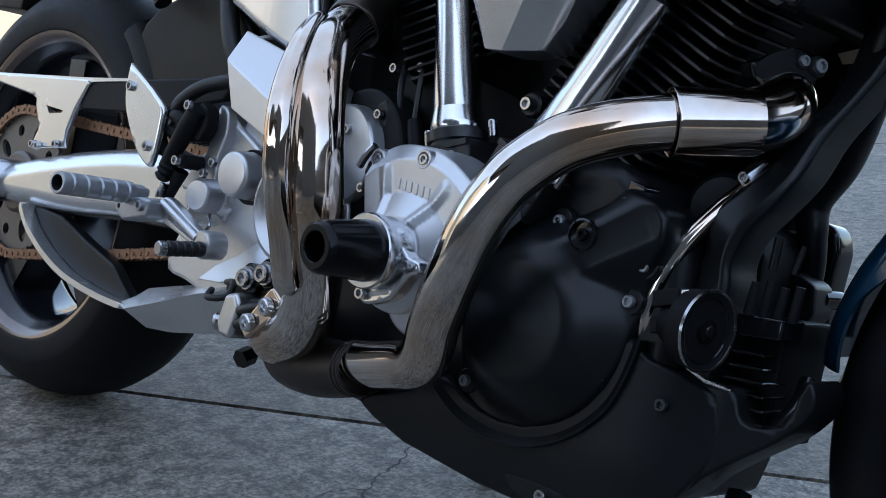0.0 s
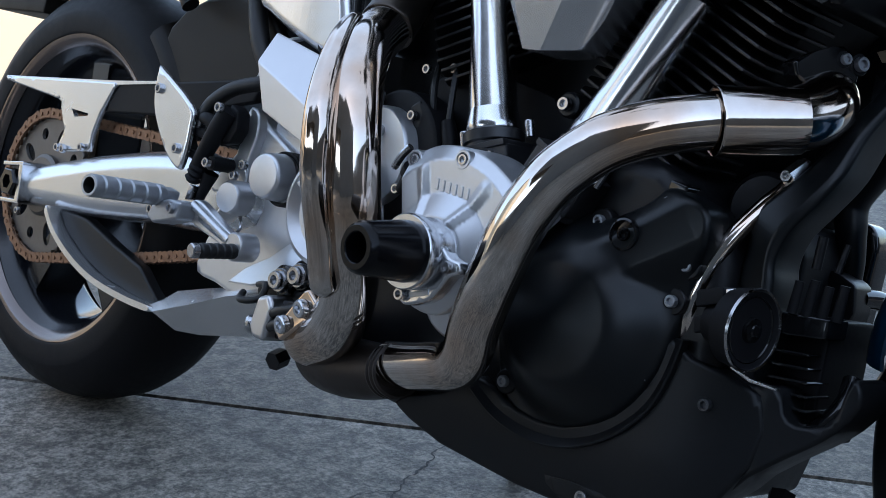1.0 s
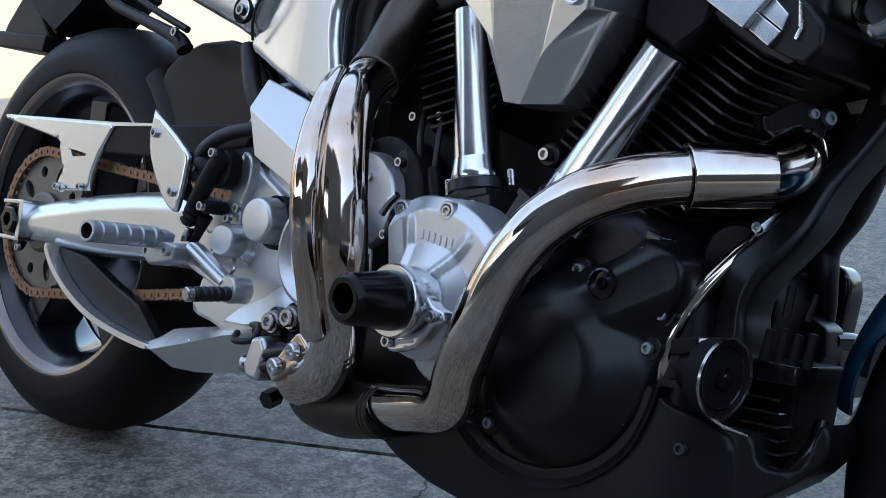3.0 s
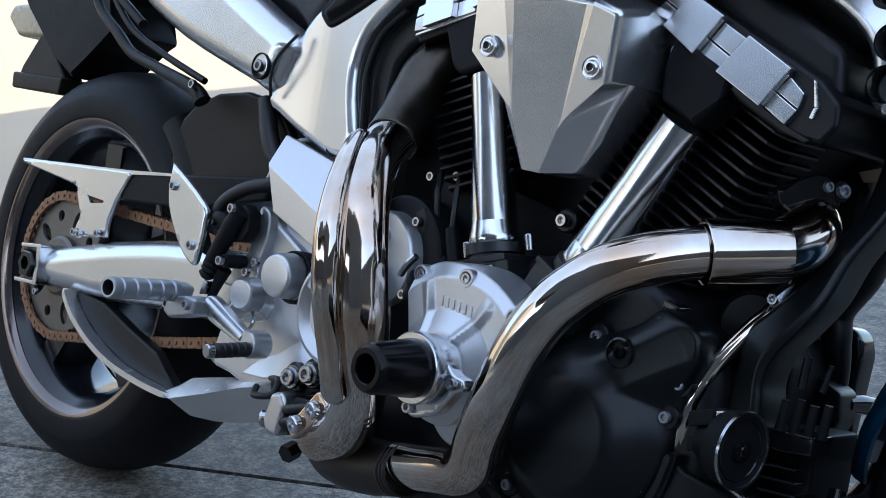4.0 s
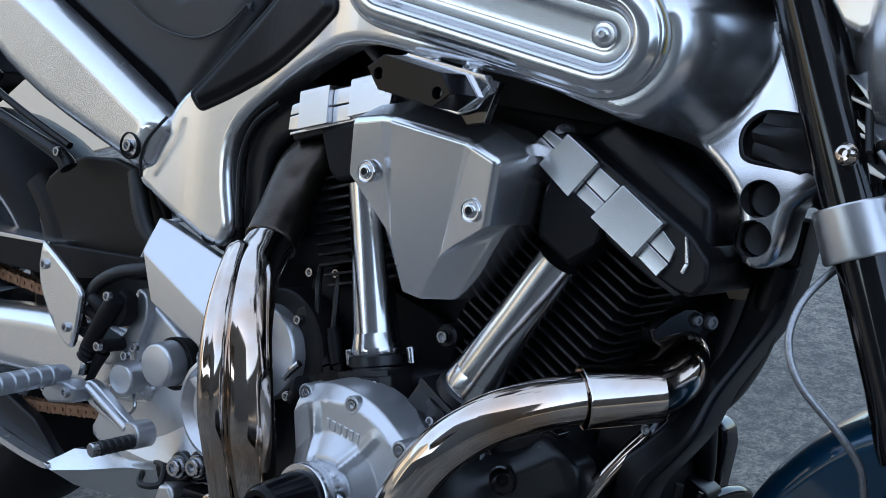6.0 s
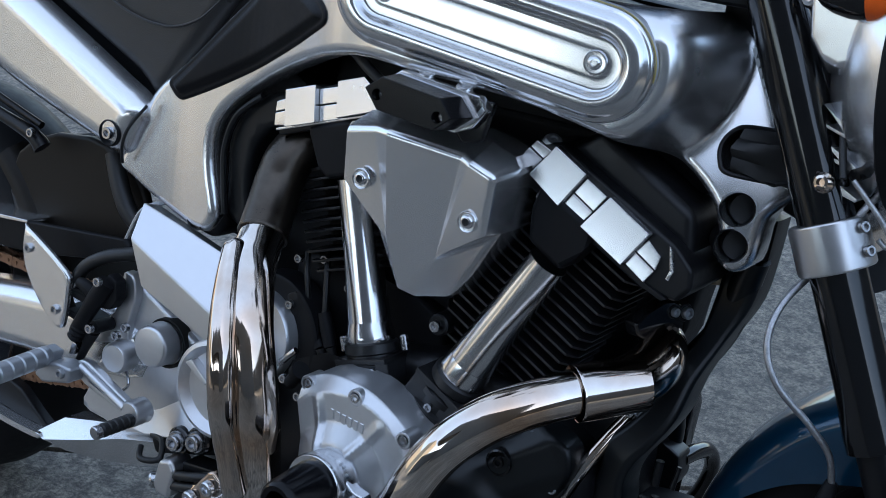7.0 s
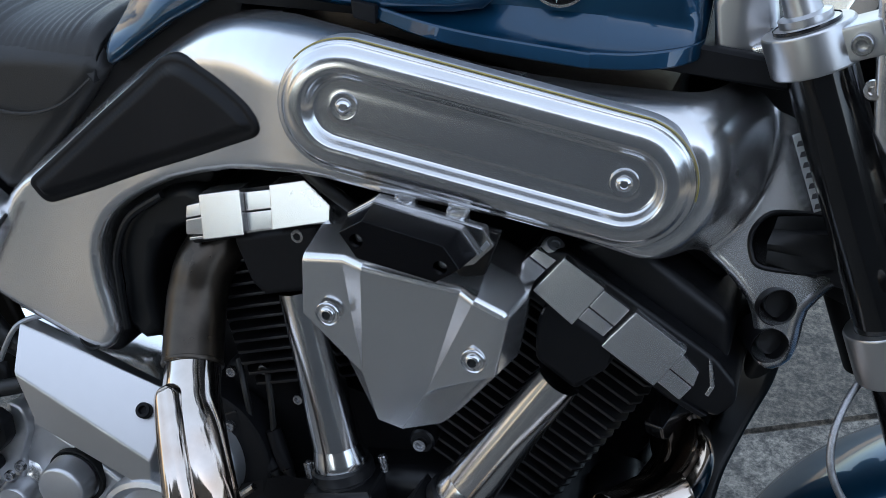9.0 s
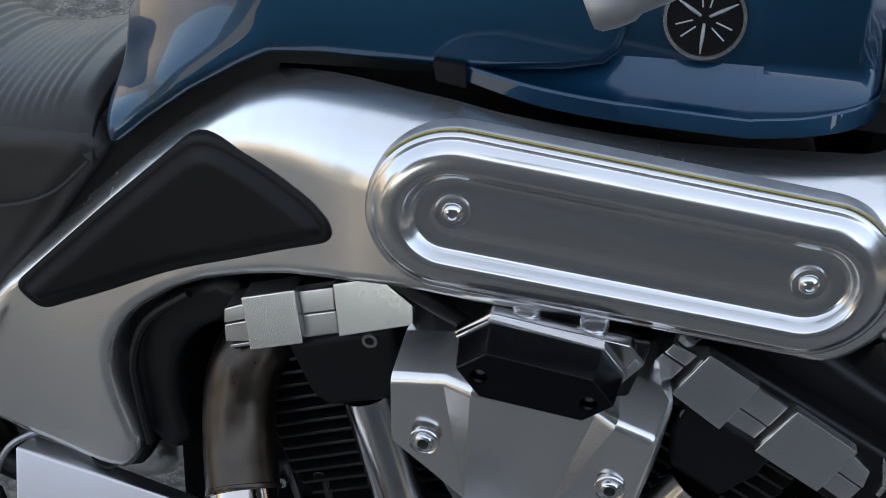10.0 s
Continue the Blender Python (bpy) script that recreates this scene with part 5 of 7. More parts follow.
def shield():
    """A long shell with rounded ends on the pipe's outer side, with a pressed groove along it."""
    line = spline([(0.704, -0.198, 0.568), (0.713, -0.214, 0.561), (0.730, -0.240, 0.541), (0.748, -0.265, 0.511), (0.762, -0.281, 0.477), (0.769, -0.285, 0.447), (0.771, -0.281, 0.413), (0.771, -0.270, 0.380), (0.771, -0.258, 0.348), (0.770, -0.246, 0.314), (0.769, -0.237, 0.295)], 8)
    bm = bmesh.new()
    rings = []
    n = len(line)
    for i, q in enumerate(line):
        a, b = line[max(i - 1, 0)], line[min(i + 1, n - 1)]
        d = Vector(b - a).normalized()
        out = Vector((-0.45, -0.89, 0.0))
        out = (out - d * out.dot(d)).normalized()
        across = d.cross(out)
        e = min(1.0, math.sin(math.pi / 2 * min(1.0, (n - 1 - i) / 7.0)) + 0.02, math.sin(math.pi / 2 * min(1.0, i / 9.0)) + 0.10)
        ring = []
        for k in range(32):
            w = 2 * math.pi * k / 32
            r = 0.0152 * e
            groove = -0.0016 * math.exp(-((((w + math.pi) % (2 * math.pi)) - math.pi + 0.75) / 0.20) ** 2) * e
            ring.append(bm.verts.new(Vector(q) + out * ((r + groove) * math.cos(w)) + across * ((r * 1.06 + groove) * math.sin(w))))
        rings.append(ring)
    for r0, r1 in zip(rings, rings[1:]):
        for k in range(32):
            bm.faces.new((r0[k], r0[(k + 1) % 32], r1[(k + 1) % 32], r1[k]))
    bm.faces.new(rings[0][::-1])
    bm.faces.new(rings[-1])
    return bm


part("heat_shield", shield(), CHROME, rear_pipe, "polished heat shield with a pressed groove", sharp=70)
for z0, x0, y0 in ((0.47, 0.772, -0.266), (0.36, 0.780, -0.255)):
    part("shield_clip", tube([(x0 - 0.006, y0, z0), (x0 + 0.006, y0 + 0.002, z0)], 0.010, 12), CHROME, rear_pipe)
# collector, joint rings and the clamp behind
col = part("collector", tube([(0.800, -0.158, 0.229), (0.785, -0.153, 0.225), (0.75, -0.146, 0.218), (0.71, -0.138, 0.213), (0.66, -0.12, 0.21), (0.60, -0.08, 0.21)], [0.0265, 0.028, 0.031, 0.033, 0.033, 0.03], 28), SOOT, bike, "sooty brown-black exhaust collector")
for k in range(3):
    part("joint_ring", lathe([(0.0, 0.026), (0.0015, 0.0285), (0.004, 0.0285), (0.0055, 0.026)], (0.792 + 0.008 * k, -0.1565 - 0.003 * k, 0.228 + 0.002 * k), (0.93, -0.32, 0.17), 32), SOOT, col)
clampb = part("pipe_clamp", prism([(0.662, 0.241), (0.675, 0.230), (0.722, 0.267), (0.724, 0.281), (0.707, 0.293), (0.700, 0.290)], -0.207, -0.176, 0.004, 3), CHROME, col, "polished clamp block with two bolts")
for p in ((0.679, -0.206, 0.250), (0.704, -0.206, 0.272)):
    part("clamp_screw", lathe([(0, 0.0100), (0.006, 0.0100), (0.008, 0.0085), (0.008, 0.0050), (0.004, 0.0048), (0.004, 0)], p, (-0.1, -1, -0.2), 24), BRUSHED, clampb)
part("bracket_end", prism([(0.598, 0.232), (0.606, 0.220), (0.626, 0.219), (0.634, 0.258), (0.624, 0.272), (0.606, 0.266)], -0.188, -0.150, 0.006, 3), SATIN, clampb, "polished bracket end")
part("bracket_web", prism([(0.622, 0.222), (0.69, 0.236), (0.70, 0.275), (0.63, 0.268)], -0.172, -0.140, 0.004), BLACK, clampb)
for k in range(2):
    part("bracket_hose", tube([(0.625, -0.180, 0.250 - 0.014 * k), (0.66, -0.186, 0.262 - 0.014 * k), (0.70, -0.176, 0.272 - 0.012 * k)], 0.006, 10), SMOOTH_RUBBER, clampb)
part("clamp_bolt", lathe([(0, 0.0105), (0.014, 0.0105), (0.017, 0.008), (0.017, 0)], (0.603, -0.172, 0.234), (-0.7, -0.6, -0.1), 24), STEEL, clampb)
part("clamp_nut", lathe([(0, 0.011), (0.018, 0.011), (0.018, 0)], (0.612, -0.14, 0.200), (0.1, -0.9, -0.3), 6), BLACK, clampb)

# ---- belly pan ----
pan_out = [(0.895, 0.248), (0.905, 0.243)] + [(0.91, 0.243), (0.925, 0.234), (0.947, 0.227), (0.972, 0.224), (1.0, 0.227), (1.024, 0.236), (1.044, 0.248), (1.060, 0.262), (1.073, 0.278), (1.083, 0.302), (1.091, 0.333)] + [(1.117, 0.318), (1.150, 0.311), (1.178, 0.300), (1.186, 0.272), (1.180, 0.240), (1.160, 0.205), (1.10, 0.170), (1.025, 0.152), (0.947, 0.154), (0.847, 0.166), (0.803, 0.180), (0.780, 0.192), (0.80, 0.205), (0.85, 0.222)]


def pan_f(x, z):
    return -0.135 + 2.2 * max(0.0, 0.235 - z) ** 2 + 2.6 * max(0.0, x - 1.09) ** 2


pan = part("belly_pan", panel(pan_out, pan_f, 0.02, 0.004, 0.008, 0), PAN, bike, "matt grey-black belly pan with a round cut-out", sharp=45)


def pan_lip():
    c = np.array([0.984, 0.325])
    bm = bmesh.new()
    pts = spline([(0.902, 0.247), (0.925, 0.234), (0.947, 0.227), (0.972, 0.224), (1.0, 0.227), (1.024, 0.236), (1.044, 0.248), (1.060, 0.262), (1.073, 0.278), (1.083, 0.302), (1.090, 0.331)], 6)
    rings = []
    for p in pts:
        d = (np.array(p) - c) / np.hypot(*(np.array(p) - c))
        ring = []
        for off, y in ((-0.003, -0.112), (-0.003, -0.1205), (-0.0022, -0.1220), (0.0175, -0.1400), (0.0190, -0.1406), (0.0205, -0.1398), (0.0210, -0.130), (0.0, -0.112)):
            q = np.array(p) + d * off
            ring.append(bm.verts.new((q[0], y, q[1])))
        rings.append(ring)
    for r0, r1 in zip(rings, rings[1:]):
        for k in range(8):
            bm.faces.new((r0[k], r0[(k + 1) % 8], r1[(k + 1) % 8], r1[k]))
    bm.faces.new(rings[0])
    bm.faces.new(rings[-1][::-1])
    return bm


part("pan_nose", panel([(1.150, 0.300), (1.172, 0.309), (1.190, 0.309), (1.197, 0.290), (1.207, 0.283), (1.228, 0.288), (1.238, 0.305), (1.242, 0.329), (1.250, 0.328), (1.254, 0.310), (1.240, 0.286), (1.222, 0.268), (1.205, 0.254), (1.178, 0.230), (1.150, 0.200), (1.13, 0.22)], lambda x, z: -0.112 + 0.25 * max(0.0, x - 1.18), 0.05, 0.004, 0.006, 2), PAN, pan, "dark scooped nose under the oil cooler", sharp=45)
part("cutout_lip", pan_lip(), PAN, pan, sharp=25)
part("pan_floor", prism([(0.78, 0.192), (0.85, 0.165), (1.06, 0.162), (1.15, 0.20), (1.16, 0.24), (1.1, 0.20), (0.9, 0.19)], -0.12, 0.05, 0.006), PAN, pan)
screw((1.138, pan_f(1.138, 0.283) - 0.001, 0.283), 0.0066, pan, mat_=CALIPER)
# a flat near-black patch drawn for the shade in the notch
part("notch_shade", panel([(0.985, 0.176), (1.05, 0.178), (1.075, 0.165), (1.03, 0.152), (1.0, 0.16)], lambda x, z: pan_f(x, z) - 0.001, 0.002, 0.001, 0.01, 2), HOLE_SHADE, pan)
screw((1.032, -0.127, 0.190 - 0.021), 0.0075, pan)
part("pan_bracket", prism([(0.785, 0.20), (0.85, 0.225), (0.90, 0.232), (0.88, 0.25), (0.80, 0.225), (0.775, 0.212)], -0.13, -0.06, 0.005), BLACK, pan)
screw((0.772, -0.126, 0.204), 0.007, pan, mat_=BROWN)

# ---- front of the engine: down tube, oil lines, cooler, horn ----
def down_tube():
    """A bent casting with a sharp outer ridge: slim at the top, broad and flat-sided at the knee."""
    # rear edge (x, z), front edge (x, z), depth y
    st = [(1.196, 0.700, 1.238, 0.700, -0.004), (1.193, 0.648, 1.237, 0.652, -0.010), (1.191, 0.606, 1.233, 0.610, -0.018), (1.188, 0.568, 1.219, 0.572, -0.035), (1.178, 0.537, 1.205, 0.530, -0.060), (1.168, 0.503, 1.199, 0.492, -0.080), (1.152, 0.477, 1.185, 0.462, -0.093), (1.135, 0.456, 1.172, 0.441, -0.099), (1.130, 0.438, 1.165, 0.424, -0.100), (1.131, 0.416, 1.163, 0.408, -0.100), (1.128, 0.394, 1.166, 0.388, -0.100), (1.128, 0.340, 1.166, 0.335, -0.100), (1.130, 0.280, 1.160, 0.275, -0.095)]
    bm = bmesh.new()
    rings = []
    for ax, az, cx, cz, y in spline(st, 4):
        A, C = Vector((ax, y, az)), Vector((cx, y, cz))
        d = C - A
        ring = [A, A + d * 0.12 + Vector((0, -0.005, 0)), A + d * 0.80 + Vector((0, -0.012, 0)), A + d * 0.97 + Vector((0, -0.007, 0)), C + Vector((0, 0.008, 0)), C + Vector((0, 0.040, 0)), A + Vector((0, 0.040, 0))]
        rings.append([bm.verts.new(q) for q in ring])
    for r0, r1 in zip(rings, rings[1:]):
        for k in range(7):
            bm.faces.new((r0[k], r0[(k + 1) % 7], r1[(k + 1) % 7], r1[k]))
    bm.faces.new(rings[0])
    bm.faces.new(rings[-1][::-1])
    bmesh.ops.recalc_face_normals(bm, faces=bm.faces)
    long_ = [e for e in bm.edges if len(e.link_faces) == 2 and e.calc_face_angle(0) > radians(16) and abs((e.verts[0].co - e.verts[1].co).normalized().y) < 0.6]
    bmesh.ops.bevel(bm, geom=long_, offset=0.0028, segments=3, profile=0.5, affect="EDGES", clamp_overlap=True)
    return bm


dt = part("down_tube", down_tube(), CASE, bike, "satin black cast frame down tube", sharp=50)
part("left_down_tube", tube([(1.225, -0.02, 0.66), (1.205, 0.0, 0.58), (1.170, 0.045, 0.522), (1.142, 0.06, 0.480), (1.146, 0.06, 0.45), (1.151, 0.065, 0.42), (1.150, 0.07, 0.39), (1.145, 0.08, 0.33), (1.142, 0.08, 0.27)], [0.016, 0.017, 0.0185, 0.0175, 0.0150, 0.012, 0.011, 0.011, 0.011], 20), CASE, dt)
part("radiator_edge", prism([(1.110, 0.30), (1.150, 0.305), (1.156, 0.435), (1.150, 0.455), (1.138, 0.462), (1.112, 0.460)], 0.104, 0.142, 0.008, 3), GLOSS, dt)
part("hose_block", prism([(1.13, 0.355), (1.168, 0.358), (1.176, 0.375), (1.172, 0.402), (1.15, 0.412), (1.13, 0.41)], 0.035, 0.075, 0.005), BLACK, dt)
part("lower_cradle", tube([(1.222, -0.045, 0.325), (1.225, -0.06, 0.30), (1.205, -0.07, 0.272), (1.16, -0.08, 0.245), (1.10, -0.09, 0.225)], [0.008, 0.010, 0.011, 0.012, 0.012], 14), GLOSS, dt)
part("drain_plug", lathe([(0, 0.012), (0.014, 0.012), (0.016, 0.009), (0.016, 0)], (1.185, -0.055, 0.215), (0.2, -0.5, -0.8), 6), BLACK, dt)
# a dark block added to fill the view between the down tubes
part("leg_gap_filler", prism([(1.10, 0.26), (1.150, 0.275), (1.145, 0.42), (1.135, 0.445), (1.12, 0.45), (1.10, 0.42)], -0.02, 0.10, 0.006), PLASTIC, dt)
horn = part("horn", lathe([(-0.035, 0.0), (-0.035, 0.018), (-0.02, 0.02), (-0.014, 0.032), (0.0, 0.034), (0.004, 0.0345), (0.006, 0.033), (0.005, 0.030), (0.003, 0.027), (0.003, 0.008), (0.006, 0.007), (0.006, 0.0)], (1.171, -0.146, 0.355), (0.985, -0.15, 0.0), 44), PLASTIC, bike, "round gloss black horn with a chromed rim")
part("horn_rim", lathe([(0.002, 0.0335), (0.0045, 0.0352), (0.007, 0.0345), (0.0065, 0.0325), (0.004, 0.0318)], (1.171, -0.146, 0.355), (0.985, -0.15, 0.0), 44), STEEL, horn)
part("horn_ring", lathe([(0.0025, 0.0285), (0.0042, 0.0278), (0.0042, 0.0270), (0.0025, 0.0262)], (1.171, -0.146, 0.355), (0.985, -0.15, 0.0), 44), GLOSS, horn)
part("horn_dome", lathe([(0.002, 0.0115), (0.0065, 0.0100), (0.0072, 0.0050), (0.0085, 0.0044), (0.0085, 0)], (1.171, -0.146, 0.355), (0.985, -0.15, 0.0), 32), GLOSS, horn)
for k in range(2):
    b = prism([(1.125, 0.378 - k * 0.022), (1.150, 0.386 - k * 0.022), (1.152, 0.372 - k * 0.022), (1.127, 0.364 - k * 0.022)], -0.160 + 0.004 * k, -0.135, 0.002)
    part("terminal", b, PLASTIC, horn)
    part("spade", prism([(1.150, 0.384 - k * 0.022), (1.158, 0.386 - k * 0.022), (1.159, 0.376 - k * 0.022), (1.151, 0.374 - k * 0.022)], -0.1575 + 0.004 * k, -0.14, 0.001), STEEL, horn)
part("horn_bracket", prism([(1.155, 0.3190), (1.175, 0.3115), (1.200, 0.3105), (1.200, 0.3128), (1.175, 0.3140), (1.156, 0.3215)], -0.134, -0.128, 0.0006), STEEL, horn)
lv = part("oil_pipe", tube([(1.15, -0.06, 0.50), (1.145, -0.075, 0.478), (1.135, -0.095, 0.455), (1.120, -0.115, 0.42), (1.108, -0.122, 0.385), (1.100, -0.122, 0.35), (1.097, -0.118, 0.33)], [0.007, 0.0075, 0.008, 0.008, 0.0075, 0.007, 0.006], 18), CHROME, bike, "chromed oil pipe")
part("pipe_union", lathe([(0, 0.009), (0.02, 0.009), (0.02, 0)], (1.155, -0.075, 0.495), (-0.2, -0.6, -0.5), 6), BRUSHED, lv)
screw((1.15, -0.09, 0.485), 0.006, lv)
gills = part("oil_cooler", prism([(1.150, 0.255), (1.205, 0.262), (1.205, 0.372), (1.152, 0.368)], -0.068, 0.02, 0.004), PLASTIC, bike, "finned black oil cooler body")
for k in range(7):
    z0 = 0.268 + k * 0.0115
    part("cooler_fin", prism([(1.166, z0), (1.213 - 0.002 * k, z0 + 0.002), (1.213 - 0.002 * k, z0 + 0.005), (1.166, z0 + 0.003)], -0.092, -0.05, 0.001, 1), GLOSS, gills)
part("cooler_head", prism([(1.168, 0.352), (1.212, 0.356), (1.212, 0.374), (1.168, 0.372)], -0.090, -0.05, 0.003), GLOSS, gills)
for k in range(4):
    x0 = 1.178 + k * 0.0115
    part("coil_tube", tube([(x0 + 0.002, -0.090 + 0.004 * k, 0.400 + 0.003 * (k % 2)), (x0, -0.090 + 0.004 * k, 0.372)], [0.0042, 0.0050], 10), PLASTIC, gills)
part("upper_fitting", tube([(1.204, -0.075, 0.412), (1.207, -0.072, 0.437)], [0.0032, 0.0026], 10), BLACK, gills)
part("threaded_stud", tube([(1.187, -0.08, 0.412), (1.188, -0.08, 0.440)], 0.0045, 10), BLACK, gills)
rg = part("cooler_hose", tube([(1.166, 0.062, 0.389), (1.171, 0.095, 0.389), (1.176, 0.130, 0.382), (1.178, 0.155, 0.355), (1.168, 0.168, 0.318), (1.152, 0.174, 0.287), (1.135, 0.175, 0.270), (1.11, 0.17, 0.266)], 0.0098, 18), GLOSS, bike, "gloss black cooler hose looping out ahead of the engine")
part("hose_joint", tube([(1.128, 0.175, 0.268), (1.116, 0.172, 0.266)], 0.0108, 14), STEEL, rg)
stand_ = part("side_stand", tube([(0.72, 0.12, 0.19), (0.70, 0.19, 0.10), (0.68, 0.235, 0.063)], [0.014, 0.012, 0.012], 14), BLACK, bike, "black side stand")

# ---- frame ----
frame_line = table((0.0, -0.16), (0.40, -0.142), (0.54, -0.127), (0.65, -0.133), (0.75, -0.175), (0.80, -0.203), (0.86, -0.212), (0.92, -0.207), (1.0, -0.196), (1.1, -0.180), (1.14, -0.146), (1.17, -0.120), (1.195, -0.106), (1.22, -0.098), (1.245, -0.088), (1.28, -0.074), (1.32, -0.068))


def frame_y(x):
    return sum(frame_line(x + 0.012 * k) * w for k, w in ((-3, 1), (-2, 2), (-1, 3), (0, 4), (1, 3), (2, 2), (3, 1))) / 16


f_low = [(0.448, 0.599), (0.470, 0.583), (0.505, 0.565), (0.545, 0.549), (0.571, 0.541), (0.594, 0.542), (0.606, 0.557), (0.609, 0.576), (0.597, 0.614), (0.592, 0.650), (0.600, 0.680), (0.623, 0.708), (0.675, 0.744), (0.750, 0.779), (0.810, 0.797), (0.851, 0.801), (0.900, 0.797), (1.003, 0.790), (1.069, 0.779), (1.116, 0.766), (1.150, 0.752), (1.178, 0.734), (1.195, 0.716), (1.203, 0.696), (1.203, 0.675), (1.213, 0.660), (1.227, 0.657), (1.241, 0.668), (1.244, 0.69), (1.246, 0.715), (1.262, 0.735), (1.275, 0.75), (1.265, 0.80), (1.235, 0.90)]
f_top = [(1.196, 0.900), (1.131, 0.895), (1.038, 0.892), (0.962, 0.896), (0.883, 0.905), (0.854, 0.909), (0.821, 0.911), (0.787, 0.911), (0.747, 0.906), (0.720, 0.898), (0.692, 0.886), (0.635, 0.842), (0.581, 0.790), (0.525, 0.735), (0.493, 0.693), (0.482, 0.668), (0.470, 0.640)]
slot = stadium((1.211, 0.772), (1.245, 0.773), 0.0238, 14)
hole_a, hole_b = circle((1.2195, 0.7195), 0.0165), circle((1.2195, 0.6835), 0.0165)


OV_A, OV_B = np.array([0.869, 0.870]), np.array([1.089, 0.838])


def oval_d(x, z):
    ab = OV_B - OV_A
    t = max(0.0, min(1.0, ((x - OV_A[0]) * ab[0] + (z - OV_A[1]) * ab[1]) / (ab @ ab)))
    return math.hypot(x - OV_A[0] - t * ab[0], z - OV_A[1] - t * ab[1])


crest = table((0.5, 0.70), (0.635, 0.842), (0.72, 0.898), (0.787, 0.911), (0.854, 0.909), (0.962, 0.896), (1.038, 0.892), (1.13, 0.895), (1.2, 0.90))
roll = table((0.60, 0.014), (0.70, 0.026), (0.80, 0.046), (1.08, 0.046), (1.18, 0.026))
headstock = table((1.0, -0.096), (1.12, -0.091), (1.17, -0.0885), (1.20, -0.0865), (1.225, -0.0825), (1.25, -0.075), (1.28, -0.062), (1.32, -0.050))


def soft(f, x, w):
    return sum(f(x + w * k / 3) * (4 - abs(k)) for k in range(-3, 4)) / 16


def ease(t):
    t = max(0.0, min(1.0, t))
    return t * t * (3 - 2 * t)


def ease2(t):
    t = max(0.0, min(1.0, t))
    return t ** 3 * (10 - 15 * t + 6 * t * t)


def frame_face(x, z):
    d = oval_d(x, z)
    k = ease((x - 1.02) / 0.07)
    y = frame_y(min(x, 1.05)) if x < 1.09 else 0.0
    if k:
        # the pod that carries the oval cover ends in a ridge, and falls in a hollow slope to the headstock
        pod = -0.196 + 0.16 * (x - 1.0)
        y = y * (1 - k) + k * (pod + (soft(headstock, x, 0.02) - pod) * ease2((d - 0.058) / 0.054) * ease2((x - 1.05) / 0.10))
        # past the hollow the casting leans out to its lower edge
        q = z - 0.722
        y += k * ease((d - 0.075) / 0.03) * (0.36 * (q + math.sqrt(q * q + 0.0004)) / 2 - 0.018)
    wid = soft(roll, x, 0.05)
    y += 0.66 * wid * max(0.0, (z - soft(crest, x, 0.05) + wid) / wid) ** 2
    return y


fr = part("frame", panel(f_low + f_top, frame_face, 0.03, 0.013, 0.0040, 2, [slot, hole_a, hole_b]), SILVER, bike, "sculpted satin silver cast frame", sharp=60)
# a near-black sheet behind the slot stands for its dark inside
part("slot_dark", panel([(1.19, 0.73), (1.29, 0.73), (1.29, 0.81), (1.19, 0.81)], lambda x, z: -0.030, 0.02, 0.004, 0.02, 0), HOLE_SHADE, fr)


def boot():
    """A cone of folded rubber that runs from the slot to the front."""
    bm = bmesh.new()
    rings = []
    for i in range(9):
        f = i / 8
        c = Vector((1.206 + 0.11 * f, -0.084 + 0.050 * f, 0.771 - 0.012 * f))
        ring = []
        for k in range(28):
            a = 2 * math.pi * k / 28
            r = (0.019 + 0.020 * f) * (1 + 0.16 * math.sin(5 * a + 2.2 * f) + 0.08 * math.sin(9 * a - 5 * f))
            ring.append(bm.verts.new(c + Vector((0.2 * r * math.cos(a), r * 0.8 * math.cos(a), r * math.sin(a)))))
        rings.append(ring)
    for r0, r1 in zip(rings, rings[1:]):
        for k in range(28):
            bm.faces.new((r0[k], r0[(k + 1) % 28], r1[(k + 1) % 28], r1[k]))
    bm.faces.new(rings[0][::-1])
    bm.faces.new(rings[-1])
    return bm


part("slot_boot", boot(), SMOOTH_RUBBER, fr, "folded black rubber boot", sharp=50)
part("slot_rim", tube([(x, frame_face(x, z) + 0.001, z) for x, z in slot[::3] + slot[:1]], 0.0028, 8), BLACK, fr)
for c in ((1.2195, 0.7195), (1.2195, 0.6835)):
    part("hole_plug", lathe([(-0.02, 0.0158), (-0.001, 0.0158), (0.0, 0.0150), (-0.001, 0.0135), (-0.001, 0)], (c[0] + 0.004, frame_y(c[0]) + 0.013, c[1]), (0.45, -0.9, 0)), SMOOTH_RUBBER, fr)
    part("hole_rim", lathe([(-0.030, 0.0160), (-0.030, 0.0166), (0.0015, 0.0172), (0.0022, 0.0168), (0.0015, 0.0160)], (c[0], frame_y(c[0]), c[1]), (0.45, -0.9, 0)), BLACK, fr)
part("leg_foot", panel([(0.560, 0.548), (0.580, 0.535), (0.602, 0.537), (0.612, 0.56), (0.60, 0.60), (0.575, 0.58)], lambda x, z: -0.115, 0.04, 0.008, 0.01, 2), PLASTIC, fr)
part("pivot_hole", lathe([(-0.02, 0.0120), (-0.0005, 0.0120), (-0.0012, 0.0100), (-0.012, 0.0095), (-0.012, 0)], (0.577, -0.1285, 0.5525)), HOLE_SHADE, fr)
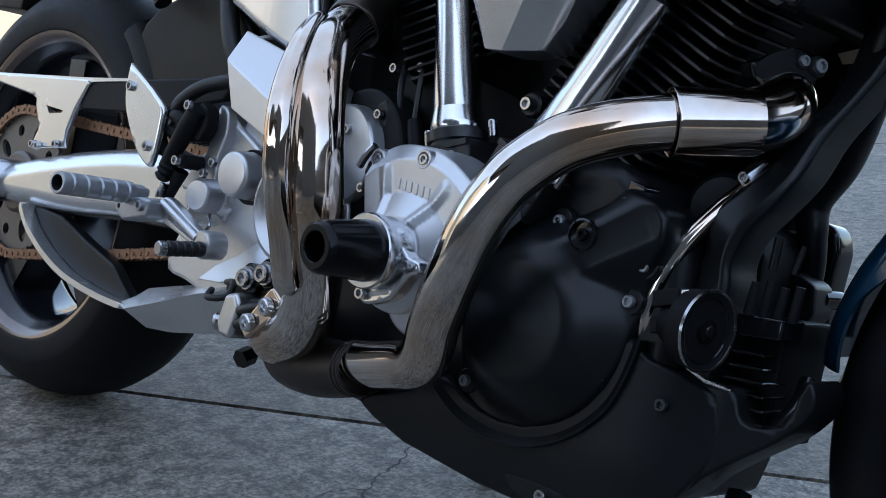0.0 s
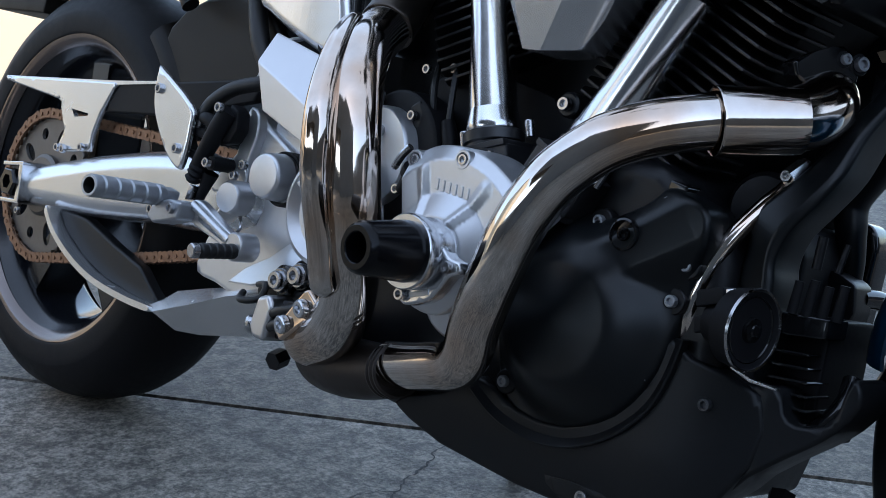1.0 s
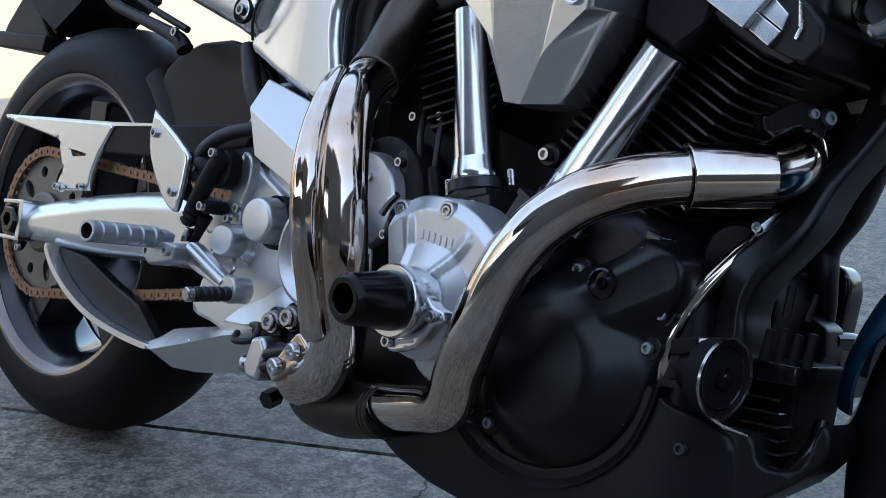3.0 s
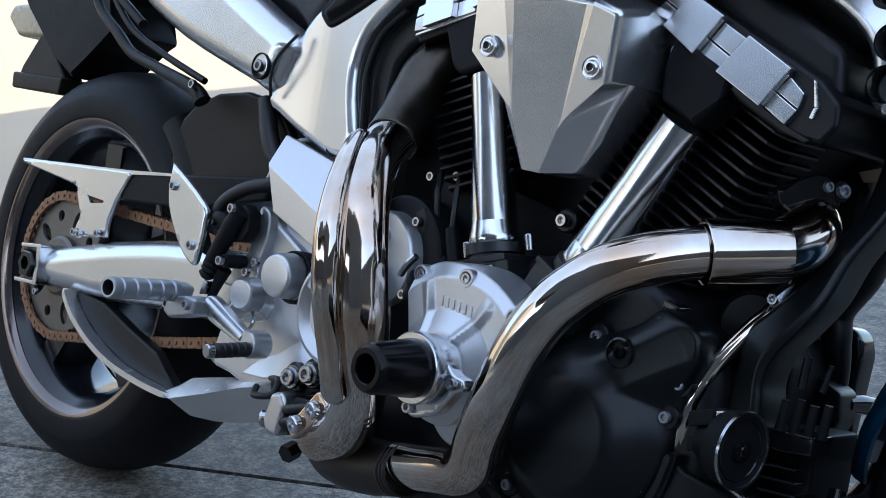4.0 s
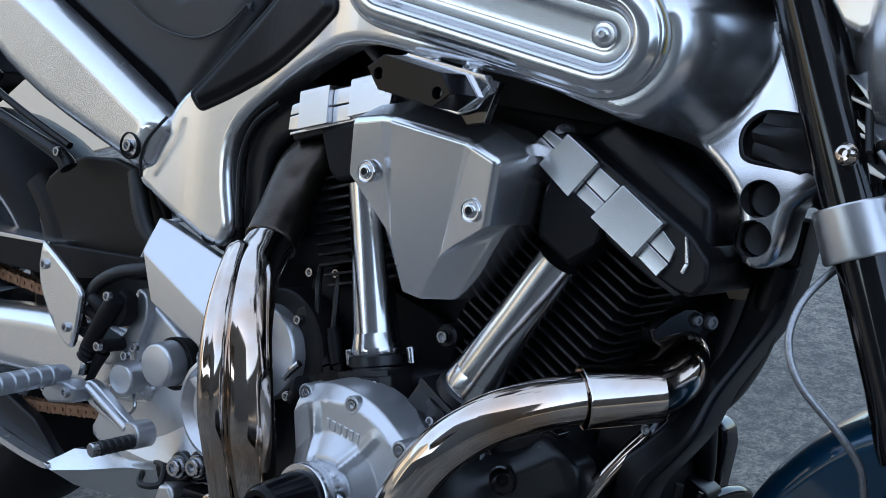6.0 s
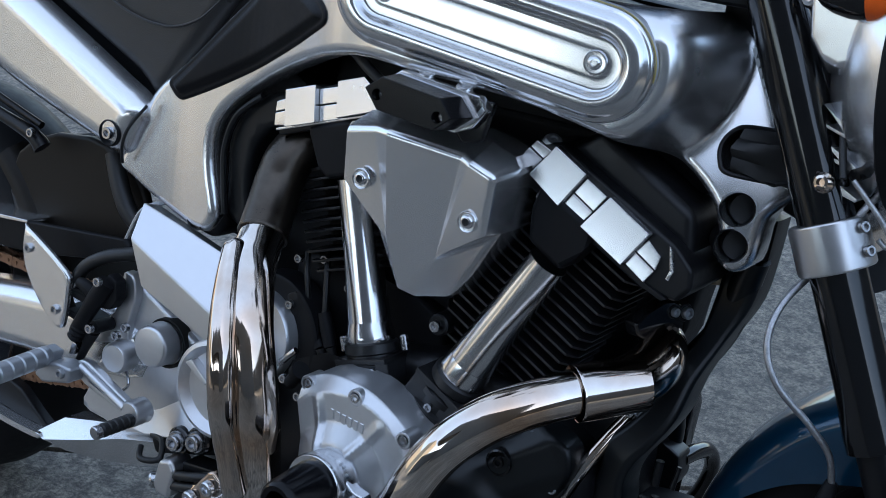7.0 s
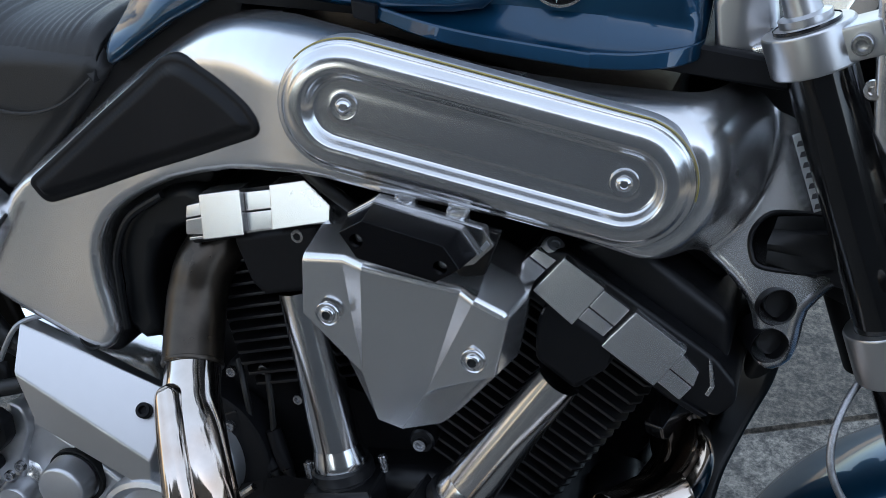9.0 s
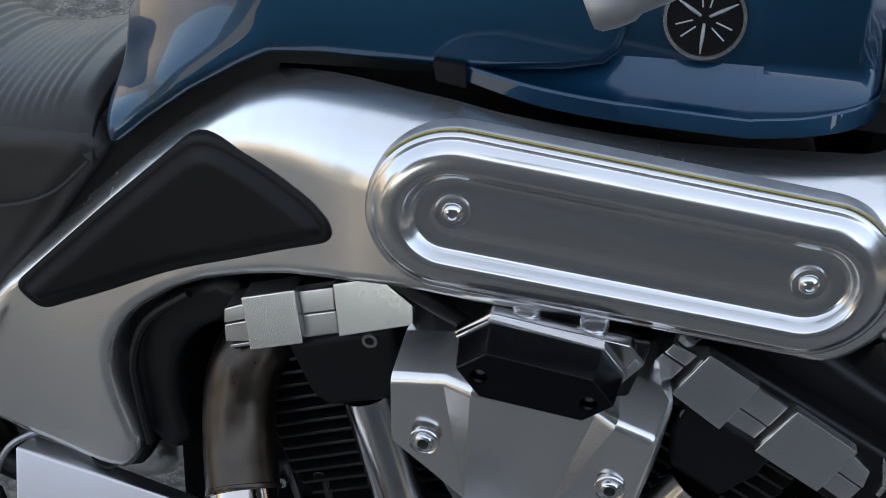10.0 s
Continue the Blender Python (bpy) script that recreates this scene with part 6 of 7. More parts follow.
part("inner_duct", panel([(0.61, 0.56), (0.604, 0.61), (0.600, 0.65), (0.612, 0.685), (0.65, 0.72), (0.69, 0.73), (0.695, 0.70), (0.66, 0.68), (0.64, 0.65), (0.638, 0.60), (0.645, 0.56)], lambda x, z: -0.11, 0.06, 0.01, 0.01, 2), PAN, fr, "matt black inner duct")
part("bead", tube([(0.615, -0.12, 0.57), (0.609, -0.12, 0.61), (0.606, -0.12, 0.65), (0.62, -0.12, 0.69), (0.655, -0.12, 0.72)], 0.004, 8), PAN, fr)
# dark fill added between seat, tank and frame
part("seat_filler", prism([(0.49, 0.69), (0.56, 0.75), (0.63, 0.82), (0.72, 0.885), (0.73, 0.925), (0.66, 0.905), (0.60, 0.86), (0.52, 0.80)], -0.098, 0.10, 0.008), PLASTIC, fr)
part("frame_backing", prism([(0.60, 0.78), (0.70, 0.80), (0.86, 0.81), (1.08, 0.785), (1.10, 0.80), (1.10, 0.87), (0.9, 0.895), (0.72, 0.88)], -0.10, 0.16, 0.01), PLASTIC, fr)

# dark plates added inside the bike to keep its openings dark
part("far_side_filler", prism([(-0.10, 0.86), (0.10, 0.765), (0.26, 0.690), (0.42, 0.635), (0.56, 0.56), (0.60, 0.47), (0.62, 0.40), (0.80, 0.40), (0.84, 0.62), (0.86, 0.72), (1.12, 0.72), (1.19, 0.70), (1.22, 0.80), (1.18, 0.88), (0.78, 0.90), (0.66, 0.86), (0.52, 0.76), (0.25, 0.83), (0.0, 0.89)], 0.115, 0.15, 0.01), PLASTIC, fr, "dark filler in place of the frame's far side")
part("rail_filler", prism([(0.05, 0.795), (0.20, 0.735), (0.40, 0.655), (0.50, 0.62), (0.62, 0.64), (0.70, 0.74), (0.62, 0.78), (0.50, 0.72), (0.26, 0.80), (0.08, 0.88)], -0.095, 0.10, 0.008), PLASTIC, fr)

# long oval cover: rings of a fixed width round the line between its screws
def oval_shell():
    prof = [(0.0538, 0.020), (0.0538, 0.0105), (0.0530, 0.0088), (0.0515, 0.0080), (0.0500, 0.0076), (0.0490, 0.0068), (0.0475, 0.0048), (0.0450, 0.0024), (0.0420, 0.0008), (0.0385, 0.0), (0.0345, -0.0003), (0.0320, 0.0), (0.0302, 0.0012), (0.0285, 0.0036), (0.0270, 0.0062), (0.0255, 0.0082), (0.0238, 0.0092), (0.0220, 0.0095), (0.0160, 0.0095), (0.0140, 0.00945), (0.0125, 0.0092), (0.0110, 0.0090), (0.0060, 0.0089)]
    bm = bmesh.new()
    rings = []
    t = math.atan2(OV_B[1] - OV_A[1], OV_B[0] - OV_A[0])
    for d, y in prof:
        ring = []
        for c, o, s0 in ((OV_A, OV_B, math.pi / 2), (OV_B, OV_A, -math.pi / 2)):
            for i in range(33):
                w = t + s0 + math.pi * i / 32
                ring.append((c[0] + d * math.cos(w), c[1] + d * math.sin(w)))
            e = np.array([math.cos(t + s0 + math.pi), math.sin(t + s0 + math.pi)]) * d
            for i in range(1, 24):
                q = c + (o - c) * i / 24 + e
                ring.append((q[0], q[1]))
        rings.append([bm.verts.new((x, -0.228 + (x - 0.870) * 0.136 + y, z)) for x, z in ring])
    n = len(rings[0])
    for r0, r1 in zip(rings, rings[1:]):
        for i in range(n):
            bm.faces.new((r0[i], r0[(i + 1) % n], r1[(i + 1) % n], r1[i]))
    bm.faces.new(rings[-1])
    return bm


oval = part("air_box_cover", oval_shell(), COVER, bike, "long oval satin metal cover with a pressed channel", sharp=80)
part("rim_gasket", panel(stadium(OV_A, OV_B, 0.0550), lambda x, z: -0.213 + (x - 0.870) * 0.136, 0.012, 0.002, 0.02, 0), PEG, oval)
t_ov = math.atan2(OV_B[1] - OV_A[1], OV_B[0] - OV_A[0])
seal = [tuple(OV_A + 0.0546 * np.array([math.cos(t_ov + radians(w)), math.sin(t_ov + radians(w))])) for w in range(150, 89, -10)] + [tuple(OV_A + (OV_B - OV_A) * f + 0.0546 * np.array([-math.sin(t_ov), math.cos(t_ov)])) for f in (0.25, 0.5, 0.75)] + [tuple(OV_B + 0.0546 * np.array([math.cos(t_ov + radians(w)), math.sin(t_ov + radians(w))])) for w in range(90, -1, -10)]
part("rim_seal", tube([(x, -0.2155 + (x - 0.870) * 0.136, z) for x, z in seal], 0.0007, 6), YELLOW, oval, "thin yellow rubber seal")
for p, c in (((0.869, -0.2215, 0.8715), 0), ((1.089, -0.193, 0.8395), 1)):
    part("screw_seat", lathe([(-0.004, 0.0118), (-0.0010, 0.0112), (-0.0002, 0.0105), (-0.0004, 0.0095), (-0.0006, 0.0)], p, (0.136, -1, 0), 32), COVER, oval)
    part("dome_screw", lathe([(-0.002, 0.0070), (0.0008, 0.0068), (0.0026, 0.0052), (0.0033, 0.0032), (0.0015, 0.0028), (0.0015, 0)], p, (0.136, -1, 0), 28), POLISHED, oval)

# black knee pad set in the frame
def rounded(poly, r, n=6):
    """The polygon with every corner turned into an arc-like bend."""
    out = []
    for i, (p, rr) in enumerate(zip(poly, r)):
        p, a, b = Vector(p), Vector(poly[i - 1]), Vector(poly[(i + 1) % len(poly)])
        a, b = p + (a - p).normalized() * rr, p + (b - p).normalized() * rr
        out += [tuple(a * (1 - t) ** 2 + p * 2 * t * (1 - t) + b * t * t) for t in (k / n for k in range(n + 1))]
    return out


inf = rounded([(0.5165, 0.711), (0.600, 0.795), (0.680, 0.872), (0.735, 0.8605), (0.776, 0.847), (0.793, 0.828), (0.710, 0.780), (0.590, 0.7155), (0.537, 0.690)], [0.010, 0.02, 0.026, 0.015, 0.014, 0.018, 0.03, 0.02, 0.012])


def pad_face(x, z):
    d = float(dist_to(inf, np.array([[x, z]]))[0])
    return frame_y(x) - 0.0035 - 0.0075 * ease((d - 0.006) / 0.010)


infill = part("knee_pad", panel(inf, pad_face, 0.012, 0.005, 0.0032, 0), PLASTIC, bike, "matt black triangular knee pad set in the frame", sharp=60)

# rear subframe rail
rail = part("subframe_rail", panel([(0.468, 0.606), (0.425, 0.617), (0.35, 0.638), (0.264, 0.664), (0.18, 0.70), (0.10, 0.745), (-0.02, 0.80), (-0.15, 0.85), (-0.15, 0.91), (0.0, 0.89), (0.135, 0.84), (0.258, 0.790), (0.362, 0.743), (0.44, 0.706), (0.497, 0.676), (0.488, 0.64)], lambda x, z: -0.156, 0.012, 0.03, 0.01, 2), SILVER, bike, "wide satin silver subframe rail", sharp=60)
part("rail_mouth", lathe([(-0.004, 0.0165), (0.001, 0.0165), (0.002, 0.015), (-0.006, 0.013), (-0.006, 0)], (0.454, -0.156, 0.637)), PLASTIC, rail)
screw((0.454, -0.155, 0.637), 0.0085, rail)
part("joint_gap", tube([(0.470, -0.146, 0.603), (0.476, -0.155, 0.625), (0.487, -0.158, 0.65), (0.503, -0.146, 0.680)], 0.002, 8), HOLE_SHADE, rail)

# seat
def seat_face(x, z):
    return -0.118 + 0.35 * max(0.0, z - 0.83)


seat = part("seat", panel([(0.49, 0.685), (0.53, 0.735), (0.590, 0.819), (0.592, 0.836), (0.576, 0.850), (0.52, 0.843), (0.46, 0.836), (0.40, 0.856), (0.25, 0.885), (0.10, 0.90), (0.0, 0.90), (0.13, 0.85), (0.26, 0.793), (0.37, 0.745), (0.45, 0.71)], seat_face, 0.2, 0.022, 0.012, 3), SEAT, bike, "black grained vinyl rider seat")
part("seat_piping", tube([(0.585, -0.122, 0.822), (0.55, -0.124, 0.79), (0.50, -0.124, 0.775), (0.43, -0.124, 0.785), (0.36, -0.123, 0.82)], 0.0016, 8), SEAT, seat)


def seat_top():
    """The ribbed cushion: a lofted hump with fine cross ribs."""
    bm = bmesh.new()
    rows = []
    for i in range(181):
        x = 0.20 + 0.385 * i / 180
        top = float(np.interp(x, [0.20, 0.34, 0.40, 0.44, 0.47, 0.506, 0.55, 0.575, 0.585], [0.945, 0.912, 0.888, 0.866, 0.856, 0.862, 0.874, 0.876, 0.866]))
        rib = 0.0011 * math.sin(2 * math.pi * x / 0.0085) if x < 0.56 else 0.0
        row = []
        for k in range(15):
            w = math.pi * k / 14
            row.append(bm.verts.new((x, -0.112 * math.cos(w) if k not in (0, 14) else -0.116 * math.cos(w), top - 0.05 + (0.05 + rib) * math.sin(w) ** 0.55)))
        rows.append(row)
    for r0, r1 in zip(rows, rows[1:]):
        for k in range(14):
            bm.faces.new((r0[k], r0[k + 1], r1[k + 1], r1[k]))
    bm.faces.new(rows[-1])
    return bm


part("seat_top", seat_top(), SEAT, seat, "ribbed seat top", sharp=80)

# ---- tank ----
tank_low = table((0.56, 0.815), (0.60, 0.85), (0.66, 0.89), (0.72, 0.92), (0.85, 0.924), (0.95, 0.938), (1.0, 0.945))
tank_back = table((0.80, 0.604), (0.862, 0.592), (0.887, 0.586), (0.91, 0.586), (0.94, 0.604), (0.996, 0.663), (1.055, 0.735), (1.10, 0.79))


def tank_face(x, z):
    e = max(0.0, z - soft(tank_low, x, 0.04) + 0.004)
    tail = ease((0.735 - x) / 0.09)
    y = -0.122 + 1.1 * e * e - 0.06 * e
    # above a crease the tail turns in and up towards the seat, and rolls over to face the rear
    q = e - 0.022
    y += 0.50 * tail * (q + math.sqrt(q * q + 0.00003)) / 2
    y += 0.20 * max(0.0, 0.735 - x) ** 2 / 0.13 * ease(e / 0.05)
    s = (x - soft(tank_back, z, 0.03)) * 0.8
    return y + 0.022 * max(0.0, 1.0 - s / 0.060) ** 2 * ease((z - 0.84) / 0.05)


tank = part("fuel_tank", panel([(0.582, 0.910), (0.586, 0.887), (0.592, 0.862), (0.600, 0.838), (0.604, 0.835), (0.630, 0.858), (0.664, 0.885), (0.700, 0.908), (0.722, 0.9195), (0.76, 0.923), (0.832, 0.923), (0.88, 0.9255), (0.92, 0.931), (0.946, 0.938), (0.955, 0.948), (0.959, 0.965), (0.958, 1.05), (0.85, 1.07), (0.735, 1.055), (0.663, 0.996), (0.604, 0.940)], tank_face, 0.10, 0.009, 0.005, 0), BLUE, bike, "dark blue metallic fuel tank", sharp=70)


def scoop_bm():
    """A knife lip, a flat shelf behind it and the tank's flank, as one lofted shell."""
    # x; lip below (y, z), lip above (y, z), foot of the flank (y, z)
    st = [(0.857, -0.122, 0.918, -0.120, 0.927, -0.105, 0.930), (0.864, -0.126, 0.9165, -0.124, 0.9275, -0.104, 0.9315), (0.907, -0.138, 0.912, -0.1355, 0.9245, -0.103, 0.936), (0.960, -0.144, 0.9105, -0.1415, 0.923, -0.104, 0.941), (1.034, -0.1468, 0.9105, -0.1438, 0.9228, -0.1065, 0.9445), (1.0425, -0.147, 0.911, -0.144, 0.9235, -0.107, 0.945), (1.044, -0.1465, 0.911, -0.1435, 0.9235, -0.107, 0.945), (1.075, -0.140, 0.913, -0.137, 0.926, -0.106, 0.946), (1.103, -0.129, 0.9165, -0.126, 0.931, -0.104, 0.946), (1.118, -0.116, 0.920, -0.113, 0.934, -0.100, 0.946), (1.124, -0.100, 0.922, -0.098, 0.936, -0.085, 0.946)]
    # even stations along the lip, with its corner kept
    c = 5
    fine = [tuple(q) for q in spline(st[:c + 1], 8)][:-1] + [tuple(q) for q in spline(st[c + 1:], 8)]
    bm = bmesh.new()
    rings = []
    for x, y0, z0, y1, z1, y2, z2 in fine:
        q = [(-0.07, z0 + 0.010), (y0 + 0.02, z0 + 0.001), (y0 + 0.0015, z0), (y0, z0 + 0.0015), (y1 - 0.0005, z1 - 0.0015), (y1 + 0.001, z1), (y1 + 0.003, z1 + 0.0004)]
        # shelf, then a rounded foot and the flank
        for f in (0.1, 0.22, 0.36, 0.5, 0.64, 0.78, 0.9):
            q.append((y1 + (y2 - y1) * f, z1 - 0.0065 * math.sin(math.pi * f) + (z2 - z1) * f * f))
        edge = min(1.0, max(0.0, (1.124 - x) / 0.02))
        lean = 0.10 + 0.6 * (1 - edge)
        for h in (0.0, 0.004, 0.010, 0.025, 0.05, 0.08, 0.12):
            q.append((y2 + lean * h - 0.004 * math.sin(math.pi * min(1.0, h / 0.09)), z2 + h))
        rings.append([bm.verts.new((x, a, b)) for a, b in q])
    for r0, r1 in zip(rings, rings[1:]):
        for k in range(len(r0) - 1):
            bm.faces.new((r0[k], r1[k], r1[k + 1], r0[k + 1]))
    bm.faces.new(rings[0] + [bm.verts.new((0.857, -0.05, 1.05)), bm.verts.new((0.857, -0.05, 0.93))])
    bm.faces.new((rings[-1] + [bm.verts.new((1.124, -0.04, 1.06)), bm.verts.new((1.124, -0.04, 0.93))])[::-1])
    return bm


part("tank_scoop", scoop_bm(), BLUE, tank, "blue side scoop with a sharp lower lip", sharp=33)
bd = Vector((0, -0.98, 0.17)).normalized()
bc = Vector((1.005, -0.1085, 0.973))
badge = part("tank_badge", lathe([(-0.004, 0.0262), (0.001, 0.0262), (0.0025, 0.0255), (0.0025, 0.0238), (0.0012, 0.0232), (0.0012, 0)], bc, bd, 48), GLOSS, tank, "round black badge with a chromed ring")
part("badge_ring", lathe([(0.001, 0.0266), (0.0032, 0.0260), (0.0032, 0.0238), (0.001, 0.0234)], bc, bd, 48), POLISHED, badge)
bu = Vector((1, 0, 0))
bw = bu.cross(bd).normalized()
for k in range(3):
    a = radians(90 + 120 * k)
    dirv = bu * math.cos(a) + bw * math.sin(a)
    nrm = bu * -math.sin(a) + bw * math.cos(a)
    c0 = bc + bd * 0.0016
    part("badge_bar", tube([c0 + dirv * 0.003, c0 + dirv * 0.012, c0 + dirv * 0.0225], [0.0010, 0.0013, 0.0004], 8), PEG, badge)
    for s_ in (-1, 1):
        part("badge_line", tube([c0 - dirv * 0.007 + nrm * 0.0022 * s_, c0 - dirv * 0.018 + nrm * 0.0042 * s_], 0.0006, 6), PEG, badge)
# black blocks added to darken the gap that the tank overhangs
part("gap_filler", prism([(0.60, 0.835), (0.66, 0.880), (0.72, 0.912), (0.86, 0.916), (1.05, 0.908), (1.20, 0.905), (1.20, 0.93), (0.86, 0.94), (0.70, 0.93), (0.61, 0.87)], -0.104, 0.12, 0.004), PLASTIC, tank)
part("gap_dark_shelf", prism([(0.76, 0.880), (0.80, 0.897), (0.86, 0.897), (0.96, 0.884), (1.04, 0.878), (1.09, 0.878), (1.09, 0.862), (0.96, 0.866), (0.80, 0.872)], -0.150, -0.09, 0.004), PLASTIC, tank)
part("lip_bracket", prism([(0.835, 0.932), (0.858, 0.930), (0.859, 0.914), (0.838, 0.917)], -0.128, -0.10, 0.002), PLASTIC, tank)
part("tank_core", prism([(0.65, 0.92), (0.95, 0.93), (1.12, 0.93), (1.13, 1.05), (0.95, 1.08), (0.75, 1.06)], -0.065, 0.11, 0.02), BLUE, tank)
grip = part("bar_end", lathe([(0.0, 0.0), (0.0, 0.010), (0.003, 0.0125), (0.010, 0.0135), (0.018, 0.0135), (0.022, 0.0115), (0.07, 0.0115)], (0.943, -0.35, 1.051), (0.85, 0.15, 0.42), 28), PEG, bike, "grey alloy brake lever end with a rounded tip")
knob = part("lever_end", lathe([(0.0, 0.0), (0.0, 0.005), (0.003, 0.0085), (0.010, 0.0095), (0.016, 0.0085), (0.020, 0.006), (0.024, 0.005)], (1.081, -0.380, 1.046), (0.05, 0.1, 1.0), 20), GLOSS, bike, "black lever tip with gold cables above it")
part("gold_cable", tube([(1.083, -0.376, 1.068), (1.084, -0.374, 1.095), (1.090, -0.37, 1.13)], 0.0028, 8), GOLD, knob)
part("black_cable", tube([(1.080, -0.374, 1.068), (1.079, -0.372, 1.095), (1.084, -0.368, 1.13)], 0.0030, 8), GLOSS, knob)

# crash pad under the frame
pad_poly = [(0.8812, 0.7798), (0.8996, 0.7934), (0.9663, 0.7855), (0.9810, 0.7687), (0.9628, 0.7541), (0.8974, 0.7608)]
bores = [(0.8959, 0.7755), (0.9655, 0.7671)]
grow = lambda poly, k: [(0.931 + (x - 0.931) * k, 0.774 + (z - 0.774) * k) for x, z in poly]


def pad_bm():
    """A hexagonal block with slanted sides and two deep round bores in its face."""
    bm = bmesh.new()
    y0, y1 = -0.2515, -0.2170
    rims = [circle(c, 0.0058, 24) for c in bores]
    pts, edges = [Vector(q) for q in pad_poly], [(i, (i + 1) % 6) for i in range(6)]
    for rim in rims:
        b = len(pts)
        pts += [Vector(q) for q in rim]
        edges += [(b + i, b + (i + 1) % 24) for i in range(24)]
    vo, eo, fo, *_ = geo.delaunay_2d_cdt(pts, edges, [], 0, 1e-7)
    v = [bm.verts.new((q.x, y0, q.y)) for q in vo]
    for t in fo:
        c = sum((vo[i] for i in t), Vector((0, 0))) / len(t)
        if not any(inside(rim, np.array([[c.x, c.y]]))[0] for rim in rims):
            bm.faces.new([v[i] for i in t])
    for k in range(2):
        ring = v[6 + 24 * k:30 + 24 * k]
        low = [bm.verts.new((q.co.x, y0 + 0.014, q.co.z)) for q in ring]
        for i in range(24):
            bm.faces.new((ring[i], ring[(i + 1) % 24], low[(i + 1) % 24], low[i]))
        bm.faces.new(low)
    b = [bm.verts.new((x, y1, z)) for x, z in grow(pad_poly, 1.09)]
    for i in range(6):
        bm.faces.new((v[i], b[i], b[(i + 1) % 6], v[(i + 1) % 6]))
    bm.faces.new(b[::-1])
    bmesh.ops.recalc_face_normals(bm, faces=bm.faces)
    front = [e for e in bm.edges if len(e.link_faces) == 2 and e.calc_face_angle(0) > radians(25) and not any(abs((q.co - Vector((c[0], q.co.y, c[1]))).length - 0.0058) < 0.0004 for q in e.verts for c in bores)]
    bmesh.ops.bevel(bm, geom=front, offset=0.0008, segments=2, profile=0.5, affect="EDGES", clamp_overlap=True)
    return bm


pad = part("crash_pad", pad_bm(), NYLON, bike, "black hexagonal crash pad on a polished alloy mount", sharp=20)
part("pad_mount", prism([(0.873, 0.7800), (0.8965, 0.7985), (0.9680, 0.7905), (0.9868, 0.7893), (0.9975, 0.7765), (0.9830, 0.7570), (0.9640, 0.7490), (0.8955, 0.7565)], -0.2125, -0.2010, 0.0012, 2), POLISHED, pad, "polished alloy mount plate", sharp=20)
part("mount_step", prism(grow(pad_poly, 1.13), -0.2178, -0.2110, 0.0010, 2), POLISHED, pad, sharp=20)
part("mount_mark", prism([(0.9865, 0.7725), (0.9895, 0.7695), (0.9940, 0.7765), (0.9910, 0.7800)], -0.2131, -0.2115, 0.0003, 1), PEG, pad)
for c in bores:
    screw((c[0], -0.2395, c[1]), 0.0046, pad, mat_=POLISHED)
for x, z in ((0.918, 0.793), (0.962, 0.788)):
    part("mount_spacer", lathe([(-0.012, 0.0100), (0.006, 0.0100), (0.0072, 0.0094), (0.0076, 0.0084), (0.0060, 0.0070), (0.0060, 0)], (x, -0.196, z), (0, -0.35, 0.94), 28), POLISHED, pad)
part("mount_stay", prism([(0.92, 0.79), (1.0, 0.785), (0.99, 0.745), (0.97, 0.74)], -0.205, -0.195, 0.002), GLOSS, pad)
part("braided_cable", tube([(0.80, -0.16, 0.80), (0.83, -0.17, 0.785), (0.86, -0.165, 0.765), (0.88, -0.15, 0.745)], 0.006, 10), SMOOTH_RUBBER, pad)

# ---- tail ----
tail = part("tail_unit", prism([(-0.335, 0.80), (-0.345, 0.735), (-0.30, 0.700), (-0.239, 0.655), (-0.200, 0.625), (-0.141, 0.592), (-0.098, 0.644), (-0.03, 0.673), (-0.07, 0.72), (-0.02, 0.80)], -0.06, 0.06, 0.008), PLASTIC, bike, "black tail unit with plate holder and lamps")
part("plate_holder", panel([(-0.313, 0.578), (-0.300, 0.605), (-0.250, 0.665), (-0.205, 0.635), (-0.160, 0.588)], lambda x, z: -0.058, 0.03, 0.004, 0.012, 0), HUGGER, tail, "brownish translucent plate bracket")
part("plate_lip", prism([(-0.315, 0.592), (-0.157, 0.592), (-0.162, 0.565), (-0.313, 0.565)], -0.066, 0.02, 0.004), HUGGER, tail)
part("rear_lamp", prism([(-0.403, 0.684), (-0.386, 0.708), (-0.320, 0.712), (-0.262, 0.700), (-0.25, 0.672), (-0.275, 0.655), (-0.36, 0.653)], -0.045, 0.03, 0.010, 3), mat("pale rear lamp lens", (0.42, 0.34, 0.22), 0.25, 0.0, 0.1, 40), tail, "pale rear lamp")
part("lamp_bracket", prism([(-0.33, 0.74), (-0.30, 0.73), (-0.255, 0.68), (-0.262, 0.665), (-0.29, 0.69)], -0.058, 0.02, 0.003), PEG, tail)
hng = part("peg_hanger", tube([(0.14, -0.125, 0.68), (0.05, -0.13, 0.728), (0.025, -0.132, 0.718), (0.04, -0.132, 0.695), (0.09, -0.132, 0.665), (0.135, -0.132, 0.638), (0.20, -0.132, 0.622), (0.29, -0.131, 0.600), (0.31, -0.128, 0.585)], [0.007, 0.007, 0.007, 0.007, 0.008, 0.008, 0.008, 0.010, 0.012], 12), BLACK, bike, "black passenger footrest hanger")
part("hanger_rod", tube([(0.06, -0.128, 0.718), (0.12, -0.128, 0.672), (0.2, -0.126, 0.642), (0.30, -0.122, 0.612)], 0.005, 10), BLACK, hng)
screw((0.305, -0.142, 0.605), 0.007, hng)
part("shock_mount", prism([(0.29, 0.585), (0.44, 0.62), (0.47, 0.60), (0.42, 0.54), (0.36, 0.53), (0.31, 0.56)], -0.08, 0.05, 0.008), BLACK, hng)
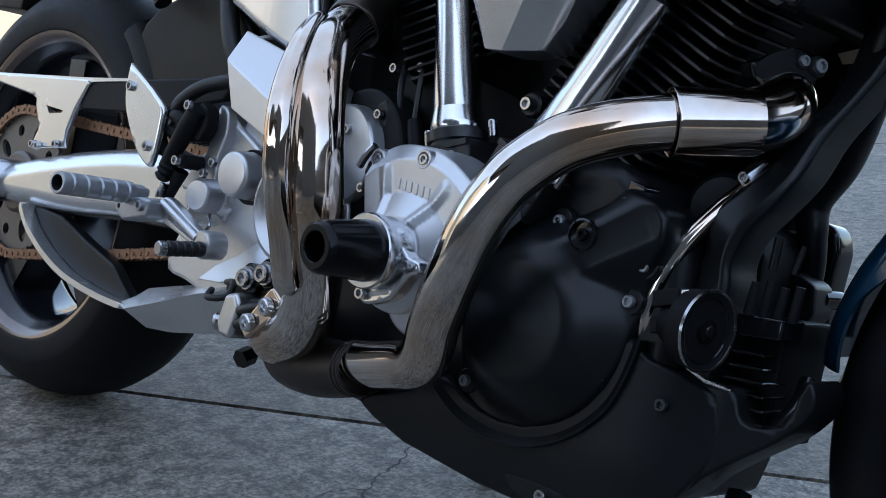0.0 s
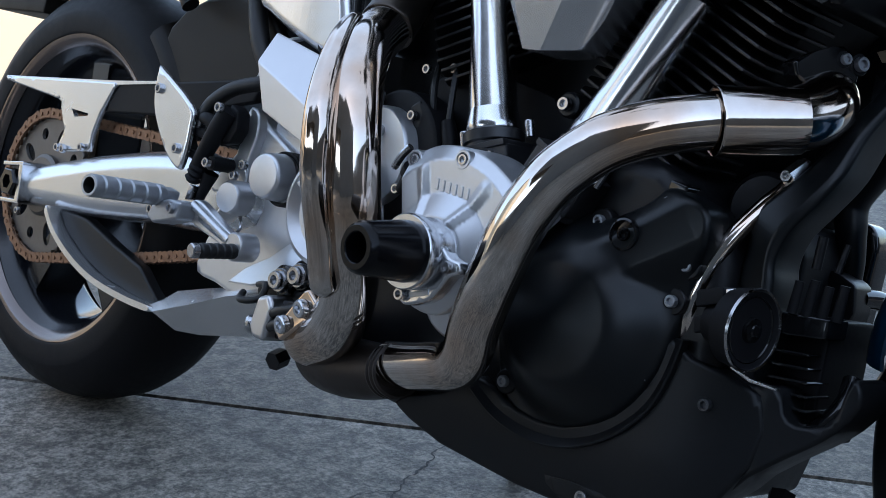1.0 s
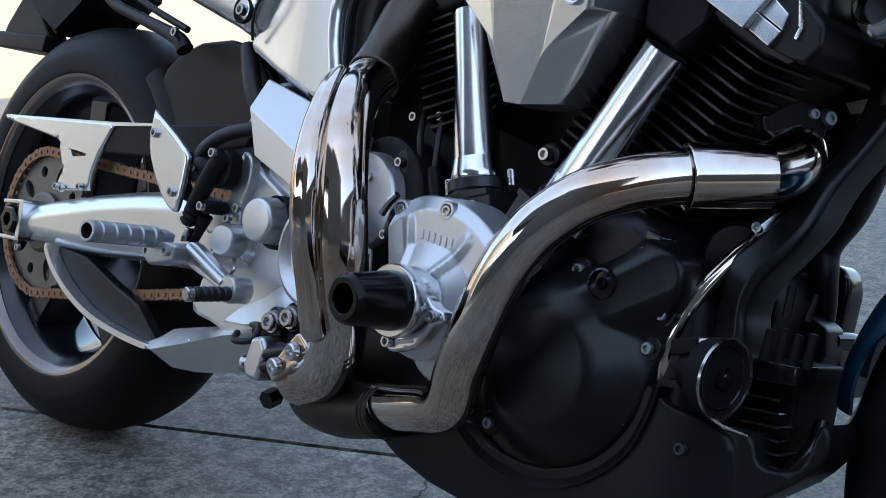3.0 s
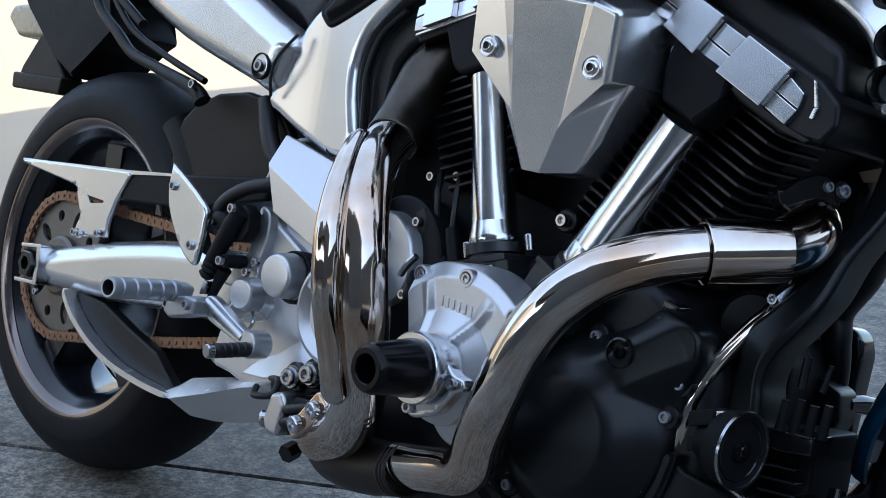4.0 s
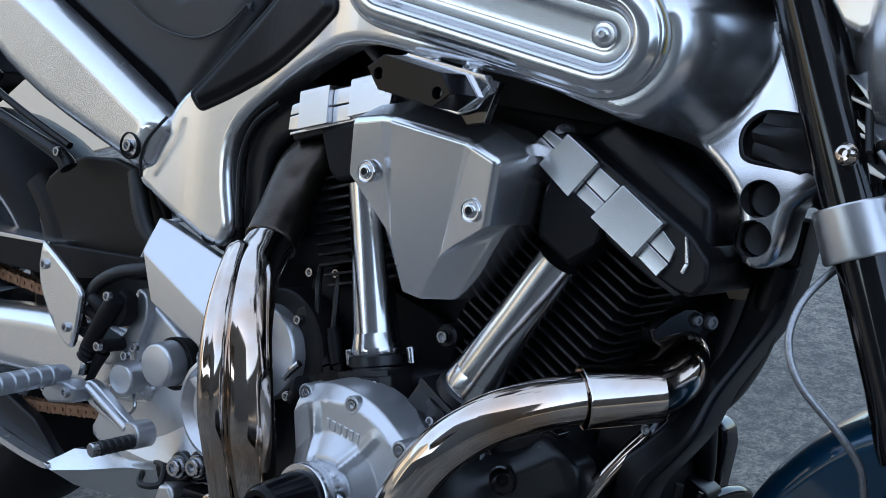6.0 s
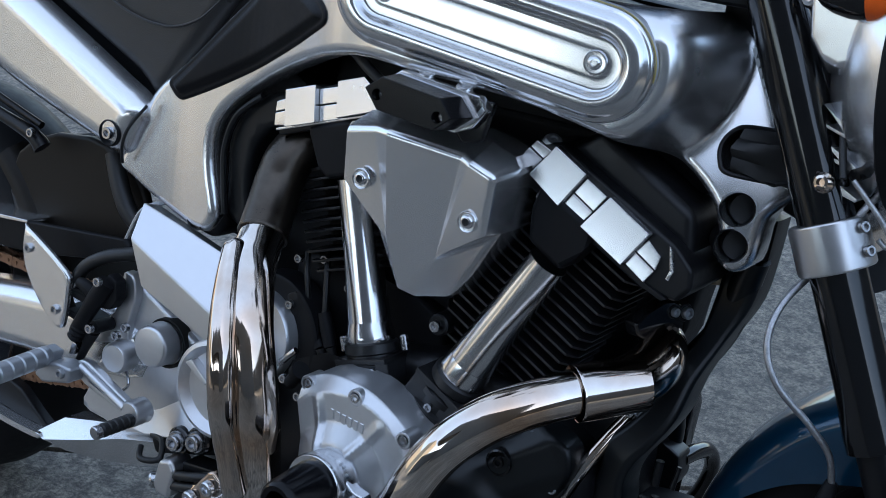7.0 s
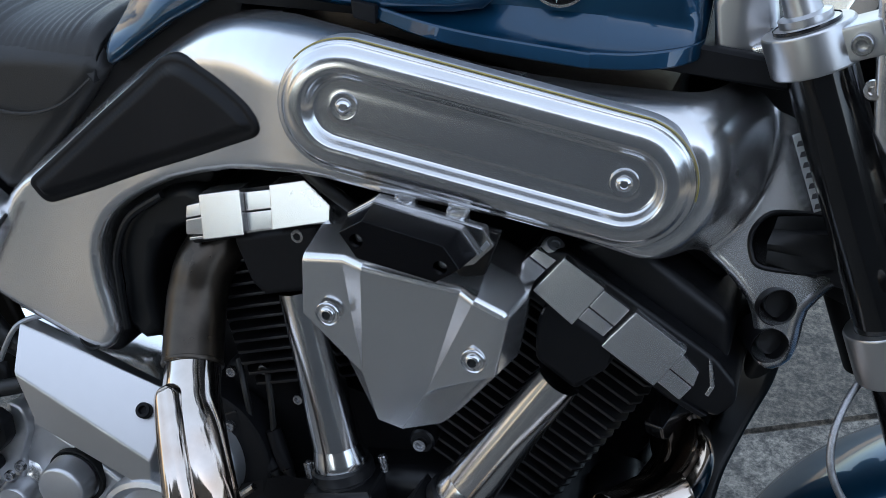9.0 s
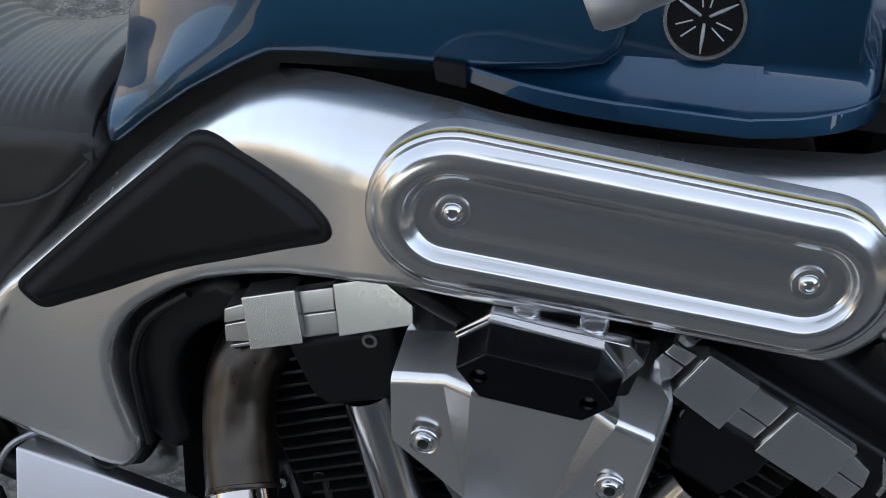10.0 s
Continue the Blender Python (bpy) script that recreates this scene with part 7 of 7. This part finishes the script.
part("brake_hose", tube([(0.42, -0.11, 0.60), (0.44, -0.115, 0.56), (0.46, -0.115, 0.53), (0.49, -0.11, 0.51)], 0.012, 12), SMOOTH_RUBBER, hng)

# ---- front end ----
RAKE = radians(25)
FD = Vector((-math.sin(RAKE), 0, math.cos(RAKE)))
FP = Vector((math.cos(RAKE), 0, math.sin(RAKE)))
AX = Vector((1.525, 0, 0.30))
PIV = AX - FP * 0.0335
STEER = Matrix.Translation(PIV) @ Matrix.Rotation(radians(-8.3), 4, FD) @ Matrix.Translation(-PIV)


def leg(k, y, ahead=0.0):
    return AX + FD * k + FP * ahead + Vector((0, y, 0))


fork = part("fork_leg", lathe([(0.27, 0.0), (0.27, 0.029), (0.285, 0.0295), (0.33, 0.027), (0.40, 0.0265), (0.74, 0.0265)], leg(0, -0.107), FD, 44), GLOSS, bike, "gloss black upside-down fork leg", m=STEER)
part("fork_slider", lathe([(0.0, 0.0215), (0.30, 0.0215)], leg(0, -0.107), FD, 36), BLACK, fork)
part("axle_foot", tube([leg(-0.03, -0.107), leg(0.0, -0.107, 0.0), leg(0.06, -0.107)], [0.02, 0.03, 0.024], 20), BLACK, fork)
fork2 = part("fork_leg", lathe([(0.27, 0.0), (0.27, 0.029), (0.285, 0.0295), (0.33, 0.027), (0.40, 0.0265), (0.74, 0.0265)], leg(0, 0.107), FD, 44), GLOSS, bike, "gloss black upside-down fork leg", m=STEER)
part("fork_slider", lathe([(0.0, 0.0215), (0.30, 0.0215)], leg(0, 0.107), FD, 36), BLACK, fork2)
part("axle_foot", tube([leg(-0.03, 0.107), leg(0.0, 0.107, 0.0), leg(0.06, 0.107)], [0.02, 0.03, 0.024], 20), BLACK, fork2)
part("inner_guard", panel([(1.44, 0.53), (1.475, 0.575), (1.55, 0.40), (1.57, 0.33), (1.52, 0.30)], lambda x, z: 0.10, 0.02, 0.01, 0.012, 2), GLOSS, fork2)
lc = part("lower_yoke", lathe([(0.438, 0.0268), (0.438, 0.0345), (0.440, 0.036), (0.482, 0.036), (0.484, 0.0345), (0.484, 0.0268)], leg(0, -0.107), FD, 44), SATIN, bike, "satin alloy lower fork yoke", m=STEER)
part("yoke_bridge", prism([(x, z) for x, z in [((AX + FD * 0.441 - FP * 0.03).x, (AX + FD * 0.441 - FP * 0.03).z), ((AX + FD * 0.441 + FP * 0.02).x, (AX + FD * 0.441 + FP * 0.02).z), ((AX + FD * 0.481 + FP * 0.02).x, (AX + FD * 0.481 + FP * 0.02).z), ((AX + FD * 0.481 - FP * 0.03).x, (AX + FD * 0.481 - FP * 0.03).z)]], -0.10, 0.14, 0.004), BRUSHED, lc)
for k in (0.452, 0.474):
    screw(leg(k, -0.118, 0.036), 0.006, lc, axis=(0.85, -0.45, 0.4))
uc = part("upper_yoke", lathe([(0.704, 0.0268), (0.704, 0.0350), (0.706, 0.0365), (0.735, 0.0365), (0.737, 0.0350), (0.737, 0.0)], leg(0, -0.107), FD, 44), SATIN, bike, "satin alloy upper fork yoke with an adjuster", m=STEER)
part("adjuster", lathe([(0.735, 0.026), (0.739, 0.026), (0.740, 0.021), (0.746, 0.021), (0.748, 0.015), (0.765, 0.014), (0.765, 0.007), (0.79, 0.007), (0.79, 0)], leg(0, -0.107), FD, 32), SATIN, uc)
part("yoke_plate", prism([((AX + FD * 0.70 - FP * 0.05).x, (AX + FD * 0.70 - FP * 0.05).z), ((AX + FD * 0.70 + FP * 0.02).x, (AX + FD * 0.70 + FP * 0.02).z), ((AX + FD * 0.73 + FP * 0.02).x, (AX + FD * 0.73 + FP * 0.02).z), ((AX + FD * 0.73 - FP * 0.05).x, (AX + FD * 0.73 - FP * 0.05).z)], -0.10, 0.14, 0.004), BRUSHED, uc)
part("clamp_ear", prism([((AX + FD * 0.706 + FP * 0.024).x, (AX + FD * 0.706 + FP * 0.024).z), ((AX + FD * 0.706 + FP * 0.058).x, (AX + FD * 0.706 + FP * 0.058).z), ((AX + FD * 0.734 + FP * 0.058).x, (AX + FD * 0.734 + FP * 0.058).z), ((AX + FD * 0.734 + FP * 0.024).x, (AX + FD * 0.734 + FP * 0.024).z)], -0.130, -0.095, 0.003), SATIN, uc)
screw(leg(0.719, -0.130, 0.041), 0.0095, uc)
head = part("headstock_cover", panel([(1.124, 0.972), (1.132, 0.930), (1.148, 0.908), (1.171, 0.907), (1.180, 0.918), (1.177, 0.950), (1.168, 0.985), (1.14, 0.99)], lambda x, z: -0.094 + 0.35 * max(0, x - 1.15), 0.03, 0.006, 0.01, 0), SATIN, bike, "grey side piece beside the tank")
part("headstock", lathe([(0.40, 0.04), (0.70, 0.04)], AX - FP * 0.0335, FD, 32), PLASTIC, head)
part("head_gusset", prism([(1.15, 0.75), (1.30, 0.70), (1.28, 0.80), (1.22, 0.95), (1.15, 0.95)], -0.05, 0.05, 0.01), PLASTIC, head)
part("serial_label", panel([(1.204, 0.872), (1.213, 0.876), (1.242, 0.811), (1.233, 0.807)], lambda x, z: frame_y(x) - 0.0016, 0.0004, 0.0006, 0.003, 0), LABEL, head, "pale maker's plate")
for k in range(7):
    f_ = (k + 0.6) / 7.4
    x0, z0 = 1.2085 + 0.029 * f_, 0.873 - 0.065 * f_
    part("print_bar", prism([(x0 - 0.003, z0 - 0.001), (x0 + 0.003, z0 + 0.0015), (x0 + 0.0045, z0 - 0.0025), (x0 - 0.0015, z0 - 0.005)], frame_y(x0) - 0.0022, frame_y(x0) + 0.002, 0.0), PRINT, head)

# fork guard
def guard_bm():
    """A long shell: a flat outer side, a broad ridge, a front slope and a scooped flat top."""
    bm = bmesh.new()
    # outline across: (ahead, y) from the rear outer edge round the ridge to the front inner edge
    sec = [(0.012, -0.096), (0.013, -0.128), (0.016, -0.137), (0.032, -0.143), (0.056, -0.148), (0.062, -0.147), (0.067, -0.140), (0.074, -0.122), (0.078, -0.108), (0.079, -0.092), (0.060, -0.088)]
    rings = []
    for k, sc, dx in ((0.262, 0.95, 0.0), (0.258, 0.985, 0.0), (0.252, 1.0, 0.0), (0.22, 1.0, 0.0), (0.15, 1.02, 0.003), (0.10, 1.03, 0.005), (0.05, 1.0, 0.004), (0.0, 0.9, 0.0), (-0.03, 0.7, -0.01)):
        ring = []
        for i, (a, y) in enumerate(sec):
            dk = (0.012 * (a - 0.045) / 0.03 - 0.006 * math.sin(math.pi * i / 10)) if k > 0.245 else 0.0
            ring.append(bm.verts.new(leg(k + dk, -0.107 + (y + 0.107) * sc, 0.045 + (a - 0.045) * sc + dx)))
        rings.append(ring)
    n = len(sec)
    for r0, r1 in zip(rings, rings[1:]):
        for i in range(n):
            bm.faces.new((r0[i], r0[(i + 1) % n], r1[(i + 1) % n], r1[i]))
    c = bm.verts.new(leg(0.250, -0.112, 0.045))
    for i in range(n):
        bm.faces.new((rings[0][(i + 1) % n], rings[0][i], c))
    bm.faces.new(rings[-1])
    return bm


part("fork_guard", guard_bm(), SILVER, fork, "silver fork leg guard", sharp=50)

# front wheel
fw = part("front_wheel", lathe([(-0.07, 0.02), (-0.07, 0.04), (0.07, 0.04), (0.07, 0.02)], AX), RIM, bike, "dark front wheel with drilled brake discs", m=STEER)
fp_ = [(0.044, 0.214), (0.052, 0.224), (0.058, 0.238), (0.060, 0.252), (0.057, 0.266), (0.048, 0.282), (0.030, 0.295), (0.0, 0.30)]
part("tyre", lathe(fp_ + [(-y, r) for y, r in reversed(fp_[:-1])], AX, seg=96), RUBBER, fw)
rp2 = [(0.0, 0.195), (0.035, 0.197), (0.042, 0.212), (0.049, 0.222), (0.051, 0.228), (0.053, 0.2285), (0.052, 0.222), (0.046, 0.212)]
part("rim", lathe([(-y, r) for y, r in reversed(rp2)] + rp2, AX, seg=96), RIM, fw)
for k in range(5):
    b = prism([(0.03, -0.02), (0.12, -0.013), (0.197, -0.026), (0.198, 0.026), (0.12, 0.013), (0.03, 0.02)], -0.02, 0.02, 0.005)
    part("spoke", b, RIM, fw, m=Matrix.Translation(AX) @ Matrix.Rotation(radians(14 + 72 * k), 4, "Y"))
for y in (-0.078, 0.078):
    hs = []
    for i in range(36):
        for j in range(3):
            a = 2 * math.pi * (i + j * 0.33) / 36
            r = 0.149 - j * 0.0095
            if (i + j) % 2 == 0:
                hs.append([(AX.x + r * math.cos(a) + 0.0033 * math.cos(w), AX.z + r * math.sin(a) + 0.0033 * math.sin(w)) for w in np.linspace(0, 2 * math.pi, 8, endpoint=False)])
    hs.append(circle((AX.x, AX.z), 0.122, 60))
    d_ = part("brake_disc", panel(circle((AX.x, AX.z), 0.155, 120), lambda x, z: y - 0.0025, 0.0045, 0.0005, 0.02, 0, hs), DISC, fw, "drilled steel brake disc")
    for k in range(8):
        a = 2 * math.pi * (k + 0.5) / 8
        part("carrier_arm", prism([(0.05, -0.012), (0.085, -0.008), (0.118, -0.014), (0.124, -0.008), (0.124, 0.008), (0.118, 0.014), (0.085, 0.008), (0.05, 0.012)], y - 0.004, y + 0.002, 0.001, 1), GOLD, d_, "gold disc carrier arm", m=Matrix.Translation(AX) @ Matrix.Rotation(-a, 4, "Y"))
    part("carrier_ring", lathe([(-y - 0.002, 0.045), (-y - 0.002, 0.062), (-y + 0.004, 0.062), (-y + 0.004, 0.045)], AX, seg=48), GOLD, d_)

# front mudguard
def mudguard():
    """A rounded crown with flat side skirts that drop to a lobe round the fork legs."""
    bm = bmesh.new()
    rings = []
    n = 60
    for i in range(n + 1):
        deg = 172 - 147 * i / n
        a = radians(deg)
        low = float(np.interp(deg, [25, 60, 74, 84, 88, 92, 96, 115, 132, 142, 150, 157, 165, 172], [0.280, 0.276, 0.270, 0.256, 0.246, 0.229, 0.206, 0.214, 0.238, 0.257, 0.270, 0.281, 0.292, 0.300]))
        e = math.sin(math.pi / 2 * min(1.0, 0.35 + i / 7.0))
        prof = []
        for j in range(13):
            w = radians(90 * j / 12)
            prof.append((0.0765 * math.sin(w) ** 0.85 * (0.6 + 0.4 * e), 0.320 - 0.036 * (1 - math.cos(w)) ** 0.9))
        edge = prof[-1]
        for f in (0.06, 0.35, 0.7, 1.0):
            prof.append((edge[0] + 0.001 * f, edge[1] + (min(low, edge[1] - 0.001) - edge[1]) * f))
        ring = [(-y, r) for y, r in reversed(prof[1:])] + prof
        rings.append([bm.verts.new(AX + Vector((r * math.cos(a), y, r * math.sin(a)))) for y, r in ring])
    for r0, r1 in zip(rings, rings[1:]):
        for j in range(len(r0) - 1):
            bm.faces.new((r0[j], r0[j + 1], r1[j + 1], r1[j]))
    bmesh.ops.recalc_face_normals(bm, faces=bm.faces)
    bmesh.ops.solidify(bm, geom=bm.faces[:], thickness=0.003)
    return bm


mg = part("front_mudguard", mudguard(), BLUE, bike, "dark blue front mudguard", m=STEER, sharp=50)

# caliper, hoses
cal = part("brake_caliper", prism([(1.372, 0.30), (1.374, 0.40), (1.388, 0.42), (1.43, 0.415), (1.44, 0.385), (1.425, 0.30), (1.40, 0.27)], -0.125, -0.055, 0.008, 3), CALIPER, bike, "dark grey front brake caliper with a red mark", m=STEER)
part("caliper_window", prism([(1.40, 0.385), (1.425, 0.385), (1.425, 0.375), (1.40, 0.375)], -0.127, -0.12, 0.001), PLASTIC, cal)
part("piston_plug", lathe([(0, 0.014), (0.008, 0.014), (0.008, 0.009), (0.004, 0.009), (0.004, 0)], (1.435, -0.115, 0.392), (0.5, -0.8, 0.2), 20), PEG, cal)
part("red_mark", merge(prism([(1.380, 0.318), (1.386, 0.322), (1.405, 0.345), (1.400, 0.347)], -0.1258, -0.124, 0.0), prism([(1.392, 0.318), (1.398, 0.316), (1.412, 0.340), (1.408, 0.344)], -0.1258, -0.124, 0.0), prism([(1.404, 0.314), (1.410, 0.312), (1.422, 0.334), (1.418, 0.338)], -0.1258, -0.124, 0.0)), RED, cal, "red maker's mark as plain strokes")
screw((1.384, -0.113, 0.442), 0.009, cal)
part("caliper_lug", prism([(1.37, 0.40), (1.40, 0.41), (1.41, 0.455), (1.385, 0.46), (1.365, 0.43)], -0.108, -0.07, 0.004), PEG, cal)
for k in range(3):
    screw((1.352 + 0.004 * k, -0.118, 0.40 - k * 0.035), 0.006, cal)
hose = part("brake_hose", tube([(1.345, -0.10, 0.765), (1.335, -0.12, 0.745), (1.322, -0.105, 0.70), (1.300, -0.105, 0.675), (1.286, -0.13, 0.645), (1.286, -0.145, 0.612), (1.303, -0.148, 0.580), (1.336, -0.135, 0.548), (1.356, -0.118, 0.520), (1.362, -0.105, 0.490), (1.362, -0.102, 0.478)], 0.0034, 14, 10), BRAID, bike, "braided steel brake hose", m=None)
part("hose_boot", tube([(1.362, -0.102, 0.488), (1.360, -0.104, 0.470), (1.357, -0.107, 0.458)], [0.006, 0.009, 0.007], 12), PLASTIC, hose)
part("lower_hose", tube([(1.358, -0.106, 0.462), (1.354, -0.112, 0.445), (1.352, -0.116, 0.43)], 0.0036, 12), BRAID, hose)
part("blue_sleeve", tube([(1.3545, -0.112, 0.446), (1.352, -0.116, 0.424)], 0.0050, 14), HOSE_BLUE, hose, "blue sleeve with pale lettering marks")
part("sleeve_mark", tube([(1.3535, -0.118, 0.441), (1.3525, -0.1212, 0.429)], 0.0012, 6), LABEL, hose)
part("union", lathe([(0, 0.006), (0.006, 0.006), (0.006, 0.0048), (0.012, 0.0048), (0.012, 0.0065), (0.02, 0.0065), (0.02, 0)], (1.352, -0.117, 0.424), (0.03, -0.1, -1), 6), STEEL, hose)
part("banjo", lathe([(0, 0.008), (0.014, 0.008), (0.016, 0.006), (0.016, 0)], (1.353, -0.112, 0.402), (-0.3, -0.9, 0.1), 6), STEEL, hose)

# headlamp and turn signal
HL = Vector((1.357, 0, 0.884))
hd = Vector((0.99, 0, 0.06)).normalized()
lamp = part("headlamp", lathe([(-0.075, 0.0000), (-0.075, 0.0645), (-0.06, 0.1097), (-0.03, 0.1393), (-0.004, 0.1496), (0.0, 0.1496)], HL, hd, 56), SILVER, bike, "round headlamp with a black band and clear glass", m=STEER)
part("lamp_band", lathe([(-0.002, 0.1419), (-0.002, 0.1529), (0.0, 0.1548), (0.011, 0.1548), (0.012, 0.1522), (0.012, 0.1419)], HL, hd, 56), PLASTIC, lamp)
part("lamp_glass", lathe([(0.012, 0.1503), (0.066, 0.1477), (0.074, 0.1445), (0.078, 0.1367), (0.080, 0.1290), (0.090, 0.1032), (0.096, 0.0645), (0.099, 0.0000), (0.096, 0.0000), (0.093, 0.0645), (0.087, 0.1006), (0.077, 0.1264), (0.074, 0.1342), (0.070, 0.1400), (0.064, 0.1432), (0.012, 0.1458)], HL, hd, 56), GLASS, lamp, "clear bulging lens")
part("inner_shroud", lathe([(0.004, 0.1393), (0.030, 0.1367), (0.046, 0.1290), (0.048, 0.1135), (0.028, 0.0903), (0.0, 0.0645), (-0.02, 0.0000)], HL, hd, 56), SMOKED, lamp, "grey reflector bowl")
part("lens_ring", lathe([(0.016, 0.1445), (0.022, 0.1445), (0.022, 0.1400), (0.016, 0.1400)], HL, hd, 90), PEG, lamp)
for k in range(14):
    a = radians(-200 + 12 * k)
    u_ = Vector((0, 1, 0))
    w_ = hd.cross(u_)
    c0 = HL + hd * 0.024 + (u_ * math.cos(a) + w_ * math.sin(a)) * 0.1412
    part("inner_rib", tube([c0, c0 + hd * 0.026], 0.0011, 6), BRUSHED, lamp)
for k in range(3):
    z0 = 0.766 + k * 0.024
    part("lamp_vane", prism([(1.288 + 0.006 * k, z0 + 0.030), (1.348, z0 + 0.001), (1.346, z0 - 0.002), (1.290 + 0.006 * k, z0 + 0.011), (1.292 + 0.006 * k, z0 + 0.014), (1.330, z0 + 0.005)], -0.118, -0.05, 0.0008), SATIN, lamp)
lb = part("lamp_bracket", panel([(1.26, 1.01), (1.335, 1.01), (1.335, 0.90), (1.318, 0.872), (1.300, 0.872), (1.278, 0.900)], lambda x, z: -0.128, 0.01, 0.006, 0.012, 0), SILVER, bike, "silver headlamp bracket", m=STEER)
part("bracket_stay", tube([leg(0.5205, -0.130, 0.0442), leg(0.522, -0.10, 0.052), leg(0.528, -0.06, 0.065)], 0.006, 12), GLOSS, lb)
part("stay_ball", lathe([(-0.006, 0.0), (-0.004, 0.007), (0.0, 0.0095), (0.005, 0.0095), (0.009, 0.0065), (0.0095, 0.004), (0.006, 0.004), (0.006, 0)], tuple(leg(0.5205, -0.137, 0.0442)), (0.1, -1, 0.25), 24), CHROME, lb, m=STEER)
part("lower_stay", tube([(1.365, -0.05, 0.79), (1.385, -0.045, 0.75), (1.385, -0.04, 0.72)], 0.005, 10), PLASTIC, lb)
wire = part("clip_wire", tube([leg(0.517, -0.139, 0.046), leg(0.500, -0.138, 0.053), leg(0.478, -0.136, 0.061), leg(0.460, -0.132, 0.063), leg(0.454, -0.130, 0.057), leg(0.462, -0.132, 0.053)], 0.0026, 10), BRAID, bike, "bent braided wire loop beside the yoke", m=STEER)
part("upper_hose", tube([(1.335, -0.128, 0.785), (1.318, -0.11, 0.83), (1.298, -0.09, 0.90), (1.285, -0.08, 0.96)], 0.0035, 10), SMOOTH_RUBBER, wire)
ts_a, ts_d = Vector((1.283, -0.132, 0.940)), Vector((1.0, 0.12, 0.10)).normalized()
sig = part("turn_signal", lathe([(0.0, 0.0), (0.0, 0.008), (0.004, 0.012), (0.014, 0.0175), (0.028, 0.0215), (0.044, 0.0228)], ts_a, ts_d, 32), GLOSS, bike, "black turn signal with an orange lens", m=STEER)
part("signal_lens", lathe([(0.044, 0.0232), (0.054, 0.0228), (0.063, 0.0195), (0.069, 0.0125), (0.0715, 0.005), (0.072, 0.0)], ts_a, ts_d, 32), AMBER, sig, "orange lens")
part("signal_screw", lathe([(0, 0.0085), (0.006, 0.0085), (0.008, 0.007), (0.008, 0.0035), (0.004, 0.0035), (0.004, 0)], (1.273, -0.118, 0.931), (-0.2, -1, 0.3), 20), CHROME, sig)
